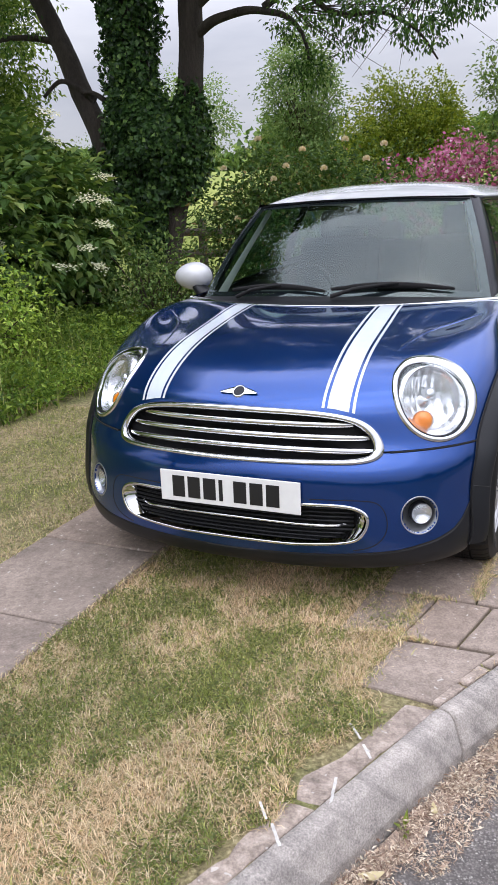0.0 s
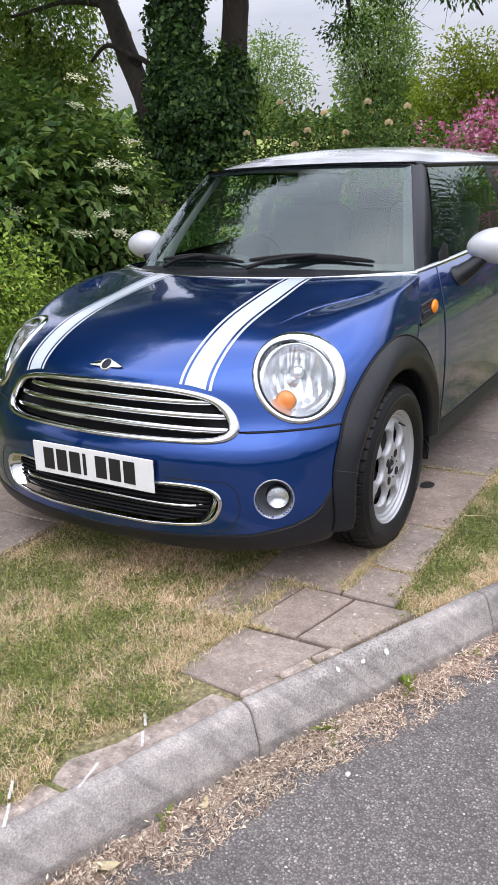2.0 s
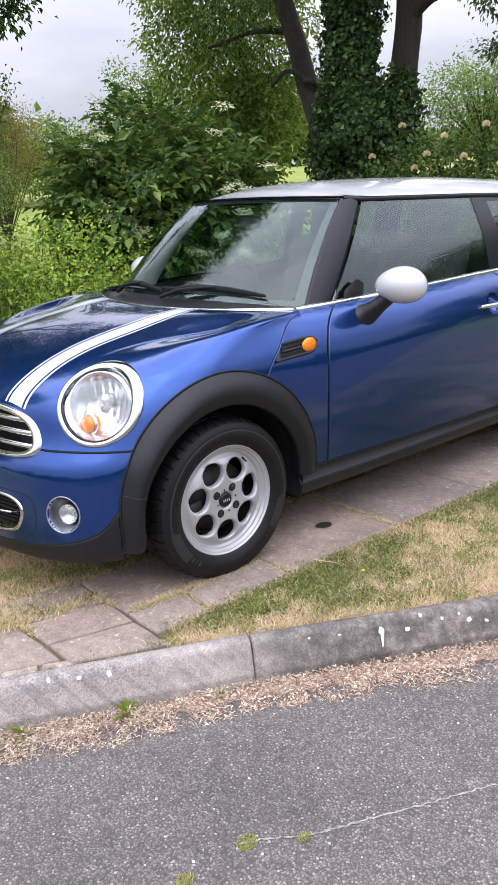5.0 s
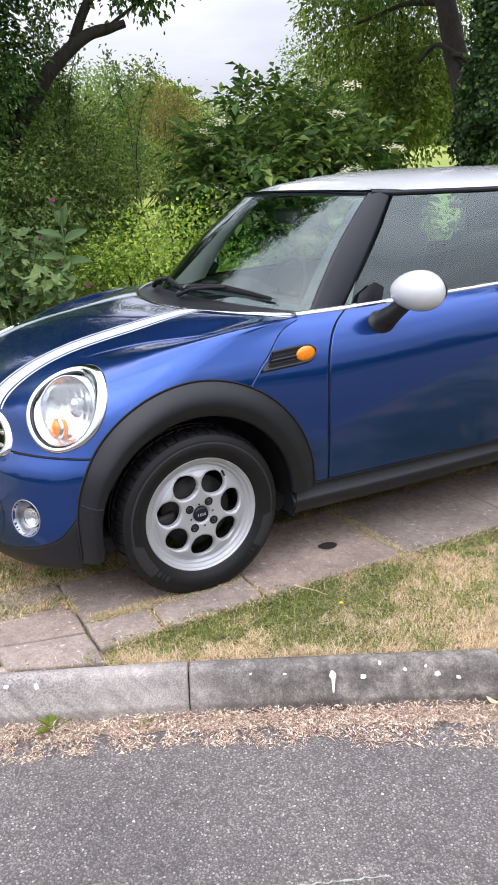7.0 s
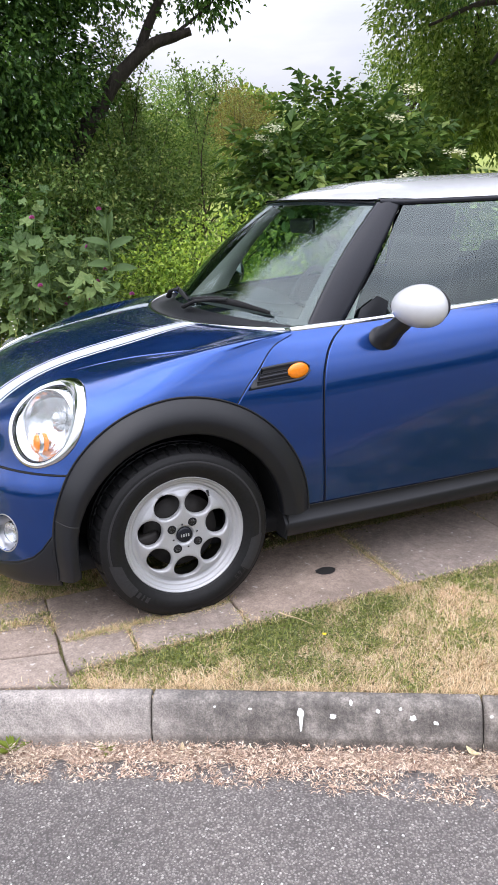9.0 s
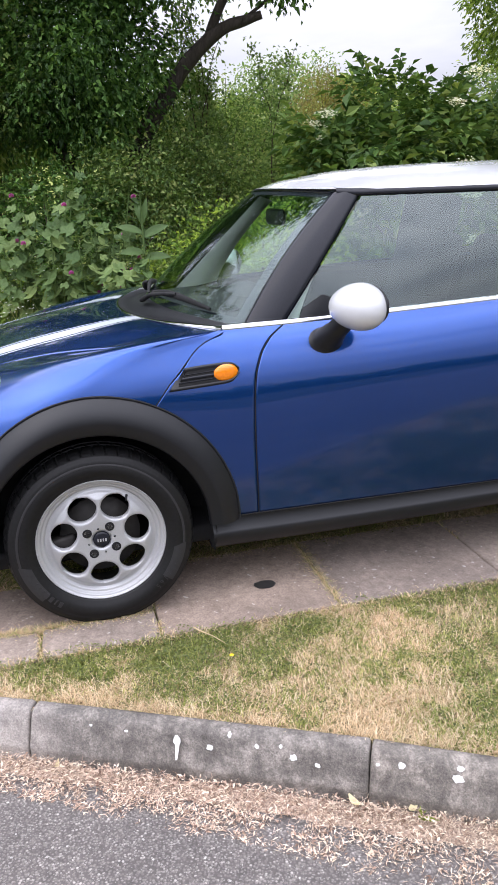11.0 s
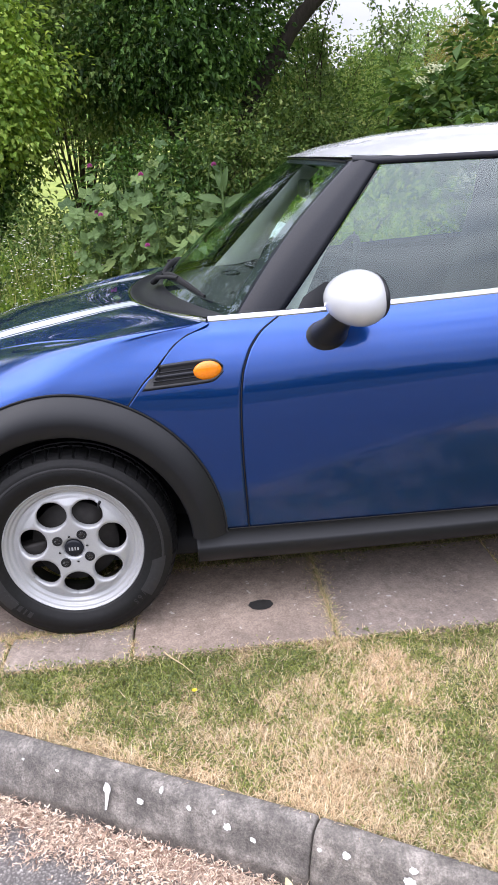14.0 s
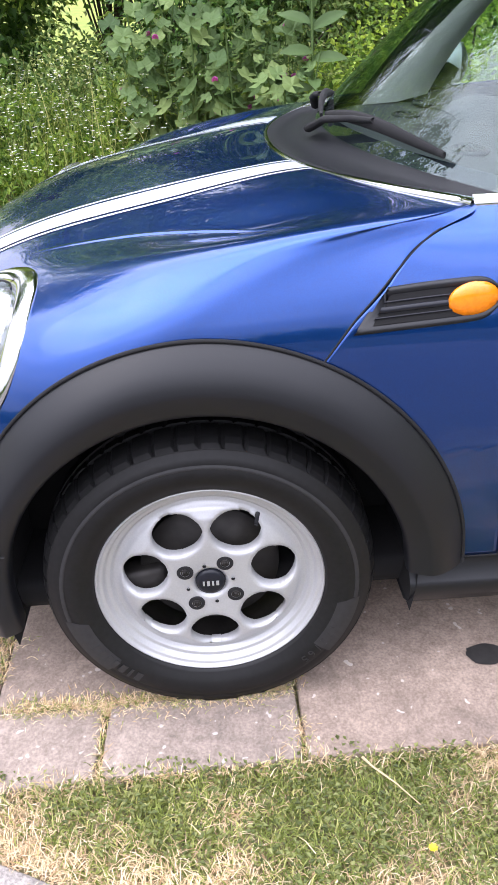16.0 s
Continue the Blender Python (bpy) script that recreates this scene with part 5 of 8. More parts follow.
def concrete_mat(name, base, dark, pale, scale, stain):
    m, t, b = nodes_of(name)
    n1 = texture(t, "ShaderNodeTexNoise", scale, 6, "Object", (1, 1, 1), 0.65)
    n2 = texture(t, "ShaderNodeTexNoise", 170.0, 3)
    n3 = texture(t, "ShaderNodeTexNoise", 2.3, 5, "Object", (1, 1, 1), 0.7)
    info = t.nodes.new("ShaderNodeObjectInfo")
    c = ramp(t, n1.outputs["Fac"], [(0.30, dark), (0.52, base), (0.75, pale)])
    g = ramp(t, n2.outputs["Fac"], [(0.35, (0.78, 0.78, 0.78)), (0.65, (1.10, 1.10, 1.10))])
    c = mixed(t, 1.0, c, g, "MULTIPLY")
    grit = texture(t, "ShaderNodeTexNoise", 36.0, 8, "Object", (1, 1, 1), 0.75)
    c = mixed(t, 1.0, c, ramp(t, grit.outputs["Fac"], [(0.32, (0.66, 0.65, 0.64)), (0.55, (1.0, 1.0, 1.0)), (0.72, (1.2, 1.18, 1.15))]), "MULTIPLY")
    c = mixed(t, ramp(t, n3.outputs["Fac"], [(0.50, (0, 0, 0)), (0.72, (stain,) * 3)]), c, dark)
    speck = texture(t, "ShaderNodeTexNoise", 48.0, 1)
    c = mixed(t, ramp(t, speck.outputs["Fac"], [(0.71, (0, 0, 0)), (0.735, (0.55, 0.55, 0.55))]), c, (0.58, 0.56, 0.53))
    each = ramp(t, info.outputs["Random"], [(0.0, (0.90, 0.88, 0.88)), (0.5, (1.0, 0.98, 0.97)), (1.0, (1.14, 1.07, 1.02))])
    t.links.new(mixed(t, 1.0, c, each, "MULTIPLY"), b.inputs["Base Color"])
    b.inputs["Roughness"].default_value = 0.92
    n4 = texture(t, "ShaderNodeTexNoise", 28.0, 8, "Object", (1, 1, 1), 0.7)
    c = n4.outputs["Fac"]
    bumped(t, b, mixed(t, 0.6, n2.outputs["Fac"], c), 0.45, 0.005)
    return m


def kerb_mat():
    m, t, b = nodes_of("weathered_kerb_concrete")
    n1 = texture(t, "ShaderNodeTexNoise", 15.0, 9, "Object", (1, 1, 1), 0.78)
    n2 = texture(t, "ShaderNodeTexNoise", 210.0, 2)
    n3 = texture(t, "ShaderNodeTexNoise", 1.4, 4, "Object", (1, 1, 1), 0.6)
    v = texture(t, "ShaderNodeTexVoronoi", 120.0)
    # slanting wash marks
    co = t.nodes.new("ShaderNodeTexCoord")
    mix = t.nodes.new("ShaderNodeCombineXYZ")
    for k, axis in enumerate(((8.0, 20.0, 20.0), (0.0, -2.0, 2.0))):
        dot = t.nodes.new("ShaderNodeVectorMath")
        dot.operation = "DOT_PRODUCT"
        dot.inputs[1].default_value = axis
        t.links.new(co.outputs["Object"], dot.inputs[0])
        t.links.new(dot.outputs["Value"], mix.inputs[k])
    w = t.nodes.new("ShaderNodeTexNoise")
    w.inputs["Scale"].default_value, w.inputs["Detail"].default_value = 1.0, 4.0
    t.links.new(mix.outputs["Vector"], w.inputs["Vector"])
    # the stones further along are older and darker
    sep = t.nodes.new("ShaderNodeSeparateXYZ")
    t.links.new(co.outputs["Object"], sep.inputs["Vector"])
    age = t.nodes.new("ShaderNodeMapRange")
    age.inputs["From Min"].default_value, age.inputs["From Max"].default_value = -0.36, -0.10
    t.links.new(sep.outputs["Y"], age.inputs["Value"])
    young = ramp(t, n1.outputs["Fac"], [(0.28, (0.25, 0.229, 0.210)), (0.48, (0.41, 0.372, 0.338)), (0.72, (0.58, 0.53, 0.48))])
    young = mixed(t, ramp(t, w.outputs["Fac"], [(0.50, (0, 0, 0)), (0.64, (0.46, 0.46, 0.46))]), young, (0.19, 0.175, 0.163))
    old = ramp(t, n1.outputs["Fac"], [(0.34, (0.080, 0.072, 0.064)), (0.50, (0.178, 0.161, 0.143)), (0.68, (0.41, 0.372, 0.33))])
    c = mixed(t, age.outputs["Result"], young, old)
    lichen = mixed(t, 1.0, ramp(t, n3.outputs["Fac"], [(0.45, (0, 0, 0)), (0.62, (0.8, 0.8, 0.8))]), ramp(t, v.outputs["Distance"], [(0.25, (0.65, 0.65, 0.65)), (0.6, (0.1, 0.1, 0.1))]), "MULTIPLY")
    c = mixed(t, lichen, c, (0.085, 0.083, 0.08))
    g = ramp(t, n2.outputs["Fac"], [(0.3, (0.7, 0.7, 0.7)), (0.7, (1.15, 1.15, 1.15))])
    info = t.nodes.new("ShaderNodeObjectInfo")
    each = ramp(t, info.outputs["Random"], [(0.0, (0.92, 0.92, 0.93)), (1.0, (1.10, 1.08, 1.05))])
    c = mixed(t, 1.0, mixed(t, 1.0, c, g, "MULTIPLY"), each, "MULTIPLY")
    t.links.new(c, b.inputs["Base Color"])
    b.inputs["Roughness"].default_value = 0.93
    bumped(t, b, mixed(t, 0.5, n2.outputs["Fac"], n1.outputs["Fac"]), 0.6, 0.008)
    return m


def asphalt_mat():
    m, t, b = nodes_of("worn_asphalt")
    v = texture(t, "ShaderNodeTexVoronoi", 150.0)
    v2 = texture(t, "ShaderNodeTexVoronoi", 330.0)
    n = texture(t, "ShaderNodeTexNoise", 2.0, 6, "Object", (1, 1, 1), 0.65)
    n2 = texture(t, "ShaderNodeTexNoise", 24.0, 5, "Object", (1, 1, 1), 0.7)
    sep = t.nodes.new("ShaderNodeSeparateColor")
    t.links.new(v.outputs["Color"], sep.inputs["Color"])
    stone = ramp(t, sep.outputs["Red"], [(0.0, (0.122, 0.107, 0.100)), (0.6, (0.164, 0.148, 0.140)), (0.9, (0.212, 0.194, 0.182)), (0.985, (0.36, 0.335, 0.31))])
    c = mixed(t, ramp(t, v.outputs["Distance"], [(0.38, (0, 0, 0)), (0.62, (1, 1, 1))]), stone, (0.090, 0.081, 0.076))
    sep2 = t.nodes.new("ShaderNodeSeparateColor")
    t.links.new(v2.outputs["Color"], sep2.inputs["Color"])
    c = mixed(t, ramp(t, sep2.outputs["Green"], [(0.93, (0, 0, 0)), (0.95, (0.6, 0.6, 0.6))]), c, (0.31, 0.295, 0.275))
    c = mixed(t, 1.0, c, ramp(t, n.outputs["Fac"], [(0.3, (0.8, 0.8, 0.8)), (0.7, (1.2, 1.19, 1.17))]), "MULTIPLY")
    c = mixed(t, 1.0, c, ramp(t, n2.outputs["Fac"], [(0.3, (0.75, 0.75, 0.75)), (0.7, (1.15, 1.15, 1.15))]), "MULTIPLY")
    t.links.new(c, b.inputs["Base Color"])
    b.inputs["Roughness"].default_value = 0.85
    bumped(t, b, v.outputs["Distance"], 0.55, 0.004)
    return m


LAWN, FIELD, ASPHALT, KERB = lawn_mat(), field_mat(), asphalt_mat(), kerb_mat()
SLAB = concrete_mat("weathered_paving", (0.2973, 0.2458, 0.2082), (0.1932, 0.1596, 0.1359), (0.3914, 0.3247, 0.2752), 3.0, 0.5)
HAUNCH = concrete_mat("rough_pinkish_concrete", (0.40, 0.335, 0.285), (0.20, 0.165, 0.14), (0.54, 0.47, 0.41), 22.0, 0.5)
STAIN = plain("oil_stain", (0.035, 0.033, 0.032), 0.5, 0, 0.3, 40)
DROPPING = plain("white_dropping", (0.78, 0.77, 0.74), 0.8, 0, 0.08, 60)

KERB_KEYS = [(-160.0, -52.0), (-6.0, -0.98), (-3.55, -0.14), (-2.72, 0.16), (-1.89, 0.460), (-1.062, 0.782), (-0.235, 1.165), (0.591, 1.592), (1.40, 2.065), (2.20, 2.58), (3.00, 3.13), (6.0, 5.3), (160.0, 118.0)]
kerb_lin = spline([k[0] for k in KERB_KEYS[1:-1]], [k[1] for k in KERB_KEYS[1:-1]])

KERB_TABLE = [float(v) for v in kerb_lin(np.linspace(-6, 6, 1201))[:, 0]]


def kerb_x(y):
    if y < -6:
        return -0.98 + (y + 6) * 0.33
    if y > 6:
        return 5.3 + (y - 6) * 0.73
    f = (y + 6.0) * 100.0
    i = min(int(f), 1199)
    return KERB_TABLE[i] + (KERB_TABLE[i + 1] - KERB_TABLE[i]) * (f - i)


def land(x, y):
    """Height of the soil: flat by the road, then a long slope up over the fields."""
    d = max(0.0, math.hypot(min(0, x + 5), max(0, y - 6)) - 6.0)
    h = 0.078 * d / (1 + d / 260)
    bump = 0.010 * noise.noise(Vector((x * 1.3, y * 1.3, 3))) + 0.006 * noise.noise(Vector((x * 5, y * 5, 8))) if -7 < x < 4 and -5 < y < 8 else 0
    b = min(1.0, max(0.0, (-2.2 - x) / 1.5))
    bank = 0.12 * b * b * (3 - 2 * b)
    return float(h + bump + bank) if x < kerb_x(y) - 0.05 else 0.0


gy = np.concatenate([[-150, -80, -40, -20, -12, -8], np.linspace(-6, 8, 106), [9, 10.5, 12.5, 15, 20, 28, 40, 60, 90, 140, 220]])
gx = np.concatenate([[-260, -180, -120, -80, -55, -38, -28, -20, -15, -12, -10, -8.5, -7.4, -6.4], np.linspace(-5.6, -0.12, 46), [-0.03, 0.0]])
verts, faces, mats = [], [], []
for y in gy:
    kx = kerb_x(y)
    row = []
    for g in gx:
        x = kx + g if g > -6 else kx + g
        row.append((x, y, land(x, y) - 0.006))
    row += [(kx + 0.02, y, -0.26), (kx + 6, y, -0.24), (kx + 40, y, -0.26), (kx + 260, y, -0.3)]
    verts.append(row)
p = np.array(verts)
nu, nv = p.shape[:2]
me = bpy.data.meshes.new("ground")
fc = grid_faces(nu, nv)
me.from_pydata(p.reshape(-1, 3).tolist(), [], fc)
me.materials.append(LAWN)
me.materials.append(FIELD)
me.materials.append(plain("rough_far_verge", (0.045, 0.055, 0.022), 0.95, 0, 0.4, 4.0))
cen = p.reshape(-1, 3)[np.array(fc)].mean(1)
me.polygons.foreach_set("material_index", [2 if c[0] > kerb_x(c[1]) + 3 else 1 if (c[0] < -9 or c[1] > 9.5) else 0 for c in cen])
me.polygons.foreach_set("use_smooth", [True] * len(fc))
ground = tagged(new("ground", me), "dry patchy lawn running into a green rising meadow", "ground", "", "structure")

# road
rows = []
for y in np.concatenate([[-150, -60, -25, -10], np.linspace(-6, 6, 49), [10, 25, 60, 150]]):
    kx = kerb_x(y)
    rows.append([(kx + d, y, z) for d, z in ((0.03, -0.137), (0.10, -0.136), (0.25, -0.130), (0.6, -0.124), (1.2, -0.112), (2.4, -0.095), (4.0, -0.10), (6.2, -0.14), (6.3, -0.30))])
road = grid_part("road", np.array(rows), ASPHALT)
tagged(road, "grey worn asphalt road with pale chippings", "road", "", "structure")

# a pale mossy crack in the asphalt
CRACK = plain("pale_crack_dust", (0.34, 0.335, 0.30), 0.95, 0, 0.4, 60)
cp = spline(range(6), [(1.66, -0.90), (1.715, -0.71), (1.79, -0.60), (1.85, -0.47), (1.925, -0.30), (2.0, -0.12)])(np.linspace(0.9, 5, 90))
rows = []
for i, (x, y) in enumerate(cp):
    w = 0.0022 + 0.005 * max(0.0, noise.noise(Vector((i * 0.35, 2, 1)))) + 0.002 * noise.noise(Vector((i * 1.7, 5, 1)))
    o = 0.008 * noise.noise(Vector((i * 0.5, 9, 3)))
    z = float(np.interp(x - kerb_x(y), [0.6, 1.2, 2.4], [-0.124, -0.112, -0.095])) + 0.0022
    rows.append([(x + o - w, y, z), (x + o, y, z + 0.0006), (x + o + w, y, z)])
grid_part("road_crack", np.array(rows), CRACK, road)

# kerb stones
kerb = tagged(new("kerb"), "weathered concrete kerb stones beside the road", "kerb", "", "structure")
KPROF = [(0.0, -0.10), (0.0, 0.004), (0.006, 0.012), (0.022, 0.014), (0.040, 0.013), (0.050, 0.008), (0.057, -0.002), (0.066, -0.026), (0.076, -0.056), (0.083, -0.078), (0.0855, -0.085), (0.0845, -0.094), (0.0835, -0.112), (0.084, -0.16)]
KJ = [-6.86, -6.03, -5.2, -4.375, -3.55, -2.72, -1.89, -1.062, -0.235, 0.591, 1.40, 2.20, 3.00, 3.75, 4.5, 5.2]


def kerb_point(y, d, z):
    """A point on the kerb, d behind the back edge line towards the road."""
    for a, b in zip(KJ, KJ[1:]):
        if a <= y <= b:
            break
    pa, pb = Vector((kerb_x(a), a, 0)), Vector((kerb_x(b), b, 0))
    t = (y - a) / (b - a)
    dr = (pb - pa).normalized()
    n = Vector((dr.y, -dr.x, 0))
    return pa.lerp(pb, t) + n * d + Vector((0, 0, z))


kr = random.Random(5)
for a, b in zip(KJ, KJ[1:]):
    pa, pb = Vector((kerb_x(a), a, 0)), Vector((kerb_x(b), b, 0))
    ln = (pb - pa).length
    dr = (pb - pa) / ln
    n = Vector((dr.y, -dr.x, 0))
    dz, dd = kr.uniform(-0.003, 0.003), kr.uniform(-0.003, 0.003)
    rows = []
    for i, s in enumerate([0.003, 0.006, 0.012] + list(np.linspace(0.05, ln - 0.05, 22)) + [ln - 0.012, ln - 0.006, ln - 0.003]):
        end = 0.007 if i in (0, 27) else 0.002 if i in (1, 26) else 0.0
        row = []
        for d, z in KPROF:
            q = pa + dr * s + n * (d + dd) + Vector((0, 0, z + dz))
            w = noise.noise(q * 9.0) * 0.0022 + noise.noise(q * 40.0) * 0.0009
            row.append(q - n * (end + 0) * (1 if d > 0.03 else 0) + Vector((0, 0, -end if d < 0.06 else 0)) + (n + Vector((0, 0, 0.6))) * w)
        rows.append(row)
    rows = [[q - dr * -0.0 + Vector((0, 0, -0.05)) * 0 for q in rows[0]]] + rows
    v = [q for r in rows for q in r]
    m = len(KPROF)
    f = grid_faces(len(rows), m) + [tuple(range(m))[::-1], tuple(range((len(rows) - 1) * m, len(rows) * m))]
    bm = bmesh.new()
    vs = [bm.verts.new(q) for q in v]
    for q in f:
        try:
            bm.faces.new([vs[i] for i in q])
        except ValueError:
            pass
    bmesh.ops.remove_doubles(bm, verts=bm.verts, dist=1e-6)
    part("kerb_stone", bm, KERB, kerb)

# white droppings on the kerb face
def blot(name, centre_y, d, z, ry, rz, seed, parent, drip=0.0):
    r = random.Random(seed)
    vs = []
    k = 18
    for i in range(k):
        a = 2 * math.pi * i / k
        w = 0.75 + 0.45 * r.random()
        dy, dz = ry * w * math.cos(a), rz * w * math.sin(a) - (drip if math.sin(a) < -0.3 and abs(math.cos(a)) < 0.5 else 0)
        zz = z + dz
        dd = float(np.interp(-zz, [-0.013, -0.008, 0.002, 0.026, 0.056, 0.082, 0.092, 0.112], [0.035, 0.05, 0.057, 0.066, 0.076, 0.084, 0.088, 0.092]))
        q = kerb_point(centre_y + dy, dd + 0.0028, zz + 0.0025)
        vs.append(q)
    bm = bmesh.new()
    bm.faces.new([bm.verts.new(q) for q in vs])
    return part(name, bm, DROPPING, parent, "", False)


BLOTS = [(0.145, -0.020, 0.010, 0.016, 0.040), (0.225, -0.028, 0.010, 0.009, 0), (0.335, -0.012, 0.006, 0.007, 0), (0.42, -0.028, 0.010, 0.010, 0), (0.475, -0.040, 0.008, 0.007, 0), (0.39, -0.006, 0.005, 0.006, 0), (0.66, -0.014, 0.009, 0.010, 0), (0.775, -0.024, 0.016, 0.012, 0), (0.78, -0.002, 0.010, 0.008, 0), (0.61, -0.020, 0.006, 0.005, 0), (1.12, -0.024, 0.008, 0.008, 0), (1.22, -0.03, 0.011, 0.007, 0), (0.02, -0.012, 0.006, 0.004, 0), (-0.07, -0.008, 0.005, 0.004, 0), (-0.72, -0.004, 0.009, 0.007, 0), (-0.64, -0.008, 0.008, 0.012, 0), (-0.80, 0.004, 0.007, 0.007, 0), (1.0, -0.06, 0.007, 0.006, 0), (0.27, 0.006, 0.006, 0.006, 0)]
for i, (y, z, ry, rz, drip) in enumerate(BLOTS):
    blot("white_dropping", y, 0, z, ry * 0.82, rz * 0.82, i, kerb, drip * 0.9)

# chalk strokes across the kerb
CHALK = plain("chalk_mark", (0.62, 0.60, 0.57), 0.9, 0, 0.25, 90)
for (xa, ya), (xb, yb), z in (((0.580, -1.209), (0.625, -1.262), 0.0085), ((0.640, -1.29), (0.672, -1.335), 0.0165), ((0.612, -1.425), (0.628, -1.52), 0.0135), ((0.470, -1.56), (0.505, -1.605), 0.0085), ((0.525, -1.62), (0.566, -1.675), 0.0165)):
    a, b = Vector((xa, ya, z)), Vector((xb, yb, z))
    side = (b - a).normalized().cross(Vector((0, 0, 1)))
    rows = [[a.lerp(b, t) + side * w * 0.0042 * (0.7 + 0.6 * abs(noise.noise(Vector((t * 7, w, ya * 9))))) for w in (-1, 1)] for t in np.linspace(0, 1, 14)]
    grid_part("chalk_mark", np.array(rows), CHALK, kerb)

# paving: two strips of slabs
pavement = tagged(new("pavement"), "two weathered concrete paving strips under the car", "pavement", "", "structure")


def slab(pts, z, seed, mat=SLAB):
    r = random.Random(seed)
    tilt = (r.uniform(-0.006, 0.006), r.uniform(-0.006, 0.006))
    c = Vector((sum(p[0] for p in pts) / len(pts), sum(p[1] for p in pts) / len(pts), 0))
    fine = []
    n = len(pts)
    for i in range(n):
        a, b = Vector((*pts[i], 0)), Vector((*pts[(i + 1) % n], 0))
        k = max(2, int((b - a).length / 0.06))
        for j in range(k):
            q = a.lerp(b, j / k)
            d = (q - c).normalized()
            q = q - d * (0.002 + 0.003 * abs(noise.noise(q * 22)) + (0.003 if j == 0 else 0))
            fine.append(q)
    bm = bmesh.new()

    def ring(shrink_by, zz):
        return [bm.verts.new(q + (c - q).normalized() * shrink_by + Vector((0, 0, zz + tilt[0] * (q.x - c.x) + tilt[1] * (q.y - c.y) + 0.0015 * noise.noise(q * 15)))) for q in fine]
    rs = [ring(0, z - 0.05), ring(0, z - 0.006), ring(0.003, z - 0.0015), ring(0.009, z)]
    for a, b in zip(rs, rs[1:]):
        for i in range(len(fine)):
            bm.faces.new((a[i], a[(i + 1) % len(fine)], b[(i + 1) % len(fine)], b[i]))
    bm.faces.new(rs[-1])
    return part("paving_slab", bm, mat, pavement, "", False)


seed = 0
for y0, y1 in ((-0.45, 0.15), (0.15, 0.75), (0.75, 1.36), (1.36, 1.97), (1.97, 2.57), (2.57, 3.17), (3.17, 3.77), (3.77, 4.4)):
    seed += 1
    if y1 < 0.2:
        slab([(0.47, y0), (0.79, y0), (0.785, y1), (0.47, y1)], 0.015, seed)
        slab([(0.79, y0), (0.975, y0), (0.965, -0.23), (0.79, -0.225)], 0.014, seed + 40)
        slab([(0.79, -0.222), (0.965, -0.226), (0.955, y1), (0.787, y1)], 0.016, seed + 60)
    else:
        slab([(0.44, y0), (0.955, y0), (0.955, y1), (0.44, y1)], 0.017 + 0.002 * (seed % 2), seed)
slab([(0.60, -0.745), (0.775, -0.738), (0.84, -0.452), (0.665, -0.447)], 0.010, 81)
slab([(0.780, -0.738), (kerb_x(-0.735) - 0.004, -0.735), (kerb_x(-0.452) - 0.012, -0.452), (0.845, -0.452)], 0.011, 86)
slab([(0.40, -0.745), (0.595, -0.748), (0.660, -0.447), (0.43, -0.445)], 0.007, 85)
slab([(0.545, -1.03), (0.765, -1.045), (0.882, -0.742), (0.60, -0.750)], 0.008, 82)
for i, y0 in enumerate(np.arange(-3.45, 3.6, 0.6)):
    slab([(-1.02, y0), (-0.46, y0), (-0.46, y0 + 0.6), (-1.02, y0 + 0.6)], 0.014 + 0.003 * (i % 3), 100 + i)
# rough concrete haunching behind the kerb
for y0, y1, w, s in ((-2.30, -1.93, 0.06, 1), (-1.925, -1.52, 0.09, 2), (-1.515, -1.055, 0.14, 3)):
    ys = np.linspace(y0, y1, 9)
    rough = [(kerb_x(y) - w * (0.8 + 0.7 * noise.noise(Vector((y * 9, s, 2))) + 0.4 * noise.noise(Vector((y * 27, s, 5)))), y) for y in ys]
    slab([(kerb_x(y) - 0.002, y) for y in ys] + rough[::-1], -0.003, 200 + s, HAUNCH)
for y0, y1, s in ((-1.05, -0.93, 4), (-0.925, -0.82, 5), (-0.815, -0.72, 6)):
    slab([(kerb_x(y0) - 0.035, y0 + 0.015), (kerb_x(y0) - 0.001, y0), (kerb_x(y1) - 0.001, y1), (kerb_x(y1) - 0.035, y1 + 0.015)], 0.005, 210 + s, HAUNCH)

# oil stain
bm = bmesh.new()
bm.faces.new([bm.verts.new((0.742 + 0.030 * math.cos(a) * (1 + 0.18 * noise.noise(Vector((math.cos(a) * 2, math.sin(a) * 2, 4)))), 0.544 + 0.040 * math.sin(a) * (1 + 0.25 * noise.noise(Vector((math.cos(a) * 2, math.sin(a) * 2, 9)))), 0.0205)) for a in np.linspace(0, 2 * math.pi, 29)[:-1]])
tagged(part("oil_stain", bm, STAIN, None, "", False), "dark oil stain on a paving slab", "stain")


# ---- blades, litter, stones ----
def bulk(name, v, pattern, mats, parent=None, index=None, smooth_on=False):
    """Many alike small pieces as one mesh: v (n, m, 3), pattern: faces within one piece."""
    n, m = v.shape[:2]
    me = bpy.data.meshes.new(name)
    f = np.concatenate([np.array(q)[None, None, :] + (np.arange(n) * m)[:, None, None] for q in pattern], 1) if len({len(q) for q in pattern}) == 1 else None
    fl = f.reshape(-1, f.shape[-1])
    me.from_pydata(v.reshape(-1, 3), [], fl.tolist())
    for q in mats:
        me.materials.append(q)
    if index is not None:
        me.polygons.foreach_set("material_index", np.repeat(index, len(pattern)).astype(np.int32))
    if smooth_on:
        me.polygons.foreach_set("use_smooth", np.ones(len(fl), bool))
    ob = new(name, me)
    ob.parent = parent
    return ob


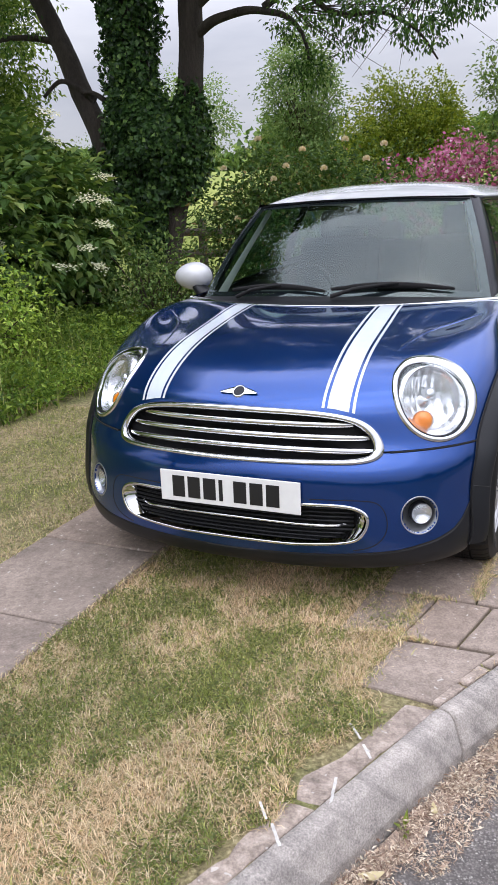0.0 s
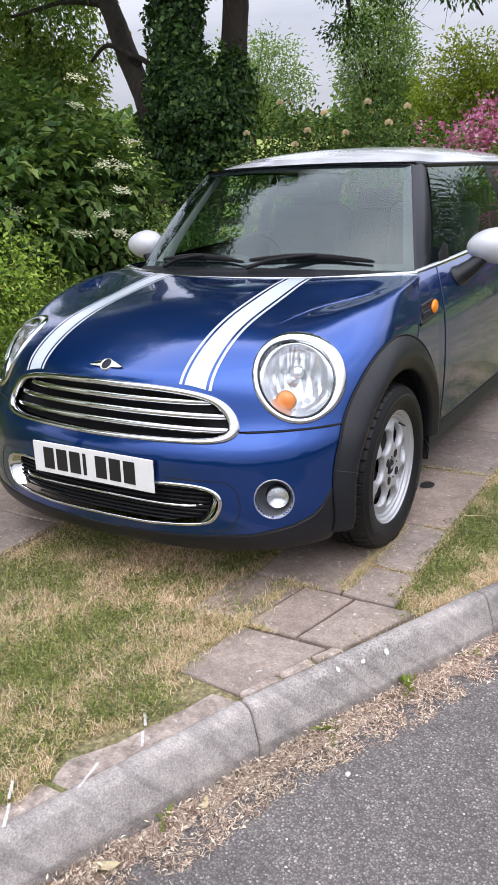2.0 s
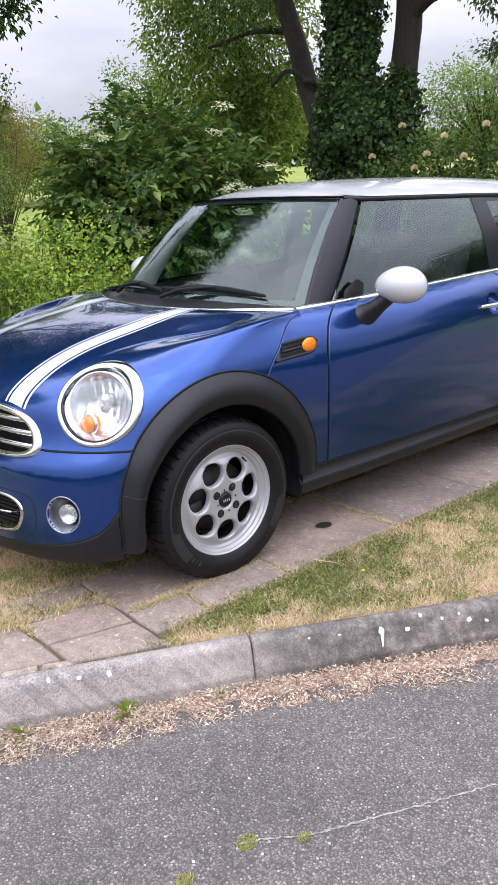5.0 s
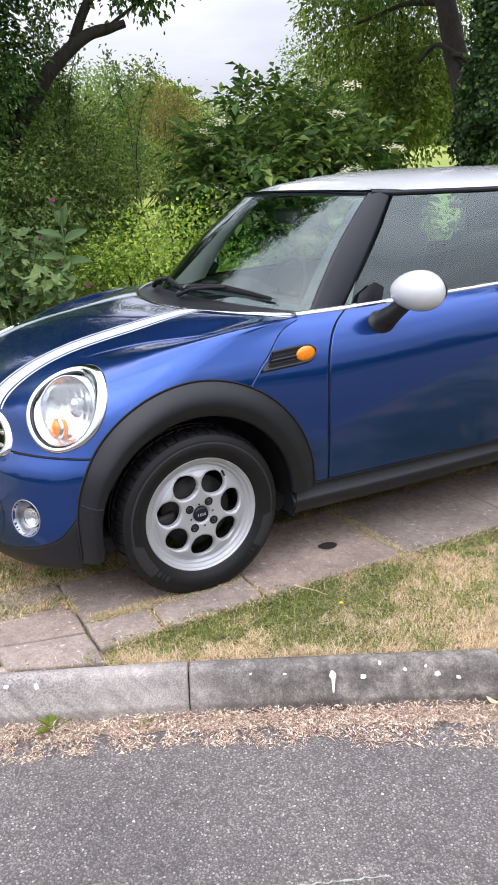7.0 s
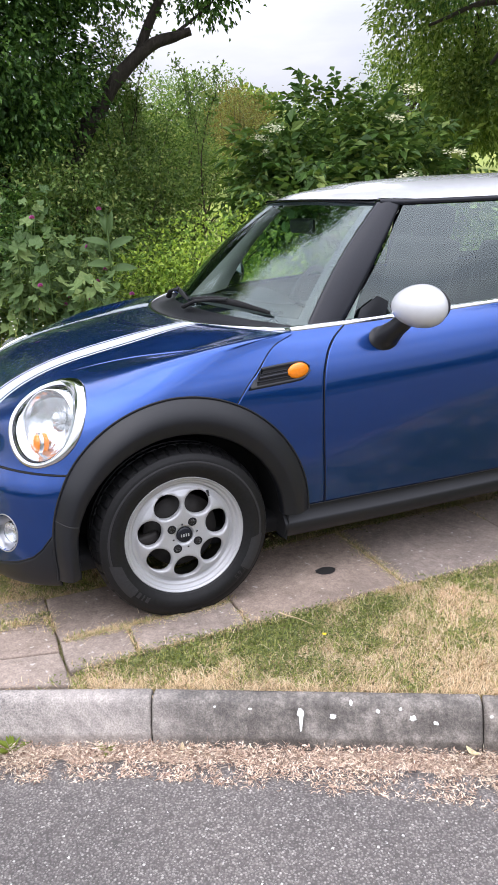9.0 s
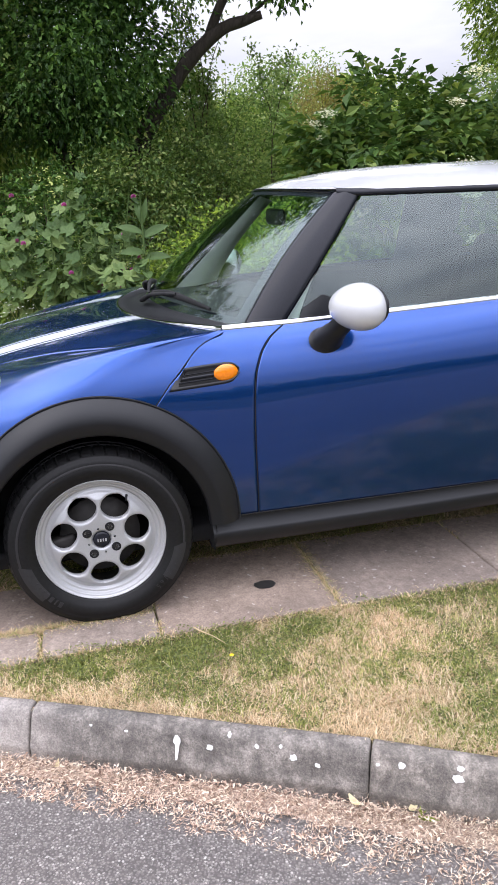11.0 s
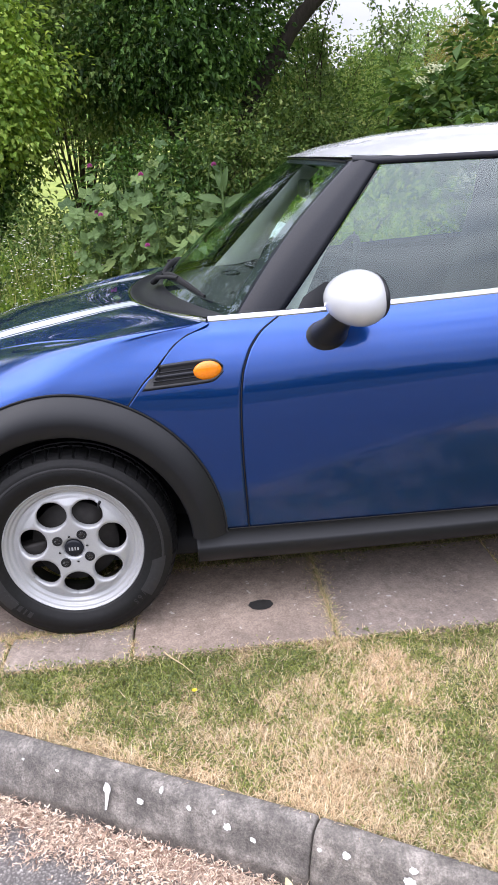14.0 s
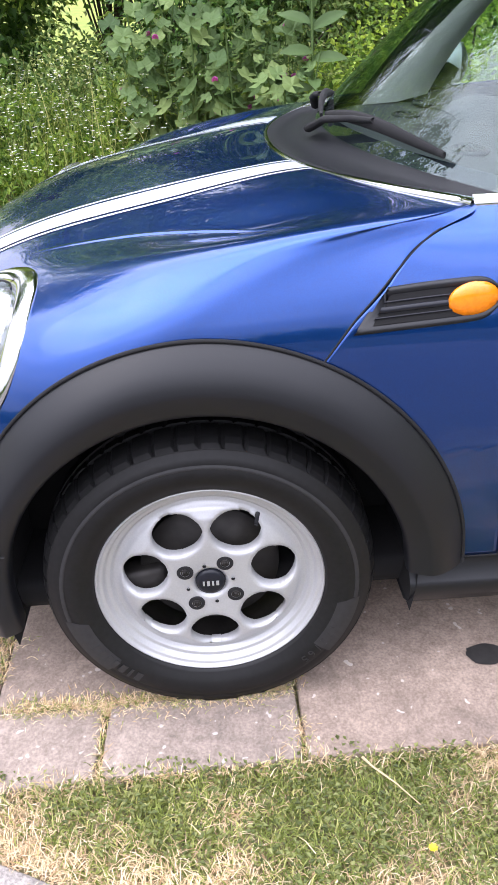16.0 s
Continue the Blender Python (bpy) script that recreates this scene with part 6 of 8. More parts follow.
def island_mat(name, stops, rough=0.6, trans=0.3, gloss=0.3):
    m, t, b = nodes_of(name)
    g = t.nodes.new("ShaderNodeNewGeometry")
    c = ramp(t, g.outputs["Random Per Island"], stops)
    n = texture(t, "ShaderNodeTexNoise", 0.9, 3)
    c = mixed(t, 1.0, c, ramp(t, n.outputs["Fac"], [(0.3, (0.72, 0.76, 0.7)), (0.7, (1.15, 1.12, 1.1))]), "MULTIPLY")
    t.links.new(c, b.inputs["Base Color"])
    b.inputs["Roughness"].default_value = rough
    b.inputs["Specular IOR Level"].default_value = gloss
    if trans:
        tr = t.nodes.new("ShaderNodeBsdfTranslucent")
        t.links.new(mixed(t, 1.0, c, (1.25, 1.2, 0.6), "MULTIPLY"), tr.inputs["Color"])
        mx = t.nodes.new("ShaderNodeMixShader")
        mx.inputs["Fac"].default_value = trans
        t.links.new(b.outputs[0], mx.inputs[1])
        t.links.new(tr.outputs[0], mx.inputs[2])
        t.links.new(mx.outputs[0], t.nodes["Material Output"].inputs["Surface"])
    return m


STRAW = island_mat("dry_straw", [(0.0, (0.342, 0.2199, 0.1232)), (0.35, (0.608, 0.4398, 0.2728)), (0.7, (0.76, 0.5924, 0.396)), (1.0, (0.836, 0.7001, 0.528))], 0.7, 0.15)
BLADE = island_mat("green_blade", [(0.0, (0.103, 0.1274, 0.0272)), (0.5, (0.2318, 0.283, 0.068)), (0.8, (0.3709, 0.4158, 0.1318)), (1.0, (0.6388, 0.594, 0.2635))], 0.6, 0.3)
CLOVER = island_mat("clover_leaf", [(0.0, (0.075, 0.093, 0.030)), (0.6, (0.160, 0.190, 0.060)), (1.0, (0.29, 0.305, 0.118))], 0.55, 0.25)
LITTER = island_mat("dead_leaf_litter", [(0.0, (0.15, 0.09, 0.07)), (0.25, (0.38, 0.265, 0.21)), (0.6, (0.64, 0.50, 0.41)), (1.0, (0.86, 0.76, 0.65))], 0.8, 0.1)
MOSS = island_mat("road_moss", [(0.0, (0.20, 0.20, 0.05)), (0.6, (0.38, 0.38, 0.12)), (1.0, (0.55, 0.53, 0.25))], 0.8, 0.2)
CHIP = island_mat("pale_chipping", [(0.0, (0.25, 0.24, 0.23)), (0.7, (0.45, 0.44, 0.42)), (1.0, (0.70, 0.68, 0.65))], 0.85, 0)


def KX(y):
    return np.interp(y, np.linspace(-6, 6, 1201), KERB_TABLE)




def patch(x, y):
    """Greenness of the lawn, 0 dry to 1 lush."""
    v = np.array([0.5 + 0.6 * noise.noise(Vector((a * 2.3 + 3, b * 2.3, 0.5))) + 0.55 * noise.noise(Vector((a * 6.5, b * 6.5, 2.5))) + 0.6 * noise.noise(Vector((a * 17, b * 17, 4.5))) for a, b in zip(x, y)])
    v += 0.25 * (x < -1.0)
    edge = KX(y) - x
    v += 0.17 * (y > -0.4) + 0.04 * (y > 0.9) + 0.13 * (y < -0.75) * (y > -1.55) - 0.12 * (y < -1.7)
    v -= 0.75 * np.exp(-np.maximum(edge, 0) / np.interp(y, [0.4, 1.3], [0.12, 0.24])) * (y > -0.4)
    v -= 0.5 * np.exp(-((x - 0.52) ** 2 + (y + 0.9) ** 2) / 0.03)
    v += 0.5 * np.exp(-((x - 0.30) ** 2 + (y + 1.05) ** 2) / 0.05)
    v += 0.35 * np.exp(-((x + 0.25) ** 2 / 0.03 + (y + 1.0) ** 2 / 0.6))
    v += 0.35 * np.exp(-((x - 1.05) ** 2 / 0.012 + (y - 0.2) ** 2 / 0.5))
    return v


def on_paving(x, y, grow=0.0):
    # ragged turf edges
    x, y = x + 0.011 * np.sin(37 * x + 21 * y) + 0.009 * np.sin(61 * y - 19 * x), y + 0.012 * np.sin(43 * x - 13 * y)
    a = (x > 0.47 + grow) & (x < 0.955 - grow) & (y > -0.45) & (y < 4.4)
    b = (x > -1.02 + grow) & (x < -0.46 - grow) & (y > -3.45) & (y < 3.75)
    t = (y + 1.03) / 0.58
    c = (x > 0.545 + grow + 0.06 * t) & (x < KX(y) - 0.0) & (y > -1.05) & (y < -0.44) & (x < 0.80 + 0.2 * t + 0.02)
    d = (x > KX(y) - np.interp(y, [-2.3, -1.9, -1.3, -1.02], [0.03, 0.06, 0.10, 0.12]) * (1 + 0.4 * np.sin(y * 17))) & (y > -2.3) & (y < -1.02)
    return a | b | c | d


def lawn_points(n, x0, x1, y0, y1, grow=0.012):
    x, y = rng.uniform(x0, x1, n), rng.uniform(y0, y1, n)
    keep = (x < KX(y) + rng.normal(0.0, 0.008, n)) & ~on_paving(x, y, grow)
    return x[keep], y[keep]


def blades(name, x, y, z, length, lean, width, mat):
    n = len(x)
    a = rng.uniform(0, 2 * math.pi, n)
    d = np.stack([np.cos(a), np.sin(a), np.zeros(n)], -1)
    s = np.stack([-np.sin(a), np.cos(a), np.zeros(n)], -1)
    up = np.array([0, 0, 1.0])
    lean = np.clip(lean, 0.05, 1.5)
    b0 = np.stack([x, y, z], -1)
    mid = b0 + length[:, None] * 0.55 * (d * np.sin(lean * 0.7)[:, None] + up * np.cos(lean * 0.7)[:, None])
    tip = mid + length[:, None] * 0.45 * (d * np.sin(np.minimum(lean * 1.35, 1.75))[:, None] + up * np.cos(np.minimum(lean * 1.35, 1.75))[:, None])
    w = (width * rng.uniform(0.6, 1.3, n))[:, None]
    v = np.stack([b0 - s * w, b0 + s * w, mid + s * w * 0.8, mid - s * w * 0.8, tip], 1)
    return bulk(name, v, [(0, 1, 2), (0, 2, 3), (3, 2, 4)], [mat])


LANDV = np.vectorize(land)
regions = ((150000, -0.48, 2.6, -2.2, 2.6), (70000, -0.48, 0.6, -2.3, 0.0), (60000, 0.9, 1.9, -0.45, 1.0), (80000, 0.95, 2.7, 0.6, 2.6))
gx_, gy_ = zip(*[lawn_points(*r) for r in regions])
lx, ly = np.concatenate(gx_), np.concatenate(gy_)
ax_, ay_ = lawn_points(60000, -3.0, -1.0, -2.4, 1.6)
lx, ly = np.concatenate([lx, ax_]), np.concatenate([ly, ay_])
g = patch(lx, ly)
isg = g + rng.normal(0, 0.34, len(lx)) > 0.54
z0 = LANDV(lx, ly) - 0.004
dry = ~isg
tagged(blades("dry_grass", lx[dry], ly[dry], z0[dry], rng.uniform(0.012, 0.040, dry.sum()), rng.uniform(0.8, 1.57, dry.sum()), 0.0009, STRAW), "straw-coloured dead grass blades on the verge", "grass", "", "stuff")
tagged(blades("green_grass", lx[isg], ly[isg], z0[isg], rng.uniform(0.010, 0.036, isg.sum()), rng.uniform(0.5, 1.5, isg.sum()), 0.0012, BLADE), "short green grass blades on the verge", "grass", "", "stuff")
# straw lying over everything
ox, oy = zip(*[lawn_points(*r) for r in ((42000, -0.48, 2.6, -2.2, 2.6), (9000, -3.0, -1.0, -2.4, 1.5))])
ox, oy = np.concatenate(ox), np.concatenate(oy)
gg = patch(ox, oy) + rng.normal(0, 0.2, len(ox))
k = gg < 0.95
ox, oy = ox[k], oy[k]
tagged(blades("loose_straw", ox, oy, LANDV(ox, oy) + rng.uniform(0.004, 0.022, len(ox)), rng.uniform(0.015, 0.045, len(ox)), rng.uniform(1.3, 1.5, len(ox)), 0.0007, STRAW), "loose dry straw lying on the lawn", "straw", "", "stuff")
# tufts in the paving joints
tx, ty = [], []
for x0, y0, x1, y1, n, w in ((0.79, -0.42, 0.79, 0.13, 3600, 0.017), (0.60, -0.745, 0.70, -0.742, 160, 0.008), (0.44, 0.76, 0.95, 0.745, 4200, 0.013), (0.60, 0.15, 0.80, 0.15, 260, 0.008), (0.46, -0.44, 0.46, 2.4, 6000, 0.025), (0.965, -0.4, 0.958, 2.6, 3000, 0.012), (0.44, 1.36, 0.62, 1.36, 350, 0.012), (0.45, 1.97, 0.7, 1.97, 350, 0.015), (-0.46, -3.0, -0.46, 0.4, 2200, 0.012), (-1.02, -3.0, -1.02, 1.0, 2000, 0.02), (0.44, 0.80, 0.50, 0.92, 350, 0.03), (0.80, -0.23, 0.96, -0.226, 180, 0.006), (0.60, -0.46, 0.72, -0.45, 160, 0.010), (0.545, -1.05, 0.62, -0.44, 1500, 0.028), (0.44, -0.76, 0.60, -0.74, 500, 0.02), (0.86, 0.13, 0.95, 0.16, 350, 0.02), (0.80, -0.22, 0.80, 0.10, 900, 0.022), (0.46, 0.75, 0.95, 0.755, 3000, 0.022)):
    t = rng.uniform(0, 1, n)
    c = 0.4 + 0.6 * (np.sin(t * 23 + x0 * 9) > -0.2)
    tx.append(x0 + (x1 - x0) * t + rng.normal(0, w, n) * c)
    ty.append(y0 + (y1 - y0) * t + rng.normal(0, w, n) * c)
tx, ty = np.concatenate(tx), np.concatenate(ty)
half = rng.random(len(tx)) < 0.68
for nm, kk, mat, lab in (("joint_straw", half, STRAW, "dry grass growing in the paving joints"), ("joint_grass", ~half, BLADE, "green grass growing in the paving joints")):
    tagged(blades(nm, tx[kk], ty[kk], np.full(kk.sum(), 0.008), rng.uniform(0.008, 0.032, kk.sum()), rng.uniform(0.8, 1.55, kk.sum()), 0.0010, mat), lab, "grass", "", "stuff")


def leaf_quads(pos, d, up, length, width, fold=0.25, droop=0.15):
    """Folded pointed leaves: n by 4 points."""
    d = d / np.linalg.norm(d, axis=1, keepdims=True)
    s = np.cross(d, up)
    s /= np.maximum(np.linalg.norm(s, axis=1, keepdims=True), 1e-6)
    u = np.cross(s, d)
    L, W = length[:, None], width[:, None]
    return np.stack([pos, pos + d * L * 0.45 + s * W * 0.5 + u * W * fold, pos + d * L - u * L * droop, pos + d * L * 0.45 - s * W * 0.5 + u * W * fold], 1)


FOLD = [(0, 1, 2), (0, 2, 3)]


def unit(n):
    v = rng.normal(0, 1, (n, 3))
    return v / np.linalg.norm(v, axis=1, keepdims=True)


# clover and broad weeds among the grass
cx, cy = lawn_points(170000, -0.48, 2.6, -2.2, 2.6)
k = patch(cx, cy) + rng.normal(0, 0.12, len(cx)) > 0.62
cx, cy = cx[k], cy[k]
n = len(cx)
d = unit(n)
d[:, 2] = np.abs(d[:, 2]) * 0.4
pos = np.stack([cx, cy, LANDV(cx, cy) + rng.uniform(0.004, 0.028, n)], -1)
tagged(bulk("clover", leaf_quads(pos, d, np.tile([0, 0, 1.0], (n, 1)), rng.uniform(0.005, 0.013, n), rng.uniform(0.004, 0.009, n)), FOLD, [CLOVER]), "small green clover leaves in the lawn", "clover", "", "stuff")

# moss tufts on the road crack
for mx_, my_, mr, mk in ((1.715, -0.711, 0.022, 520), (1.795, -0.60, 0.014, 220), (1.705, -0.885, 0.018, 300)):
    qa, qr = rng.uniform(0, 2 * math.pi, mk), np.sqrt(rng.uniform(0, 1, mk)) * mr
    qx, qy = mx_ + qr * np.cos(qa), my_ + qr * np.sin(qa) * 1.3
    qz = np.interp(qx - KX(qy), [0.6, 1.2, 2.4], [-0.124, -0.112, -0.095])
    tagged(blades("moss_tuft", qx, qy, qz, rng.uniform(0.004, 0.011, mk), rng.uniform(0.4, 1.4, mk), 0.0008, MOSS), "small yellow-green moss tuft in a road crack", "moss", "moss tufts", "stuff")

# gutter litter: bits of straw and curled dead leaves along the kerb foot
n = 80000
y = rng.uniform(-3.2, 2.7, n)
spread = np.array([0.5 + 0.9 * noise.noise(Vector((0.3, a * 1.8, 1.1))) for a in y])
width = np.clip(0.07 + 0.11 * spread + 0.10 * np.clip((y + 0.3) / 0.9, 0, 1), 0.03, 0.32)
dist = rng.uniform(0, 1, n) ** 1.35 * width
base = np.array([kerb_point(b, 0.094 + dd, 0) for b, dd in zip(y, dist)])
base[:, 2] = -0.134 + 0.030 * (1 - dist / width) * rng.uniform(0, 1, n) + 0.004
clump = np.array([noise.noise(Vector((q[0] * 14, q[1] * 14, 5))) + 0.6 * noise.noise(Vector((q[0] * 37, q[1] * 37, 5))) for q in base])
keep = clump + rng.normal(0, 0.2, n) > -0.42 + 0.45 * (dist / width)
base, dist, width, y = base[keep], dist[keep], width[keep], y[keep]
n = len(base)
d = unit(n)
d[:, 2] *= 0.25
up = unit(n) * 0.5 + np.array([0, 0, 1.0])
big = rng.random(n) < 0.42
ln = np.where(big, rng.uniform(0.006, 0.019, n), rng.uniform(0.008, 0.026, n))
wd = np.where(big, ln * rng.uniform(0.2, 0.38, n), 0.0013)
tagged(bulk("gutter_litter", leaf_quads(base, d, up, ln, wd, 0.5, -0.1), FOLD, [LITTER]), "dead leaves and straw lying in the gutter", "leaf litter", "", "stuff")
# the bed of fine crumbs below it
rows = []
for b in np.arange(-3.2, 2.7, 0.012):
    sp = 0.5 + 0.9 * noise.noise(Vector((0.3, b * 1.8, 1.1)))
    wdt = min(0.32, max(0.03, 0.07 + 0.11 * sp + 0.10 * min(1, max(0, (b + 0.3) / 0.9)))) * (0.45 + 0.25 * noise.noise(Vector((b * 9, 1, 4))) + 0.18 * noise.noise(Vector((b * 31, 2, 4))))
    rows.append([kerb_point(b, 0.090 + wdt * t, -0.1335 + 0.009 * (1 - t) ** 1.5 + 0.0025 * noise.noise(Vector((b * 25, t * 5, 3))) * (1 - t) - (0.003 if t == 1 else 0)) for t in np.linspace(0, 1, 7)])
bed_mat = plain("leaf_crumb_bed", (0.47, 0.36, 0.28), 0.95, 0, 0.6, 160, 0.8, 0, 0.006)
tagged(grid_part("leaf_crumbs", np.array(rows), bed_mat), "brown crumbs of dead leaves in the gutter", "leaf litter", "", "stuff")
# loose chippings and pebbles on the road
n = 1500
y = rng.uniform(-3, 2.5, n)
x = KX(y) + 0.12 + rng.uniform(0, 1, n) ** 1.2 * 2.2
r = rng.uniform(0.0016, 0.005, n)
r[:14] *= 2.0
zr = np.interp(x - KX(y), [0.1, 0.25, 0.6, 1.2, 2.4], [-0.136, -0.130, -0.124, -0.112, -0.095])
oct_ = np.array([(1, 0, 0), (0, 1, 0), (-1, 0, 0), (0, -1, 0), (0, 0, 0.7), (0, 0, -0.5)])
v = np.stack([x, y, zr + r * 0.3], -1)[:, None, :] + r[:, None, None] * oct_[None] * rng.uniform(0.6, 1.3, (n, 6, 1))
tagged(bulk("road_chippings", v, [(0, 1, 4), (1, 2, 4), (2, 3, 4), (3, 0, 4), (1, 0, 5), (2, 1, 5), (3, 2, 5), (0, 3, 5)], [CHIP]), "loose pale chippings on the road", "gravel", "", "stuff")
bm = bmesh.new()
bmesh.ops.create_icosphere(bm, subdivisions=2, radius=1)
for q in bm.verts:
    q.co = Vector((1.085, -1.052, -0.116)) + Vector((q.co.x * 0.007, q.co.y * 0.008, q.co.z * 0.006)) * (1 + 0.25 * noise.noise(q.co * 2))
tagged(part("pebble", bm, CHIP), "small pale pebble on the road", "pebble")


def weed(x, y, z, size, count, seed, colour):
    r = random.Random(seed)
    n = count
    a = np.array([r.uniform(0, 2 * math.pi) for _ in range(n)])
    el = np.array([r.uniform(0.25, 1.2) for _ in range(n)])
    d = np.stack([np.cos(a) * np.cos(el), np.sin(a) * np.cos(el), np.sin(el)], -1)
    ln = np.array([size * r.uniform(0.6, 1.1) for _ in range(n)])
    pos = np.tile([x, y, z], (n, 1)) + d * 0.004
    ob = root("gutter_weed", "small green weed growing at the kerb foot", "weed", "gutter weeds")
    for q in leaf_quads(pos, d, np.tile([0, 0, 1.0], (n, 1)), ln, ln * 0.3, 0.2, 0.2):
        bulk("leaf", q[None], FOLD, [colour], ob)
    return ob


WEED_G = island_mat("weed_leaf", [(0.0, (0.12, 0.19, 0.03)), (1.0, (0.30, 0.36, 0.07))], 0.5, 0.3)
for i, (y, s, c) in enumerate(((-0.60, 0.075, 9), (-0.87, 0.06, 8), (-0.35, 0.04, 12), (0.93, 0.05, 14), (0.70, 0.045, 6), (1.3, 0.05, 10), (-1.35, 0.05, 4))):
    q = kerb_point(y, 0.108, -0.128)
    weed(q.x, q.y, q.z, s, c, i, WEED_G)

# single fallen leaves in the gutter
LEAF_PALE = island_mat("pale_fallen_leaf", [(0.0, (0.62, 0.55, 0.36)), (0.5, (0.72, 0.62, 0.40)), (1.0, (0.62, 0.60, 0.26))], 0.7, 0.2)
for i, (x, y, z, size, turn) in enumerate(((0.735, -1.557, -0.122, 0.030, 0.5), (0.824, -1.304, -0.124, 0.020, 1.9), (1.67, 0.511, -0.112, 0.022, 0.3), (1.729, 0.640, -0.112, 0.022, 2.3), (1.877, 0.886, -0.112, 0.026, 1.1), (1.30, -0.20, -0.122, 0.016, 2.8), (1.05, -0.72, -0.124, 0.017, 0.9))):
    rows = []
    d, sd = Vector((math.cos(turn), math.sin(turn), 0)), Vector((-math.sin(turn), math.cos(turn), 0))
    for t in np.linspace(0, 1, 9):
        w = size * 0.42 * math.sin(math.pi * min(1.0, 0.04 + t * 0.94)) ** 0.8
        c = Vector((x, y, z + 0.004)) + d * size * 2 * (t - 0.5) + Vector((0, 0, 0.012 * (2 * t - 1) ** 2))
        rows.append([c + sd * w * k + Vector((0, 0, abs(k) * w * 0.45)) for k in (-1, -0.5, 0, 0.5, 1)])
    leaf = grid_part("fallen_leaf", np.array(rows), LEAF_PALE)
    tagged(leaf, "pale yellow fallen leaf in the gutter", "leaf", "fallen leaves")

# a pale grass stem and a small yellow flower in the verge
stem = tube("grass_stem", [(0.985, 0.245, 0.045), (1.003, 0.261, 0.04), (1.035, 0.295, 0.034), (1.07, 0.33, 0.02)], [0.0028, 0.0022, 0.0014, 0.001], STRAW, None, "", 6)
tagged(stem, "pale dry grass stem lying over the verge", "grass stem")
PETAL_Y = plain("yellow_petal", (0.82, 0.60, 0.02), 0.6, 0, 0.1, 60)
yf = root("yellow_flower", "small yellow flower on a thin stalk in the lawn", "flower")
tube("stalk", [(1.153, 0.328, 0.0), (1.154, 0.329, 0.015), (1.153, 0.328, 0.030)], 0.0011, BLADE, yf, "", 6)
for i in range(8):
    a = i * math.pi / 4
    d, sd = Vector((math.cos(a), math.sin(a), 0.25)), Vector((-math.sin(a), math.cos(a), 0))
    c = Vector((1.153, 0.328, 0.030))
    grid_part("petal", np.array([[c + d * 0.0075 * t + sd * 0.0022 * k * math.sin(math.pi * (0.15 + 0.7 * t)) for k in (-1, 0, 1)] for t in (0, 0.4, 0.75, 1.0)]), PETAL_Y, yf)

# ---- hedge, trees, field edge ----
def bark_mat(name, a, b_):
    m, t, b = nodes_of(name)
    n = texture(t, "ShaderNodeTexNoise", 9.0, 7, "Object", (1, 1, 0.18), 0.7)
    w = texture(t, "ShaderNodeTexNoise", 45.0, 4, "Object", (1, 1, 0.25), 0.7)
    c = mixed(t, 0.4, ramp(t, n.outputs["Fac"], [(0.3, a), (0.7, b_)]), ramp(t, w.outputs["Fac"], [(0.3, a), (0.7, b_)]))
    t.links.new(c, b.inputs["Base Color"])
    b.inputs["Roughness"].default_value = 0.95
    bumped(t, b, n.outputs["Fac"], 1.0, 0.06)
    return m


BARK = bark_mat("grey_brown_bark", (0.018, 0.015, 0.012), (0.075, 0.06, 0.048))
TWIG = bark_mat("thin_twig", (0.035, 0.028, 0.02), (0.11, 0.085, 0.06))
RAIL = bark_mat("weathered_rail_wood", (0.10, 0.085, 0.07), (0.26, 0.22, 0.18))
L_ELDER = island_mat("elder_leaf", [(0.0, (0.042, 0.095, 0.024)), (0.5, (0.105, 0.195, 0.050)), (0.85, (0.195, 0.295, 0.080)), (1.0, (0.34, 0.42, 0.13))], 0.5, 0.32)
L_IVY = island_mat("ivy_leaf", [(0.0, (0.01265, 0.0345, 0.01265)), (0.5, (0.04025, 0.0966, 0.0253)), (0.88, (0.0851, 0.1736, 0.0437)), (1.0, (0.2173, 0.3415, 0.09315))], 0.45, 0.15, 0.35)
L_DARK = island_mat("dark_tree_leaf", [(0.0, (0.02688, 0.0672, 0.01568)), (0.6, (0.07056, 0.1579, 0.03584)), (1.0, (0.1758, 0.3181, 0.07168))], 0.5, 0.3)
L_HEDGE = island_mat("hedge_leaf", [(0.0, (0.056, 0.1053, 0.02912)), (0.5, (0.1389, 0.2352, 0.06384)), (0.85, (0.2576, 0.364, 0.112)), (1.0, (0.4099, 0.4491, 0.1848))], 0.55, 0.3)
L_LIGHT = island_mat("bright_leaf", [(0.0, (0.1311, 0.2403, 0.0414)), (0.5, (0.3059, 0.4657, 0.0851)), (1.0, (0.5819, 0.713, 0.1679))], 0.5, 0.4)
L_WILLOW = island_mat("willow_leaf", [(0.0, (0.092, 0.1725, 0.0575)), (0.5, (0.184, 0.2875, 0.1035)), (1.0, (0.322, 0.414, 0.184))], 0.55, 0.35)
L_ROSE = island_mat("rose_leaf", [(0.0, (0.032, 0.075, 0.018)), (0.5, (0.081, 0.158, 0.038)), (0.9, (0.161, 0.239, 0.060)), (1.0, (0.322, 0.209, 0.090))], 0.5, 0.28)
L_YELLOW = island_mat("yellow_green_leaf", [(0.0, (0.09, 0.14, 0.015)), (0.5, (0.20, 0.27, 0.03)), (1.0, (0.34, 0.38, 0.06))], 0.55, 0.4)
L_BROWN = island_mat("rusty_leaf", [(0.0, (0.12, 0.10, 0.035)), (0.5, (0.22, 0.185, 0.06)), (1.0, (0.27, 0.27, 0.095))], 0.6, 0.3)
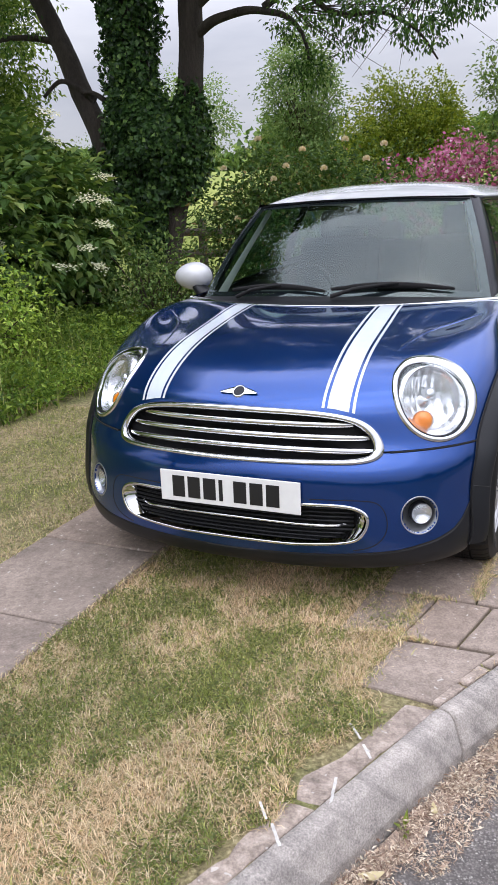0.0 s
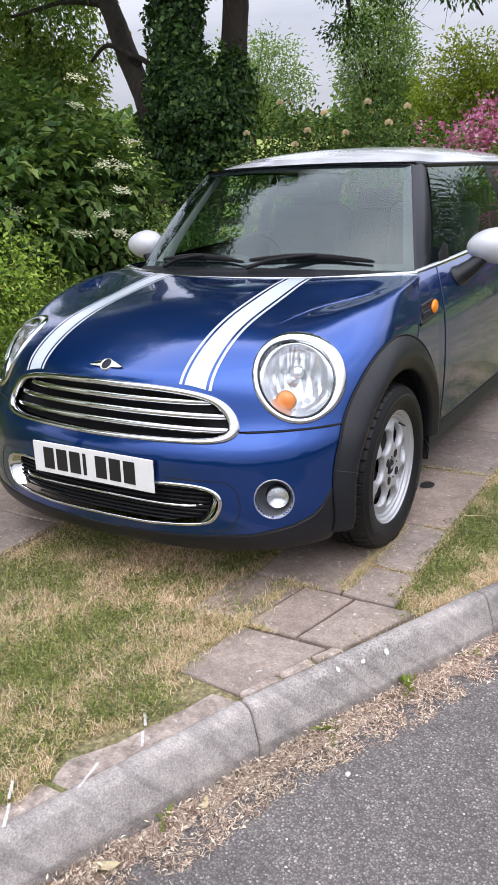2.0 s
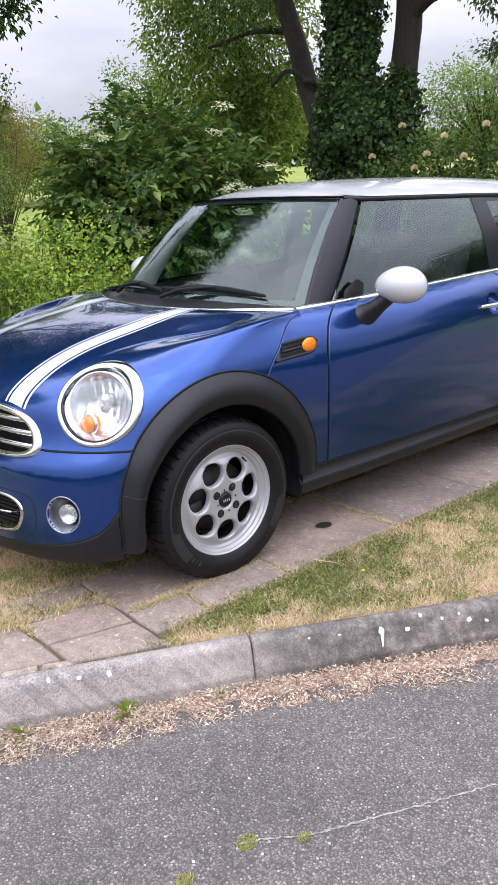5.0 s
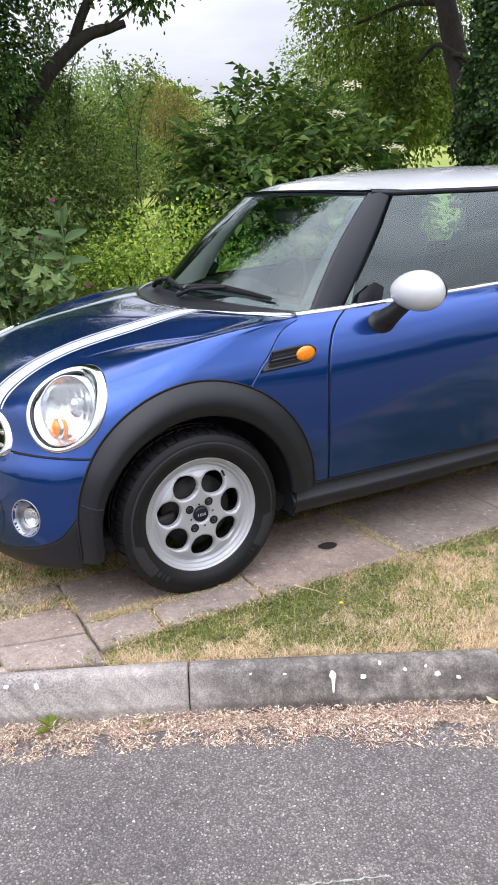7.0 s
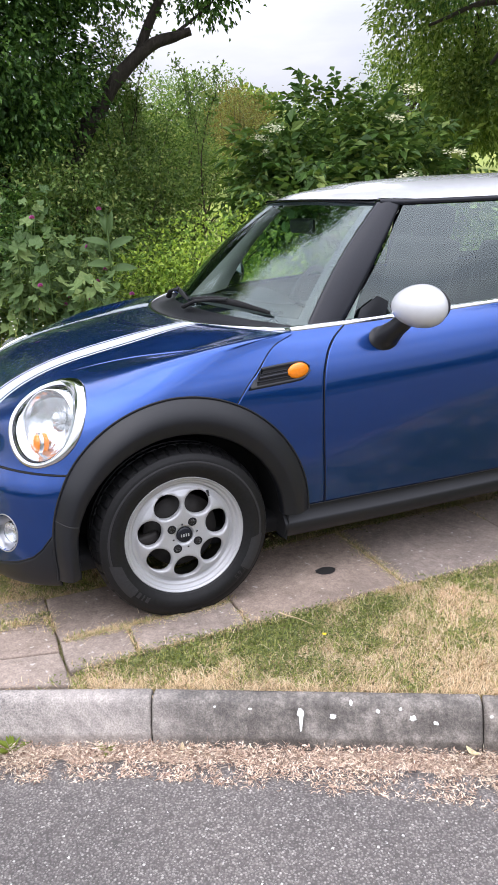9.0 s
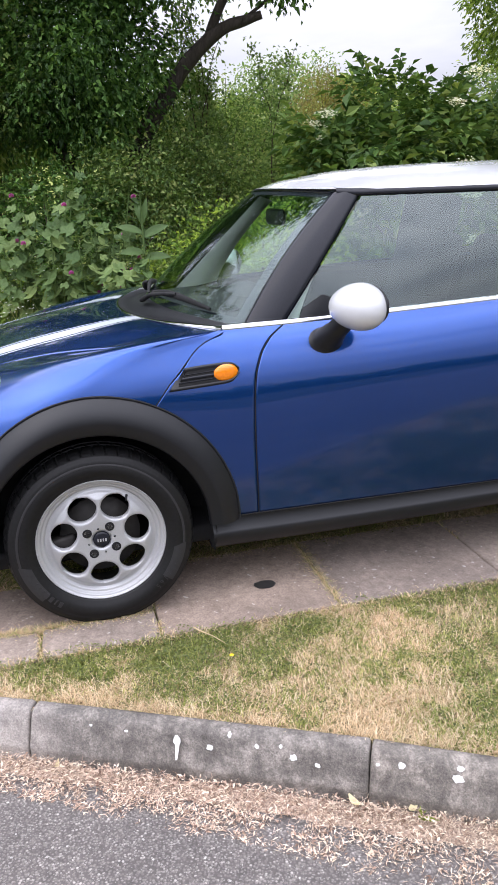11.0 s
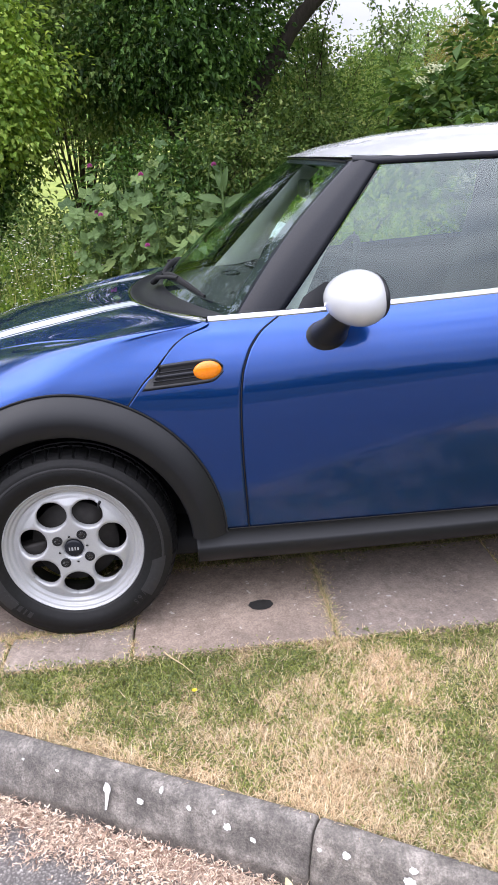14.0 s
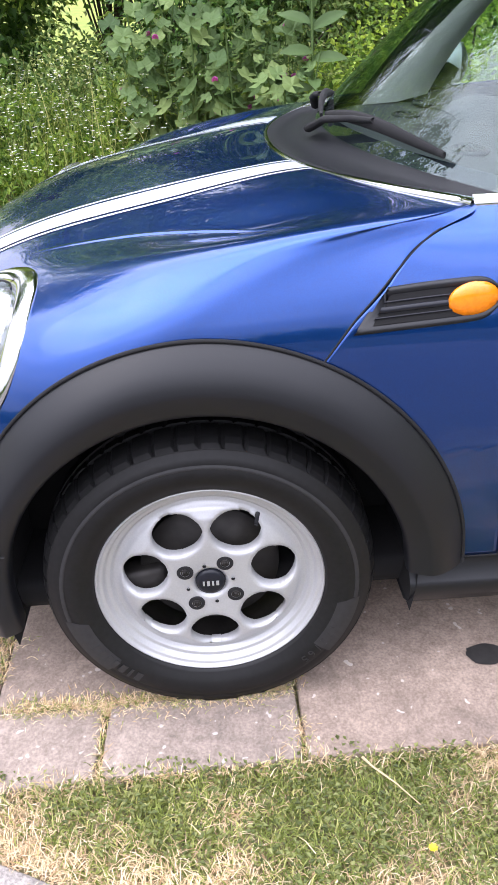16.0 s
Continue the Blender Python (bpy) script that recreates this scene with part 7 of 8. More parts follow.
L_MALLOW = island_mat("mallow_leaf", [(0.0, (0.066, 0.122, 0.043)), (0.6, (0.143, 0.224, 0.081)), (1.0, (0.242, 0.326, 0.119))], 0.6, 0.3)
L_NETTLE = island_mat("weed_green", [(0.0, (0.057, 0.121, 0.020)), (0.5, (0.152, 0.254, 0.039)), (1.0, (0.316, 0.424, 0.077))], 0.55, 0.35)
L_TREE = island_mat("mid_green_leaf", [(0.0, (0.075, 0.14, 0.036)), (0.5, (0.18, 0.275, 0.072)), (1.0, (0.34, 0.43, 0.145))], 0.55, 0.45)
P_WHITE = island_mat("cream_blossom", [(0.0, (0.58, 0.59, 0.38)), (0.6, (0.76, 0.76, 0.56)), (1.0, (0.88, 0.87, 0.72))], 0.7, 0.2)
P_DAISY = island_mat("white_petal", [(0.0, (0.75, 0.75, 0.74)), (1.0, (0.88, 0.88, 0.86))], 0.7, 0.2)
P_PINK = island_mat("pink_petal", [(0.0, (0.306, 0.0375, 0.1476)), (0.4, (0.51, 0.135, 0.3116)), (0.8, (0.6375, 0.285, 0.4592)), (1.0, (0.714, 0.465, 0.5986))], 0.6, 0.25)
P_PEACH = island_mat("peach_petal", [(0.0, (0.84, 0.66, 0.50)), (1.0, (0.90, 0.82, 0.70))], 0.6, 0.25)
P_MAUVE = island_mat("mauve_petal", [(0.0, (0.42, 0.08, 0.34)), (1.0, (0.60, 0.18, 0.48))], 0.6, 0.25)
UPZ = np.array([0, 0, 1.0])


def limb(name, pts, r0, r1, mat, parent, wob=0.03, n=26, sides=12):
    f = spline(range(len(pts)), pts)
    q = f(np.linspace(0, len(pts) - 1, n))
    q = q + np.array([[noise.noise(Vector(p) * 2.3 + Vector((i, 0, 0))) * wob for i in (0, 7, 13)] for p in q])
    rad = [(r0 + (r1 - r0) * (i / (n - 1)) ** 0.8) * (1 + 0.12 * noise.noise(Vector(p) * 4)) for i, p in enumerate(q)]
    return tube(name, [Vector(p) for p in q], rad, mat, parent, "", sides, 1.0, False, (0.3, 0.9, 0.1))


def clump_centres(c, r, n, low=0.35, seed=0, floor=None):
    """Clump centres inside a lumpy ellipsoid, thicker towards its skin."""
    v = unit(n)
    rad = rng.uniform(low ** 3, 1, n) ** (1 / 3)
    lump = np.array([1 + 0.38 * noise.noise(Vector(q) * 1.9 + Vector((seed * 3.1, seed, 0))) + 0.18 * noise.noise(Vector(q) * 5.0 + Vector((0, seed * 2.0, 0))) for q in v])
    p = np.array(c) + v * (rad * lump)[:, None] * np.array(r)
    if floor is not None:
        p = p[p[:, 2] > floor]
    return p


def foliage(name, c, r, clumps, per, size, ratio, mat, parent, seed=1, clump_r=0.16, low=0.35, hang=0.25, floor=0.05, fold=0.25):
    """A crown of leaf clumps; returns the mesh and the clump centres."""
    cc = clump_centres(c, r, clumps, low, seed, floor)
    n = len(cc) * per
    cen = np.repeat(cc, per, 0)
    off = rng.normal(0, clump_r, (n, 3)) * np.array([1, 1, 0.75])
    pos = cen + off
    out = (pos - np.array(c)) / np.array(r)
    d = unit(n) * 0.8 + out * 0.55 + off / clump_r * 0.35 - UPZ * hang
    up = unit(n) * 0.55 + UPZ * 0.8 + out * 0.3
    ln = size * rng.uniform(0.6, 1.25, n)
    return tagged(bulk(name, leaf_quads(pos, d, up, ln, ln * ratio * rng.uniform(0.8, 1.2, n), fold, 0.18), FOLD, [mat], parent), "", "", "", "stuff"), cc


def twigs(name, start, cc, count, r0, parent, mat=None, sag=0.1):
    """Thin branches from a base to some of the clump centres, as one mesh."""
    pick = cc[rng.choice(len(cc), min(count, len(cc)), replace=False)]
    verts, faces = [], []
    for q in pick:
        a, b = Vector(start), Vector(q)
        m = a.lerp(b, 0.55) + Vector(rng.normal(0, 0.12, 3)) + Vector((0, 0, sag * (b - a).length))
        pts = [a * (1 - t) ** 2 + m * 2 * t * (1 - t) + b * t * t for t in np.linspace(0, 1, 7)]
        o = len(verts)
        for i, p in enumerate(pts):
            d = (pts[min(i + 1, 6)] - pts[max(i - 1, 0)]).normalized()
            s = d.cross(Vector((0.3, 0.5, 0.8))).normalized()
            u = s.cross(d)
            rr = r0 * (1 - 0.8 * i / 6)
            for k in range(4):
                g = math.pi / 2 * k
                verts.append(p + (s * math.cos(g) + u * math.sin(g)) * rr)
        for i in range(6):
            for k in range(4):
                faces.append((o + i * 4 + k, o + i * 4 + (k + 1) % 4, o + i * 4 + 4 + (k + 1) % 4, o + i * 4 + 4 + k))
    return tagged(mesh_part(name, verts, faces, mat or TWIG, parent), "", "", "", "stuff")


def bush(name, label, category, c, r, clumps, per, size, ratio, mat, seed, base=None, clump_r=0.16, low=0.35, hang=0.25, twig=30, floor=0.05, fold=0.25, group=""):
    ob = root(name, label, category, group, (base or (c[0], c[1], land(c[0], c[1]))))
    ob.location = (0, 0, 0)
    crown, cc = foliage("crown", c, r, clumps, per, size, ratio, mat, ob, seed, clump_r, low, hang, floor, fold)
    if twig:
        twigs("twig_work", base or (c[0], c[1], max(0.0, land(c[0], c[1]))), cc, twig, 0.018, ob)
    return ob, cc


# elder with cream flower heads: compound leaves of five to seven leaflets
def elder(c, r, count, seed, extra_heads, parent):
    cc = clump_centres(c, r, count, 0.55, seed, 0.1)
    n = len(cc)
    out = (cc - np.array(c)) / np.array(r)
    d = unit(n) * 0.55 + out * 0.8 - UPZ * 0.25
    d /= np.linalg.norm(d, axis=1, keepdims=True)
    up = UPZ + unit(n) * 0.35
    s = np.cross(d, up)
    s /= np.linalg.norm(s, axis=1, keepdims=True)
    u = np.cross(s, d)
    size = rng.uniform(0.16, 0.26, n)[:, None]
    P, D, U, L = [], [], [], []
    for t, side, ln in ((0.35, 1, 0.50), (0.35, -1, 0.50), (0.65, 1, 0.56), (0.65, -1, 0.56), (0.95, 0, 0.62), (0.15, 1, 0.35), (0.15, -1, 0.35)):
        P.append(cc + d * size * t - u * size * 0.12 * t * t)
        D.append(d * (0.55 if side else 1) + s * side * 0.85 - u * 0.28)
        U.append(u)
        L.append(size[:, 0] * ln * rng.uniform(0.85, 1.15, n))
    P, D, U, L = np.concatenate(P), np.concatenate(D), np.concatenate(U), np.concatenate(L)
    return bulk("leaves", leaf_quads(P, D, U, L, L * 0.56, 0.18, 0.2), FOLD, [L_ELDER], parent), cc


def flower_head(q, size, parent, seed):
    """A flat cream umbel of many tiny florets on fine stalks."""
    r = np.random.default_rng(seed)
    n = 110
    a, rr = r.uniform(0, 2 * math.pi, n), np.sqrt(r.uniform(0, 1, n)) * size
    lobes = 1 + 0.32 * np.sin(a * 5 + seed) + 0.1 * np.sin(a * 11 + seed)
    # the umbel leans outward from the bush
    nrm = np.array([0.34, -0.14, 0.90]) + r.normal(0, 0.10, 3)
    nrm /= np.linalg.norm(nrm)
    e1 = np.cross(nrm, [0.2, 0.9, 0.1])
    e1 /= np.linalg.norm(e1)
    e2 = np.cross(nrm, e1)
    pos = np.array(q) + (rr * lobes * np.cos(a))[:, None] * e1 + (rr * lobes * np.sin(a))[:, None] * e2 + (0.010 * r.normal(0, 1, n) - rr * 0.15)[:, None] * nrm
    d = r.normal(0, 1, (n, 3))
    d -= (d @ nrm)[:, None] * nrm * 0.8
    ob = bulk("flower_head", leaf_quads(pos, d, np.tile(nrm, (n, 1)), np.full(n, 0.022), np.full(n, 0.019), 0.05, 0.0), FOLD, [P_WHITE], parent)
    return tagged(ob, "", "", "", "stuff")


eld = root("elder_bush", "large green elder bush with flat cream flower heads", "bush", "")
_, cc1 = elder((-4.95, 3.75, 1.25), (1.00, 1.05, 1.0), 2000, 2, [], eld)
_, cc2 = elder((-4.50, 3.00, 0.95), (0.70, 0.70, 0.95), 1100, 3, [], eld)
_, cc3 = elder((-4.40, 4.30, 0.90), (0.70, 0.75, 0.95), 800, 5, [], eld)
twigs("stem_work", (-4.9, 3.6, 0.1), np.concatenate([cc1, cc2, cc3]), 70, 0.024, eld)
fh = [(-4.45, 2.72, 2.0), (-4.48, 2.65, 1.36), (-4.3, 3.24, 1.27), (-4.37, 2.62, 1.23), (-4.62, 3.06, 1.61), (-4.78, 2.73, 1.94), (-4.83, 2.84, 1.79), (-4.39, 4.27, 2.36), (-3.63, 3.70, 1.49), (-3.51, 3.75, 1.23), (-3.59, 3.89, 1.45), (-3.66, 3.3, 0.86), (-3.72, 3.95, 0.80), (-3.56, 3.5, 1.02), (-4.17, 2.93, 1.07), (-4.1, 3.9, 2.05), (-3.9, 4.5, 1.7)]
for i, q in enumerate(fh):
    w = (Vector((2.2, -1.2, 1.5)) - Vector(q)).normalized() * 0.30 + Vector(q)
    flower_head(tuple(w), 0.082 + 0.03 * ((i * 7) % 3) / 2, eld, i)

# ivy-clad tree
tree = root("ivy_clad_tree", "old tree with dark ivy over its forked trunk", "tree")
limb("trunk", [(-4.62, 6.6, 0.0), (-4.60, 6.62, 0.7), (-4.62, 6.65, 1.5), (-4.66, 6.7, 2.4), (-4.72, 6.75, 3.4), (-4.75, 6.8, 4.6), (-4.7, 6.9, 6.5)], 0.30, 0.16, BARK, tree)
limb("right_stem", [(-4.45, 6.65, 0.6), (-4.25, 6.72, 1.4), (-4.03, 6.8, 2.2), (-3.97, 6.85, 3.0), (-3.94, 6.9, 3.8), (-3.9, 6.9, 4.6), (-3.7, 7.0, 6.0)], 0.20, 0.14, BARK, tree, 0.02)
limb("left_stem", [(-4.85, 6.55, 1.2), (-5.11, 6.6, 1.89), (-5.32, 6.65, 2.41), (-5.58, 6.7, 2.93), (-5.84, 6.75, 3.5), (-6.16, 6.8, 4.1), (-6.6, 6.9, 5.2)], 0.17, 0.12, BARK, tree, 0.02)
limb("branch", [(-3.90, 6.85, 3.40), (-3.62, 6.82, 3.52), (-3.30, 6.8, 3.57), (-2.96, 6.75, 3.56), (-2.62, 6.7, 3.46), (-2.36, 6.6, 3.2), (-2.25, 6.5, 2.9)], 0.075, 0.018, BARK, tree, 0.03)
limb("branch", [(-2.9, 6.75, 3.6), (-2.5, 6.7, 3.75), (-2.2, 6.6, 3.55), (-1.95, 6.55, 3.35), (-1.55, 6.5, 3.30), (-1.2, 6.45, 3.18), (-0.9, 6.4, 2.95), (-0.75, 6.4, 2.75)], 0.05, 0.010, BARK, tree, 0.04)
limb("branch", [(-3.9, 6.9, 3.7), (-3.2, 6.8, 4.1), (-2.2, 6.6, 4.2), (-1.2, 6.4, 3.95), (-0.3, 6.2, 3.6), (0.3, 6.0, 3.3)], 0.07, 0.012, BARK, tree, 0.05)
limb("branch", [(-5.30, 6.62, 2.75), (-5.55, 6.55, 2.95), (-5.75, 6.5, 3.02), (-5.9, 6.45, 2.92), (-6.0, 6.45, 2.85)], 0.045, 0.020, BARK, tree, 0.02, 14)
limb("branch", [(-4.9, 6.6, 2.55), (-5.2, 6.55, 2.80), (-5.4, 6.5, 2.85)], 0.04, 0.03, BARK, tree, 0.02, 10)
limb("branch", [(-5.9, 6.75, 3.55), (-6.3, 6.6, 3.62), (-6.8, 6.5, 3.60), (-7.3, 6.4, 3.55)], 0.05, 0.02, BARK, tree, 0.03, 14)


def sleeve(path, radii, n, size):
    """Ivy leaves hugging a stem: they overlap like scales and face outward."""
    f = spline(range(len(path)), path)
    rf = spline(range(len(radii)), radii)
    t = rng.uniform(0, len(path) - 1, n)
    c, rr = f(t), rf(t)[:, 0]
    a = rng.uniform(0, 2 * math.pi, n)
    lump = np.array([1 + 0.5 * noise.noise(Vector(q) * 2.6 + Vector((math.cos(b) * 1.3, math.sin(b) * 1.3, 0))) + 0.25 * noise.noise(Vector(q) * 7 + Vector((math.cos(b) * 3, math.sin(b) * 3, 0))) for q, b in zip(c, a)])
    out = np.stack([np.cos(a), np.sin(a), np.zeros(n)], -1)
    pos = c + out * (rr * lump * rng.uniform(0.66, 1.12, n))[:, None]
    d = -UPZ * 0.6 + out * 0.5 + unit(n) * 0.8
    up = out + unit(n) * 0.65
    ln = size * rng.uniform(0.6, 1.3, n)
    return leaf_quads(pos, d, up, ln, ln * 0.95, 0.12, 0.1)


iv = np.concatenate([
    sleeve([(-4.6, 6.6, 0.3), (-4.58, 6.6, 0.8), (-4.54, 6.62, 1.3), (-4.47, 6.65, 1.8), (-4.46, 6.67, 2.3), (-4.55, 6.7, 2.8)], [0.19, 0.26, 0.36, 0.50, 0.48, 0.16], 14000, 0.066),
    sleeve([(-4.70, 6.6, 1.9), (-4.72, 6.65, 2.6), (-4.74, 6.7, 3.4), (-4.76, 6.75, 4.3), (-4.7, 6.8, 5.2)], [0.40, 0.34, 0.32, 0.33, 0.33], 12000, 0.066),
    sleeve([(-4.25, 6.7, 1.4), (-4.05, 6.75, 2.1), (-3.98, 6.8, 2.9)], [0.28, 0.28, 0.10], 3600, 0.066),
    sleeve([(-4.8, 6.55, 1.1), (-5.05, 6.6, 1.8), (-5.2, 6.65, 2.2)], [0.35, 0.25, 0.16], 2200, 0.06)])
tagged(bulk("ivy", iv, FOLD, [L_IVY], tree), "glossy dark ivy", "", "", "stuff")
# leafy ends of the overhanging boughs
for c, r, k, s in (((-2.0, 6.4, 3.35), (0.75, 0.6, 0.40), 34, 11), ((-1.1, 6.3, 3.25), (0.9, 0.6, 0.42), 50, 12), ((-0.2, 6.1, 3.45), (0.8, 0.6, 0.40), 46, 13), ((-2.2, 6.4, 2.75), (0.28, 0.3, 0.22), 12, 14), ((-1.0, 6.3, 4.3), (2.6, 1.2, 0.6), 160, 17), ((-6.7, 6.5, 3.9), (0.8, 0.6, 0.6), 26, 18), ((-4.6, 6.8, 5.8), (2.8, 1.6, 1.0), 420, 19), ((-4.2, 6.6, 7.8), (4.6, 3.3, 2.3), 2100, 20), ((-0.4, 6.6, 6.2), (3.2, 2.2, 1.25), 900, 22), ((-6.2, 4.2, 7.2), (2.3, 2.3, 1.7), 900, 23), ((-3.4, 5.2, 8.3), (2.4, 1.7, 1.5), 700, 24)):
    foliage("leaf_spray", c, r, int(k * 1.5) if k < 170 else k, 24 if k < 170 else 16, 0.062 if k < 170 else 0.13, 0.46, L_DARK, tree, s, 0.065 if k < 170 else 0.13, 0.2, 0.6, None)
hang_c = clump_centres((-1.3, 6.35, 3.1), (1.3, 0.5, 0.6), 60, 0.3, 21)
twigs("twig_work", (-2.5, 6.7, 3.5), hang_c[:30], 18, 0.010, tree)
twigs("twig_work", (-0.9, 6.4, 3.5), hang_c[30:], 20, 0.009, tree)

# rose hedge with peach blooms, pink climbing rose
rose, rcc = bush("rose_bush", "dark green rose bush with a few peach blooms", "bush", (-1.75, 4.95, 1.02), (1.15, 0.55, 0.80), 900, 20, 0.055, 0.62, L_ROSE, 31, (-1.7, 5.0, 0.0), 0.11, 0.4, 0.2, 40)


def bloom(q, size, mat, parent, seed, name="bloom"):
    r = np.random.default_rng(seed)
    n = 26
    a = np.arange(n) * 2.4
    el = np.linspace(1.35, 0.05, n)
    face = np.array([0.35, -0.75, 0.55])
    d = np.stack([np.cos(a) * np.cos(el), np.sin(a) * np.cos(el), np.sin(el)], -1) + face * 0.35
    pos = np.tile(q, (n, 1)) + d * size * 0.12
    return bulk(name, leaf_quads(pos, d, np.tile(UPZ, (n, 1)) + r.normal(0, 0.3, (n, 3)), np.full(n, size * 0.62), np.full(n, size * 0.62), -0.3, -0.25), FOLD, [mat], parent)


for i, q in enumerate(((-1.77, 4.45, 1.66), (-1.41, 4.5, 1.62), (-2.3, 4.45, 1.20), (-1.0, 4.5, 1.68), (-0.85, 4.55, 1.80), (-2.05, 4.45, 1.92), (-1.9, 4.45, 1.55), (-2.45, 4.5, 1.68), (-1.2, 4.5, 1.86), (-1.62, 4.5, 1.80), (-2.6, 4.6, 1.35))):
    bloom(q, 0.06, P_PEACH, rose, i)
pink, pcc = bush("pink_rose_bush", "climbing rose bush crowded with pink blooms", "bush", (0.75, 5.65, 0.92), (2.05, 0.65, 0.86), 700, 13, 0.055, 0.6, L_ROSE, 33, (0.7, 5.8, 0.0), 0.12, 0.45, 0.2, 30)
fc_ = np.concatenate([clump_centres((0.75, 5.60, 0.97), (2.05, 0.72, 0.89), 560, 0.88, 33, 0.75), clump_centres((-0.35, 5.45, 1.10), (0.95, 0.55, 0.72), 380, 0.85, 34, 0.75)])
fc_ = fc_[fc_[:, 1] < 5.9]
n = len(fc_) * 12
cen = np.repeat(fc_, 12, 0)
pos = cen + rng.normal(0, 0.042, (n, 3))
d = unit(n)
tagged(bulk("blossom", leaf_quads(pos, d, unit(n), rng.uniform(0.030, 0.05, n), rng.uniform(0.028, 0.045, n), 0.2, -0.1), FOLD, [P_PINK], pink), "pink blooms", "", "", "stuff")

# fence rails at the field edge
fence = root("wooden_fence", "weathered two-rail wooden fence at the field edge", "fence")
for z in (1.0, 0.70):
    tube("rail", [(x, 7.55 + 0.02 * math.sin(x * 3), z + 0.012 * math.sin(x * 2)) for x in np.linspace(-6.5, -1.0, 12)], 0.05, RAIL, fence, "", 8, 1.1)
for x in (-6.3, -4.35, -2.6, -1.1):
    part("post", box_bm((0.10, 0.10, 1.25), (x, 7.63, 0.55), 0.012), RAIL, fence)

# far trees
def far_tree(label, base, h, c, r, clumps, per, size, mat, seed, clump_r, name="far_tree"):
    ob = root(name, label, "tree")
    limb("trunk", [base, (base[0] + 0.1, base[1], base[2] + h * 0.3), (base[0], base[1] + 0.1, base[2] + h * 0.6), (c[0], c[1], c[2] + r[2] * 0.5)], h * 0.025, h * 0.006, BARK, ob)
    crown, cc = foliage("crown", c, r, int(clumps * 1.9), int(per * 1.6), size * 0.66, 0.55, mat, ob, seed, clump_r * 0.6, 0.25, 0.2, None)
    twigs("twig_work", (base[0], base[1], base[2] + h * 0.35), cc, 50, h * 0.006, ob)
    return ob


far_tree("pale green willow-like tree in the field", (-6.35, 17.4, 0.5), 5, (-6.35, 17.4, 3.4), (1.05, 1.0, 2.2), 330, 16, 0.14, L_WILLOW, 41, 0.20)
far_tree("pale green willow-like tree in the field", (-6.0, 18, 0.5), 2.8, (-5.9, 18, 1.9), (1.2, 1.0, 1.0), 200, 14, 0.14, L_WILLOW, 42, 0.22)
far_tree("rounded yellow-green tree behind the roses", (-2.9, 14, 0.4), 3.6, (-2.9, 14, 2.3), (1.35, 1.0, 1.35), 420, 16, 0.12, L_YELLOW, 43, 0.18)
far_tree("green tree at the field edge", (-0.4, 13, 0.3), 4.6, (-0.3, 13, 2.7), (1.0, 0.9, 1.6), 320, 15, 0.12, L_HEDGE, 44, 0.18)
far_tree("green tree at the field edge", (2.5, 14, 0.3), 5, (2.6, 14, 2.9), (2.0, 1.2, 2.2), 380, 14, 0.13, L_HEDGE, 45, 0.22)
far_tree("thin grey-green tree beyond the hedge", (-11, 19, 0.8), 5, (-11, 19, 3.8), (2.0, 1.5, 1.3), 240, 12, 0.15, L_WILLOW, 46, 0.26)
# scrub below the far trees
for c, r, k, m, s in (((-3.2, 11.5, 0.9), (1.5, 0.8, 0.95), 260, L_HEDGE, 51), ((-11.5, 15, 1.6), (1.6, 0.9, 1.3), 240, L_WILLOW, 52), ((-0.6, 9.5, 0.9), (2.6, 0.8, 1.25), 330, L_HEDGE, 53), ((-3.0, 8.6, 1.0), (0.8, 0.6, 0.95), 240, L_HEDGE, 56), ((3.2, 8.5, 1.0), (2.2, 0.9, 1.6), 260, L_HEDGE, 54)):
    bush("field_scrub", "loose green scrub along the field edge", "bush", c, r, int(k * 1.6), 20, 0.065, 0.55, m, s, None, 0.2, 0.3, 0.2, 20, 0.1, 0.25, "field scrub")

# ---- the side of the lane, seen behind the bonnet ----
# leaning dark tree
dark = root("leaning_dark_tree", "dark-leaved tree with a leaning bare limb", "tree")
limb("trunk", [(-7.9, 0.7, 0.1), (-7.75, 1.0, 1.0), (-7.65, 1.3, 1.9), (-7.6, 1.62, 2.45), (-7.55, 1.95, 2.9), (-7.5, 2.35, 3.22), (-7.45, 2.65, 3.34), (-7.4, 2.9, 3.40)], 0.17, 0.05, BARK, dark, 0.03, 40)
limb("branch", [(-7.55, 2.2, 3.1), (-7.5, 2.5, 3.7), (-7.4, 2.9, 4.3)], 0.07, 0.04, BARK, dark)
limb("branch", [(-7.5, 2.6, 3.32), (-7.4, 2.95, 3.55), (-7.35, 3.2, 3.75)], 0.03, 0.012, BARK, dark)
limb("branch", [(-7.8, 0.9, 0.8), (-7.9, 0.3, 1.9), (-8.0, -0.2, 3.0), (-8.0, -0.4, 4.2)], 0.13, 0.07, BARK, dark)
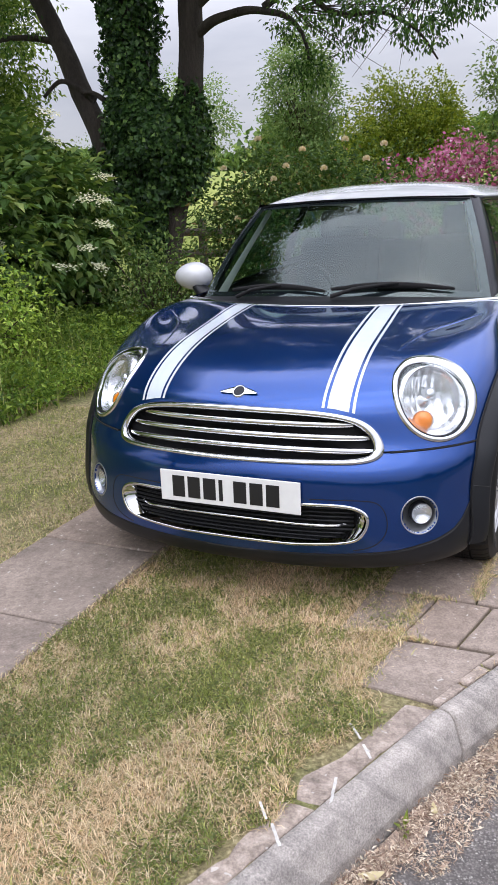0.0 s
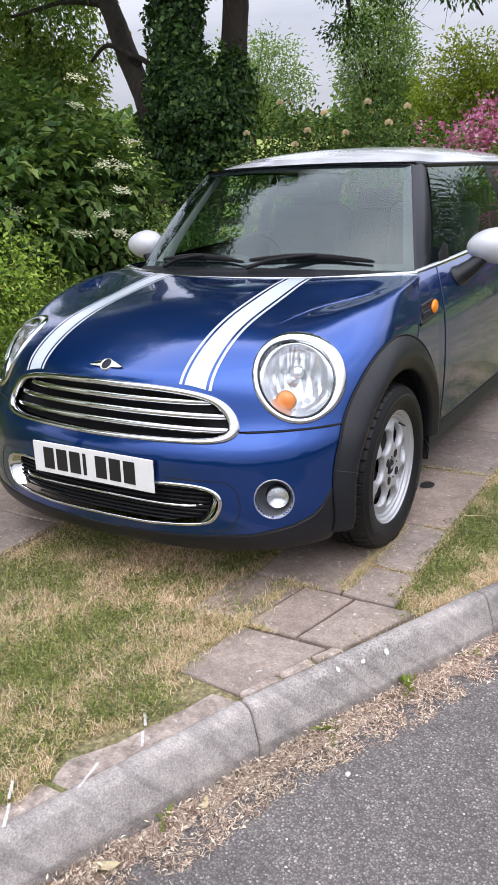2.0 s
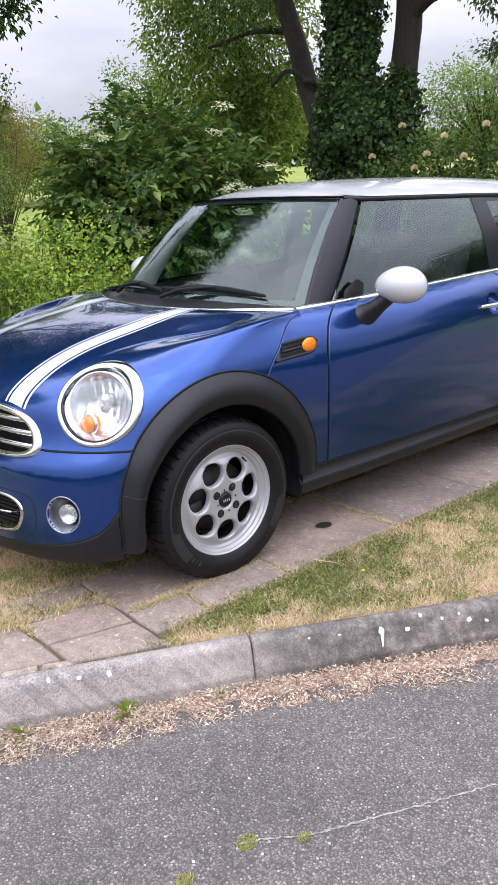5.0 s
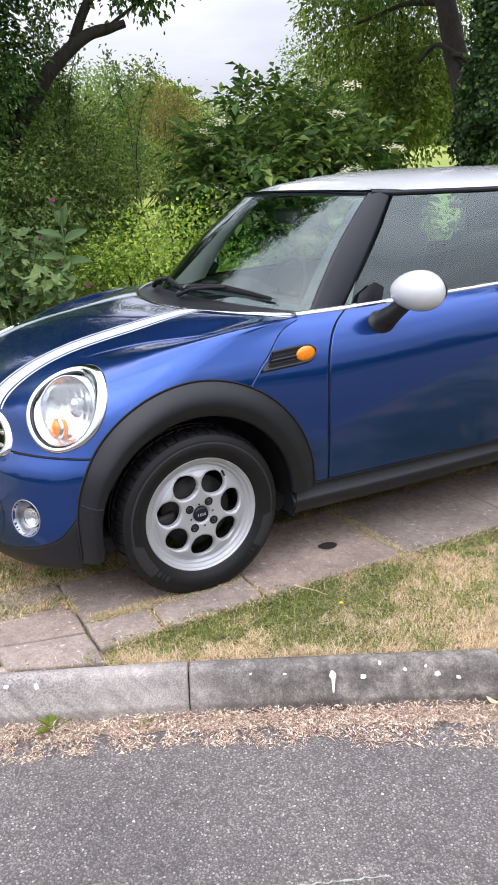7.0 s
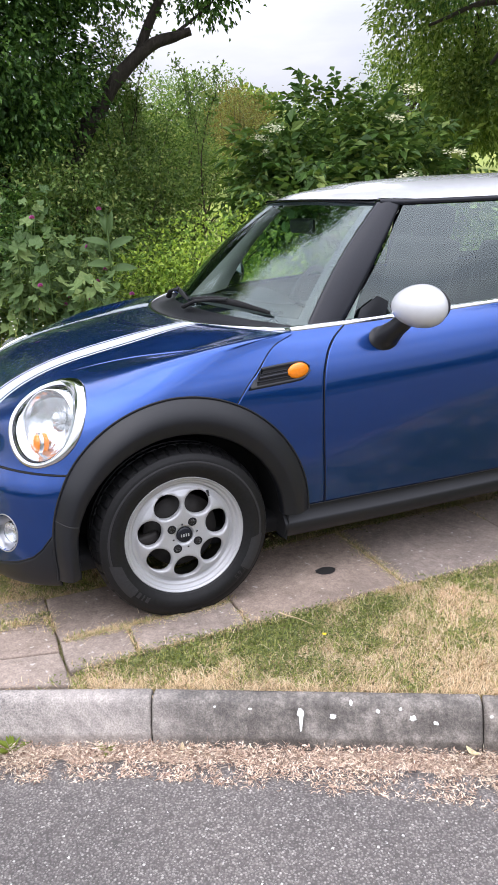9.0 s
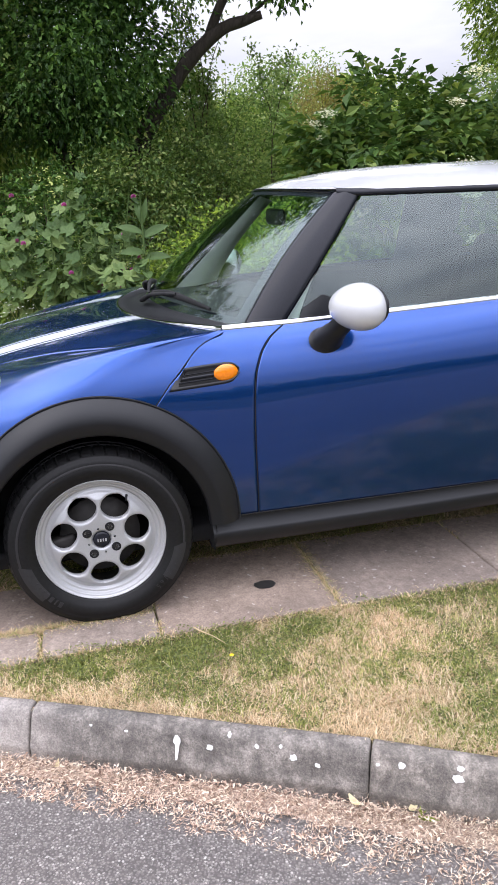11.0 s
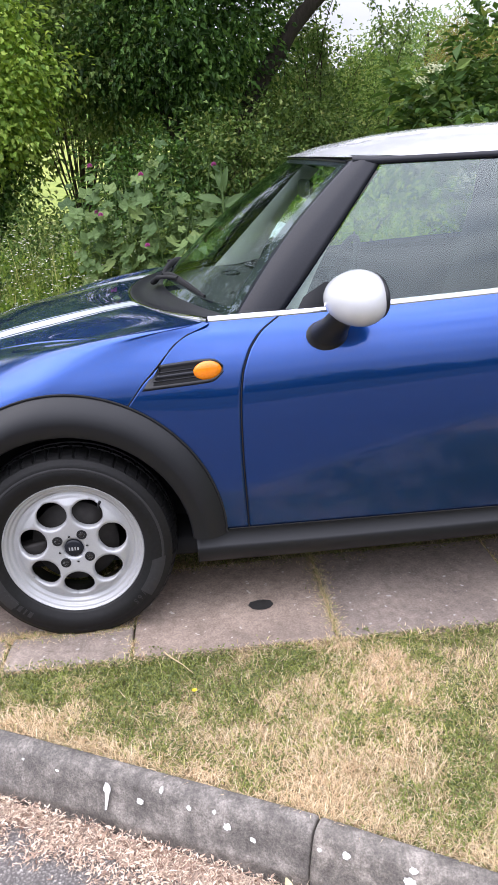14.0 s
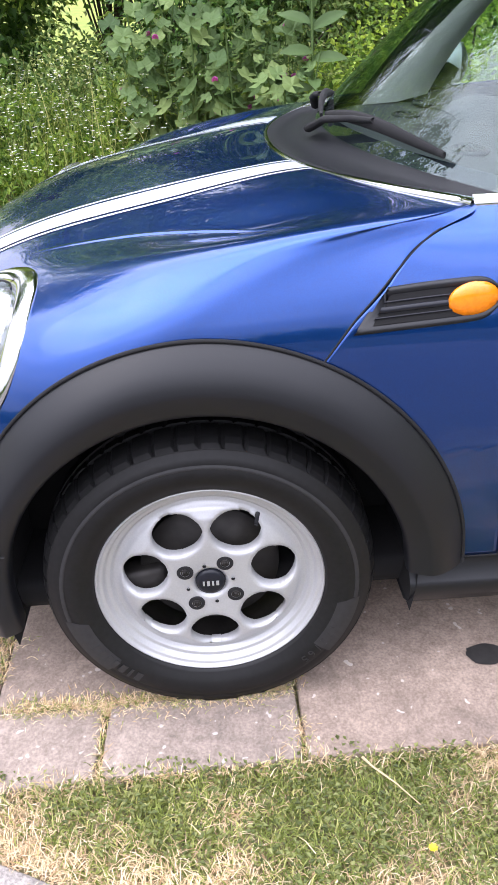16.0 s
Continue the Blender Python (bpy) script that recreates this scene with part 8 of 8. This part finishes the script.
for c, r, k, s in (((-7.7, 0.55, 3.0), (1.1, 1.25, 1.35), 560, 61), ((-7.9, -0.5, 2.75), (1.0, 1.1, 0.85), 330, 62), ((-7.9, 1.1, 4.4), (1.5, 1.8, 0.9), 380, 63), ((-7.35, 3.15, 3.85), (0.45, 0.40, 0.32), 26, 64), ((-7.9, 0.8, 6.2), (1.8, 2.4, 1.8), 560, 65), ((-8.3, -2.5, 5.8), (1.5, 2.1, 2.0), 460, 90), ((-7.7, 3.2, 6.3), (2.0, 2.2, 1.5), 520, 91), ((-7.4, 0.9, 7.8), (2.1, 3.0, 1.6), 620, 92)):
    foliage("crown", c, r, int(k * 1.6), 17, 0.085 if s < 65 else 0.14, 0.58, L_HEDGE if s == 62 else L_DARK, dark, s, 0.16, 0.15, 0.4, None)
# bright maple-like tree beside it
maple = root("bright_maple_tree", "sunlit bright green broad-leaved tree", "tree")
limb("trunk", [(-6.6, -2.4, 0.0), (-6.5, -2.3, 1.0), (-6.4, -2.15, 1.9), (-6.45, -2.5, 3.4), (-6.6, -3.0, 5.2)], 0.13, 0.05, BARK, maple)
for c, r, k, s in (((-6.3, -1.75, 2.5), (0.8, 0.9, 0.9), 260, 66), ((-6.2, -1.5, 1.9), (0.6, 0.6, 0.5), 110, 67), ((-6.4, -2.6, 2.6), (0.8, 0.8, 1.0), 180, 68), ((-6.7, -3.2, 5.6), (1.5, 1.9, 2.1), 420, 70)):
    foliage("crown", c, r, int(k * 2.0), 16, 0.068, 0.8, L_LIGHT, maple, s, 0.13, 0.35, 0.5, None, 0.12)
# this lower crown's shade is put into the colour: darker leaves than above
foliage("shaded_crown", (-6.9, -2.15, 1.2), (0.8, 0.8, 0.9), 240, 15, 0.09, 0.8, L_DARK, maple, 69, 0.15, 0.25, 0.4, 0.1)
# unseen tree added beyond the maple to darken the windscreen's reflection
row_tree = root("added_hedgerow_tree", "unseen tall dark green tree added further along the hedgerow", "tree")
limb("trunk", [(-5.6, -6.2, 0.0), (-5.5, -6.1, 1.6), (-5.4, -6.0, 3.2), (-5.3, -6.0, 5.2)], 0.19, 0.07, BARK, row_tree)
for c, r, k, s in (((-5.3, -6.0, 6.0), (2.1, 2.3, 2.2), 700, 93), ((-5.5, -6.2, 3.6), (1.5, 1.7, 1.2), 300, 94)):
    foliage("crown", c, r, k, 16, 0.13, 0.55, L_DARK, row_tree, s, 0.15, 0.2, 0.4, None)
# the hedge bank itself
HB = (((-7.6, 1.6, 1.05), (0.9, 1.2, 1.15), 520, L_HEDGE, 71, 0.06), ((-6.6, 1.0, 0.9), (0.7, 0.9, 1.0), 420, L_HEDGE, 72, 0.065), ((-8.6, 2.3, 1.3), (1.0, 0.95, 1.25), 420, L_HEDGE, 73, 0.06), ((-6.3, 0.1, 0.8), (0.7, 0.7, 0.9), 330, L_DARK, 74, 0.065), ((-17.2, 7.3, 2.9), (1.25, 0.9, 1.25), 420, L_BROWN, 75, 0.055), ((-9.5, -0.45, 1.75), (0.6, 0.5, 0.42), 130, L_HEDGE, 89, 0.06), ((-14.2, 5.0, 2.0), (0.9, 1.2, 0.75), 260, L_HEDGE, 88, 0.07), ((-13.5, 3.9, 2.2), (1.0, 1.0, 1.2), 260, L_HEDGE, 76, 0.07), ((-10.6, -2.9, 1.8), (1.0, 1.35, 2.2), 420, L_HEDGE, 79, 0.10), ((-10.9, -1.25, 3.5), (1.0, 1.2, 1.0), 300, L_HEDGE, 83, 0.10), ((-10.8, 1.7, 1.8), (1.0, 1.5, 1.8), 420, L_HEDGE, 80, 0.10), ((-6.2, -0.75, 0.45), (0.7, 0.6, 0.45), 200, L_HEDGE, 78, 0.06))
for c, r, k, m, s, z in HB:
    bush("hedge_shrub", "tangled mixed hedgerow shrub" if m is L_HEDGE else "dark shaded hedgerow shrub" if m is L_DARK else "rusty brown-leaved hedgerow shrub", "shrub", c, r, k, 28, z * 0.98, 0.6, m, s, None, 0.16, 0.3, 0.25, 45, 0.05, 0.25, "hedgerow shrubs")
# tall sparse sapling sprays that stand above the hedge
sap = root("twiggy_sapling", "thin twiggy sapling with small pale leaves", "tree")
for i in range(13):
    x, y = -8.6 + rng.normal(0, 0.4), 2.0 + rng.uniform(0, 1.35)
    h = rng.uniform(2.7, 4.1)
    pts = [(x, y, 0.9), (x + rng.normal(0, 0.12), y + rng.normal(0, 0.20), h * 0.6), (x + rng.normal(0, 0.2), y + rng.normal(0, 0.42), h)]
    limb("stem", pts, 0.015, 0.003, TWIG, sap, 0.07, 14, 5)
    f = spline(range(3), pts)(rng.uniform(0.5, 2, 420))
    tuft = f[rng.integers(0, 46, 420)]
    pos = tuft + rng.normal(0, 0.075, (420, 3))
    bulk("leaves", leaf_quads(pos, unit(420) + UPZ * 0.2, unit(420) + UPZ, rng.uniform(0.045, 0.08, 420), rng.uniform(0.026, 0.042, 420)), FOLD, [L_WILLOW], sap)
# trees out of view, added to darken reflections in side windows and flank
for x, y, z, r, seed in ((9.8, 22.5, 5.4, 3.6, 501), (8.4, 28.5, 5.6, 3.8, 502), (14.0, 21.0, 5.0, 3.4, 503)):
    far_tree("unseen tall dark tree added beside the lane ahead", (x, y, -0.3), 7, (x, y, z), (r, r, 4.6), 420, 14, 0.30, L_DARK, seed, 0.45)
far_tree("tall pale willow far across the field", (-27, 9.2, 2.0), 5, (-27, 9.2, 3.9), (2.0, 2.6, 1.9), 260, 13, 0.22, L_WILLOW, 47, 0.35)
far_tree("tall green tree far across the field", (-30, 15.5, 2.2), 4, (-30, 15.5, 3.4), (2.5, 3.6, 1.5), 260, 13, 0.25, L_HEDGE, 48, 0.4)
far_tree("tall green tree far across the field", (-34, 24, 3.0), 8, (-34, 24, 5.2), (3, 4.0, 3.4), 320, 13, 0.28, L_HEDGE, 49, 0.4)
# big bright tree behind the elder
backt = root("bright_tree", "bright green tree standing behind the elder", "tree")
limb("trunk", [(-9.5, 8.7, 0.2), (-9.5, 8.7, 1.6), (-9.4, 8.75, 3.0), (-9.3, 8.75, 4.6)], 0.14, 0.04, BARK, backt)
for c, r, k, s in (((-9.5, 8.6, 4.6), (1.75, 1.6, 2.0), 1150, 81), ((-8.7, 8.4, 2.7), (0.9, 0.9, 0.8), 420, 82), ((-9.6, 8.8, 8.2), (2.4, 2.6, 2.4), 1050, 83)):
    foliage("crown", c, r, k, 18, 0.10, 0.52, L_TREE, backt, s, 0.12, 0.25, 0.4, None)

# low bright shrub before the elder
bush("snowberry_shrub", "low bright green shrub before the elder", "shrub", (-3.55, 1.75, 0.55), (0.62, 0.85, 0.62), 440, 16, 0.045, 0.6, L_LIGHT, 84, None, 0.09, 0.4, 0.1, 30)
bush("snowberry_shrub", "low bright green shrub before the elder", "shrub", (-3.9, 1.35, 0.5), (0.5, 0.5, 0.55), 240, 16, 0.045, 0.6, L_NETTLE, 85, None, 0.09, 0.4, 0.1, 20)
bush("dog_rose", "loose rose stems at the foot of the tree", "shrub", (-3.25, 5.0, 0.36), (0.55, 0.45, 0.42), 150, 15, 0.05, 0.6, L_ROSE, 86, None, 0.10, 0.3, 0.2, 30)
bush("dog_rose", "loose rose stems beside the elder", "shrub", (-3.35, 4.5, 0.45), (0.6, 0.7, 0.6), 240, 15, 0.05, 0.6, L_HEDGE, 87, None, 0.10, 0.3, 0.2, 30)

# tangled weeds along the foot of the hedge, with tiny white flowers
def weeds(name, x0, x1, y0, y1, n, h0, h1, size, mat, label):
    x, y = rng.uniform(x0, x1, n), rng.uniform(y0, y1, n)
    lump = np.array([0.55 + 0.6 * abs(noise.noise(Vector((a * 1.3, b * 1.3, 6)))) + 0.35 * noise.noise(Vector((a * 4, b * 4, 1))) for a, b in zip(x, y)])
    top_ = (h0 + (h1 - h0) * np.clip((x1 - x) / (x1 - x0), 0, 1)) * lump
    z = LANDV(x, y) + top_ * rng.uniform(0.05, 1, n) ** 0.6
    pos = np.stack([x, y, z], -1)
    d = unit(n) + np.array([0.25, 0, 0.1])
    ln = size * rng.uniform(0.5, 1.3, n)
    return tagged(bulk(name, leaf_quads(pos, d, UPZ + unit(n) * 0.6, ln, ln * 0.45), FOLD, [mat]), label, "weeds", "", "stuff")


weeds("hedge_weeds", -4.6, -2.55, -2.6, 1.0, 30000, 0.18, 0.85, 0.05, L_NETTLE, "tangled low green weeds along the hedge foot")
weeds("hedge_weeds", -5.6, -3.6, -2.8, 1.2, 16000, 0.5, 1.15, 0.06, L_HEDGE, "tall shaded weeds along the hedge foot")
weeds("hedge_weeds", -4.2, -2.45, 0.9, 3.2, 22000, 0.16, 0.65, 0.045, L_NETTLE, "tangled low green weeds along the hedge foot")
weeds("hedge_weeds", -3.8, -2.1, 3.0, 6.2, 16000, 0.10, 0.45, 0.05, L_NETTLE, "low green weeds below the roses")
weeds("meadow_edge", -8.5, -5.0, -1.5, 6.0, 16000, 0.2, 0.4, 0.08, L_NETTLE, "rough grass and weeds under the hedge")
sx_, sy_ = rng.uniform(-4.6, -2.4, 2600), rng.uniform(-2.6, 2.6, 2600)
st = blades("tall_grass_stems", sx_, sy_, LANDV(sx_, sy_), rng.uniform(0.35, 0.95, 2600) * np.clip((-sx_ - 2.1) / 1.2, 0.25, 1), rng.uniform(0.1, 0.6, 2600), 0.0022, BLADE)
tagged(st, "tall thin grass stems among the weeds", "grass", "", "stuff")
n = 900
x, y = rng.uniform(-4.3, -2.8, n), rng.normal(-0.9, 0.75, n)
pos = np.stack([x, y, LANDV(x, y) + 0.35 + 0.42 * np.clip((-2.8 - x) / 1.5, 0, 1) * rng.uniform(0.6, 1.25, n)], -1)
pos = np.repeat(pos, 5, 0)
a = np.tile(np.arange(5) * 2 * math.pi / 5, n)
d = np.stack([np.cos(a), np.sin(a), 0.15 * np.ones(5 * n)], -1) + np.repeat(rng.normal(0, 0.35, (n, 3)), 5, 0)
tagged(bulk("white_flowers", leaf_quads(pos, d, np.tile(UPZ, (5 * n, 1)), np.full(5 * n, 0.013), np.full(5 * n, 0.010), 0.0, 0.0), FOLD, [P_DAISY]), "tiny white star flowers over the weeds", "flowers", "", "stuff")


# mallow plants: upright stems, big lobed leaves, mauve flowers
def mallow(x, y, h, seed):
    r = random.Random(seed)
    g = np.random.default_rng(seed)
    ob = root("mallow_plant", "tall mallow with lobed leaves and mauve flowers", "plant", "mallow plants")
    z0 = land(x, y)
    lobed = []
    for i in range(7):
        a = i / 7 * 2 * math.pi + r.uniform(-0.3, 0.3)
        hh = h * r.uniform(0.65, 1.05)
        pts = [(x, y, z0), (x + 0.10 * math.cos(a), y + 0.10 * math.sin(a), z0 + hh * 0.5), (x + 0.22 * math.cos(a), y + 0.22 * math.sin(a), z0 + hh)]
        limb("stem", pts, 0.009, 0.004, L_MALLOW, ob, 0.01, 10, 6)
        f = spline(range(3), pts)
        for t in np.linspace(0.35, 2, 17):
            q = Vector(f([t])[0])
            b = r.uniform(0, 2 * math.pi)
            size = 0.078 * r.uniform(0.6, 1.2) * (1.15 - 0.3 * t / 2)
            stalk = 0.09 * r.uniform(0.5, 1.2)
            c = q + Vector((math.cos(b) * stalk, math.sin(b) * stalk, 0.02))
            nrm = Vector((math.cos(b) * 0.5 + 0.35, math.sin(b) * 0.5, 0.8)).normalized()
            e1 = nrm.cross(Vector((0.1, 0.9, 0.2))).normalized()
            e2 = nrm.cross(e1)
            ring = []
            for k in range(15):
                th = -2.6 + 5.2 * k / 14
                rad = size * (0.87 + 0.13 * math.cos(th * 5 / 1.05)) * (1 - 0.12 * abs(th) / 2.6)
                ring.append(c + e1 * math.cos(th + b) * rad + e2 * math.sin(th + b) * rad + nrm * 0.12 * rad * math.cos(th * 5))
            lobed.append([c - nrm * 0.006] + ring)
    v = np.array([[tuple(q) for q in l] for l in lobed])
    bulk("leaves", v, [(0, k, k + 1) for k in range(1, 15)], [L_MALLOW], ob)
    for i in range(4):
        l = lobed[r.randrange(len(lobed))][0]
        q = (l[0] + 0.08, l[1] + r.uniform(-0.05, 0.05), max(l[2], z0 + h * 0.5) + 0.03)
        bloom(q, 0.034, P_MAUVE, ob, seed + i, "flower")
    return ob


for i, (x, y, h) in enumerate(((-3.45, 0.45, 1.25), (-3.4, 0.0, 1.32), (-3.55, -0.3, 1.15), (-3.35, 0.25, 0.95), (-3.15, 0.55, 0.85))):
    mallow(x, y, h, 300 + i)

# upright plant with big plain leaves
bl = root("broad_leaved_plant", "upright plant with large pale oval leaves", "plant")
bx, by = -3.25, 0.70
limb("stem", [(bx, by, 0.1), (bx, by, 0.7), (bx + 0.01, by, 1.35)], 0.014, 0.007, L_MALLOW, bl, 0.0, 12, 8)
for a, z, el, ln, wide in ((-1.75, 1.05, 0.42, 0.26, 0.05), (1.45, 1.02, 0.50, 0.27, 0.055), (0.5, 1.12, 1.20, 0.24, 0.036), (3.6, 1.12, 1.25, 0.26, 0.04), (-1.2, 0.90, 0.20, 0.24, 0.055), (1.2, 0.86, 0.15, 0.25, 0.055), (0.0, 0.75, 0.05, 0.24, 0.055), (-2.0, 0.70, 0.1, 0.24, 0.05)):
    d = Vector((math.cos(a) * math.cos(el), math.sin(a) * math.cos(el), math.sin(el)))
    s = d.cross(Vector((0.75, 0, 0.65))).normalized()
    u = s.cross(d)
    rows = []
    for t in np.linspace(0, 1, 9):
        w = wide * 0.72 * math.sin(math.pi * min(1, t * 0.93 + 0.05)) ** 0.8
        c = Vector((bx, by, z)) + d * ln * 0.8 * t - u * 0.05 * t * t
        rows.append([c + s * w * k + u * abs(k) * w * 0.35 for k in (-1, -0.5, 0, 0.5, 1)])
    grid_part("leaf", np.array(rows), L_MALLOW, bl)

# distant tree lines closing the view on both sides of the lane
def tree_line(name, pts, h, n, mat, label, size):
    f = spline(range(len(pts)), pts)
    t = rng.uniform(0, len(pts) - 1, n)
    c = f(t)
    lump = np.array([0.30 + 1.25 * abs(noise.noise(Vector((q[0] * 0.12, q[1] * 0.12, 2)))) + 0.3 * noise.noise(Vector((q[0] * 0.5, q[1] * 0.5, 7))) for q in c])
    pos = c + np.stack([rng.normal(0, 1.2, n), rng.normal(0, 1.2, n), h * lump * rng.uniform(0, 1, n) ** 0.7], -1)
    ln = size * rng.uniform(0.6, 1.3, n)
    return tagged(bulk(name, leaf_quads(pos, unit(n), unit(n) + UPZ, ln, ln * 0.7), FOLD, [mat]), label, "trees", "", "stuff")


tree_line("far_woods", [(-66, -28, 2.8), (-75, 0, 3.9), (-80, 35, 4.1), (-70, 70, 4.6), (-40, 95, 4.7), (0, 100, 4.4), (45, 90, 0)], 7.6, 52000, L_HEDGE, "distant hedgerow trees beyond the field", 1.1)
tree_line("far_woods", [(-70, -10, 2.5), (-60, -35, 1.0), (-35, -55, 0), (0, -60, 0), (35, -50, -0.3), (48, -20, -0.3), (50, 10, -0.3), (48, 40, -0.3), (45, 80, -0.3)], 8.0, 52000, L_HEDGE, "distant trees across the lane", 0.9)
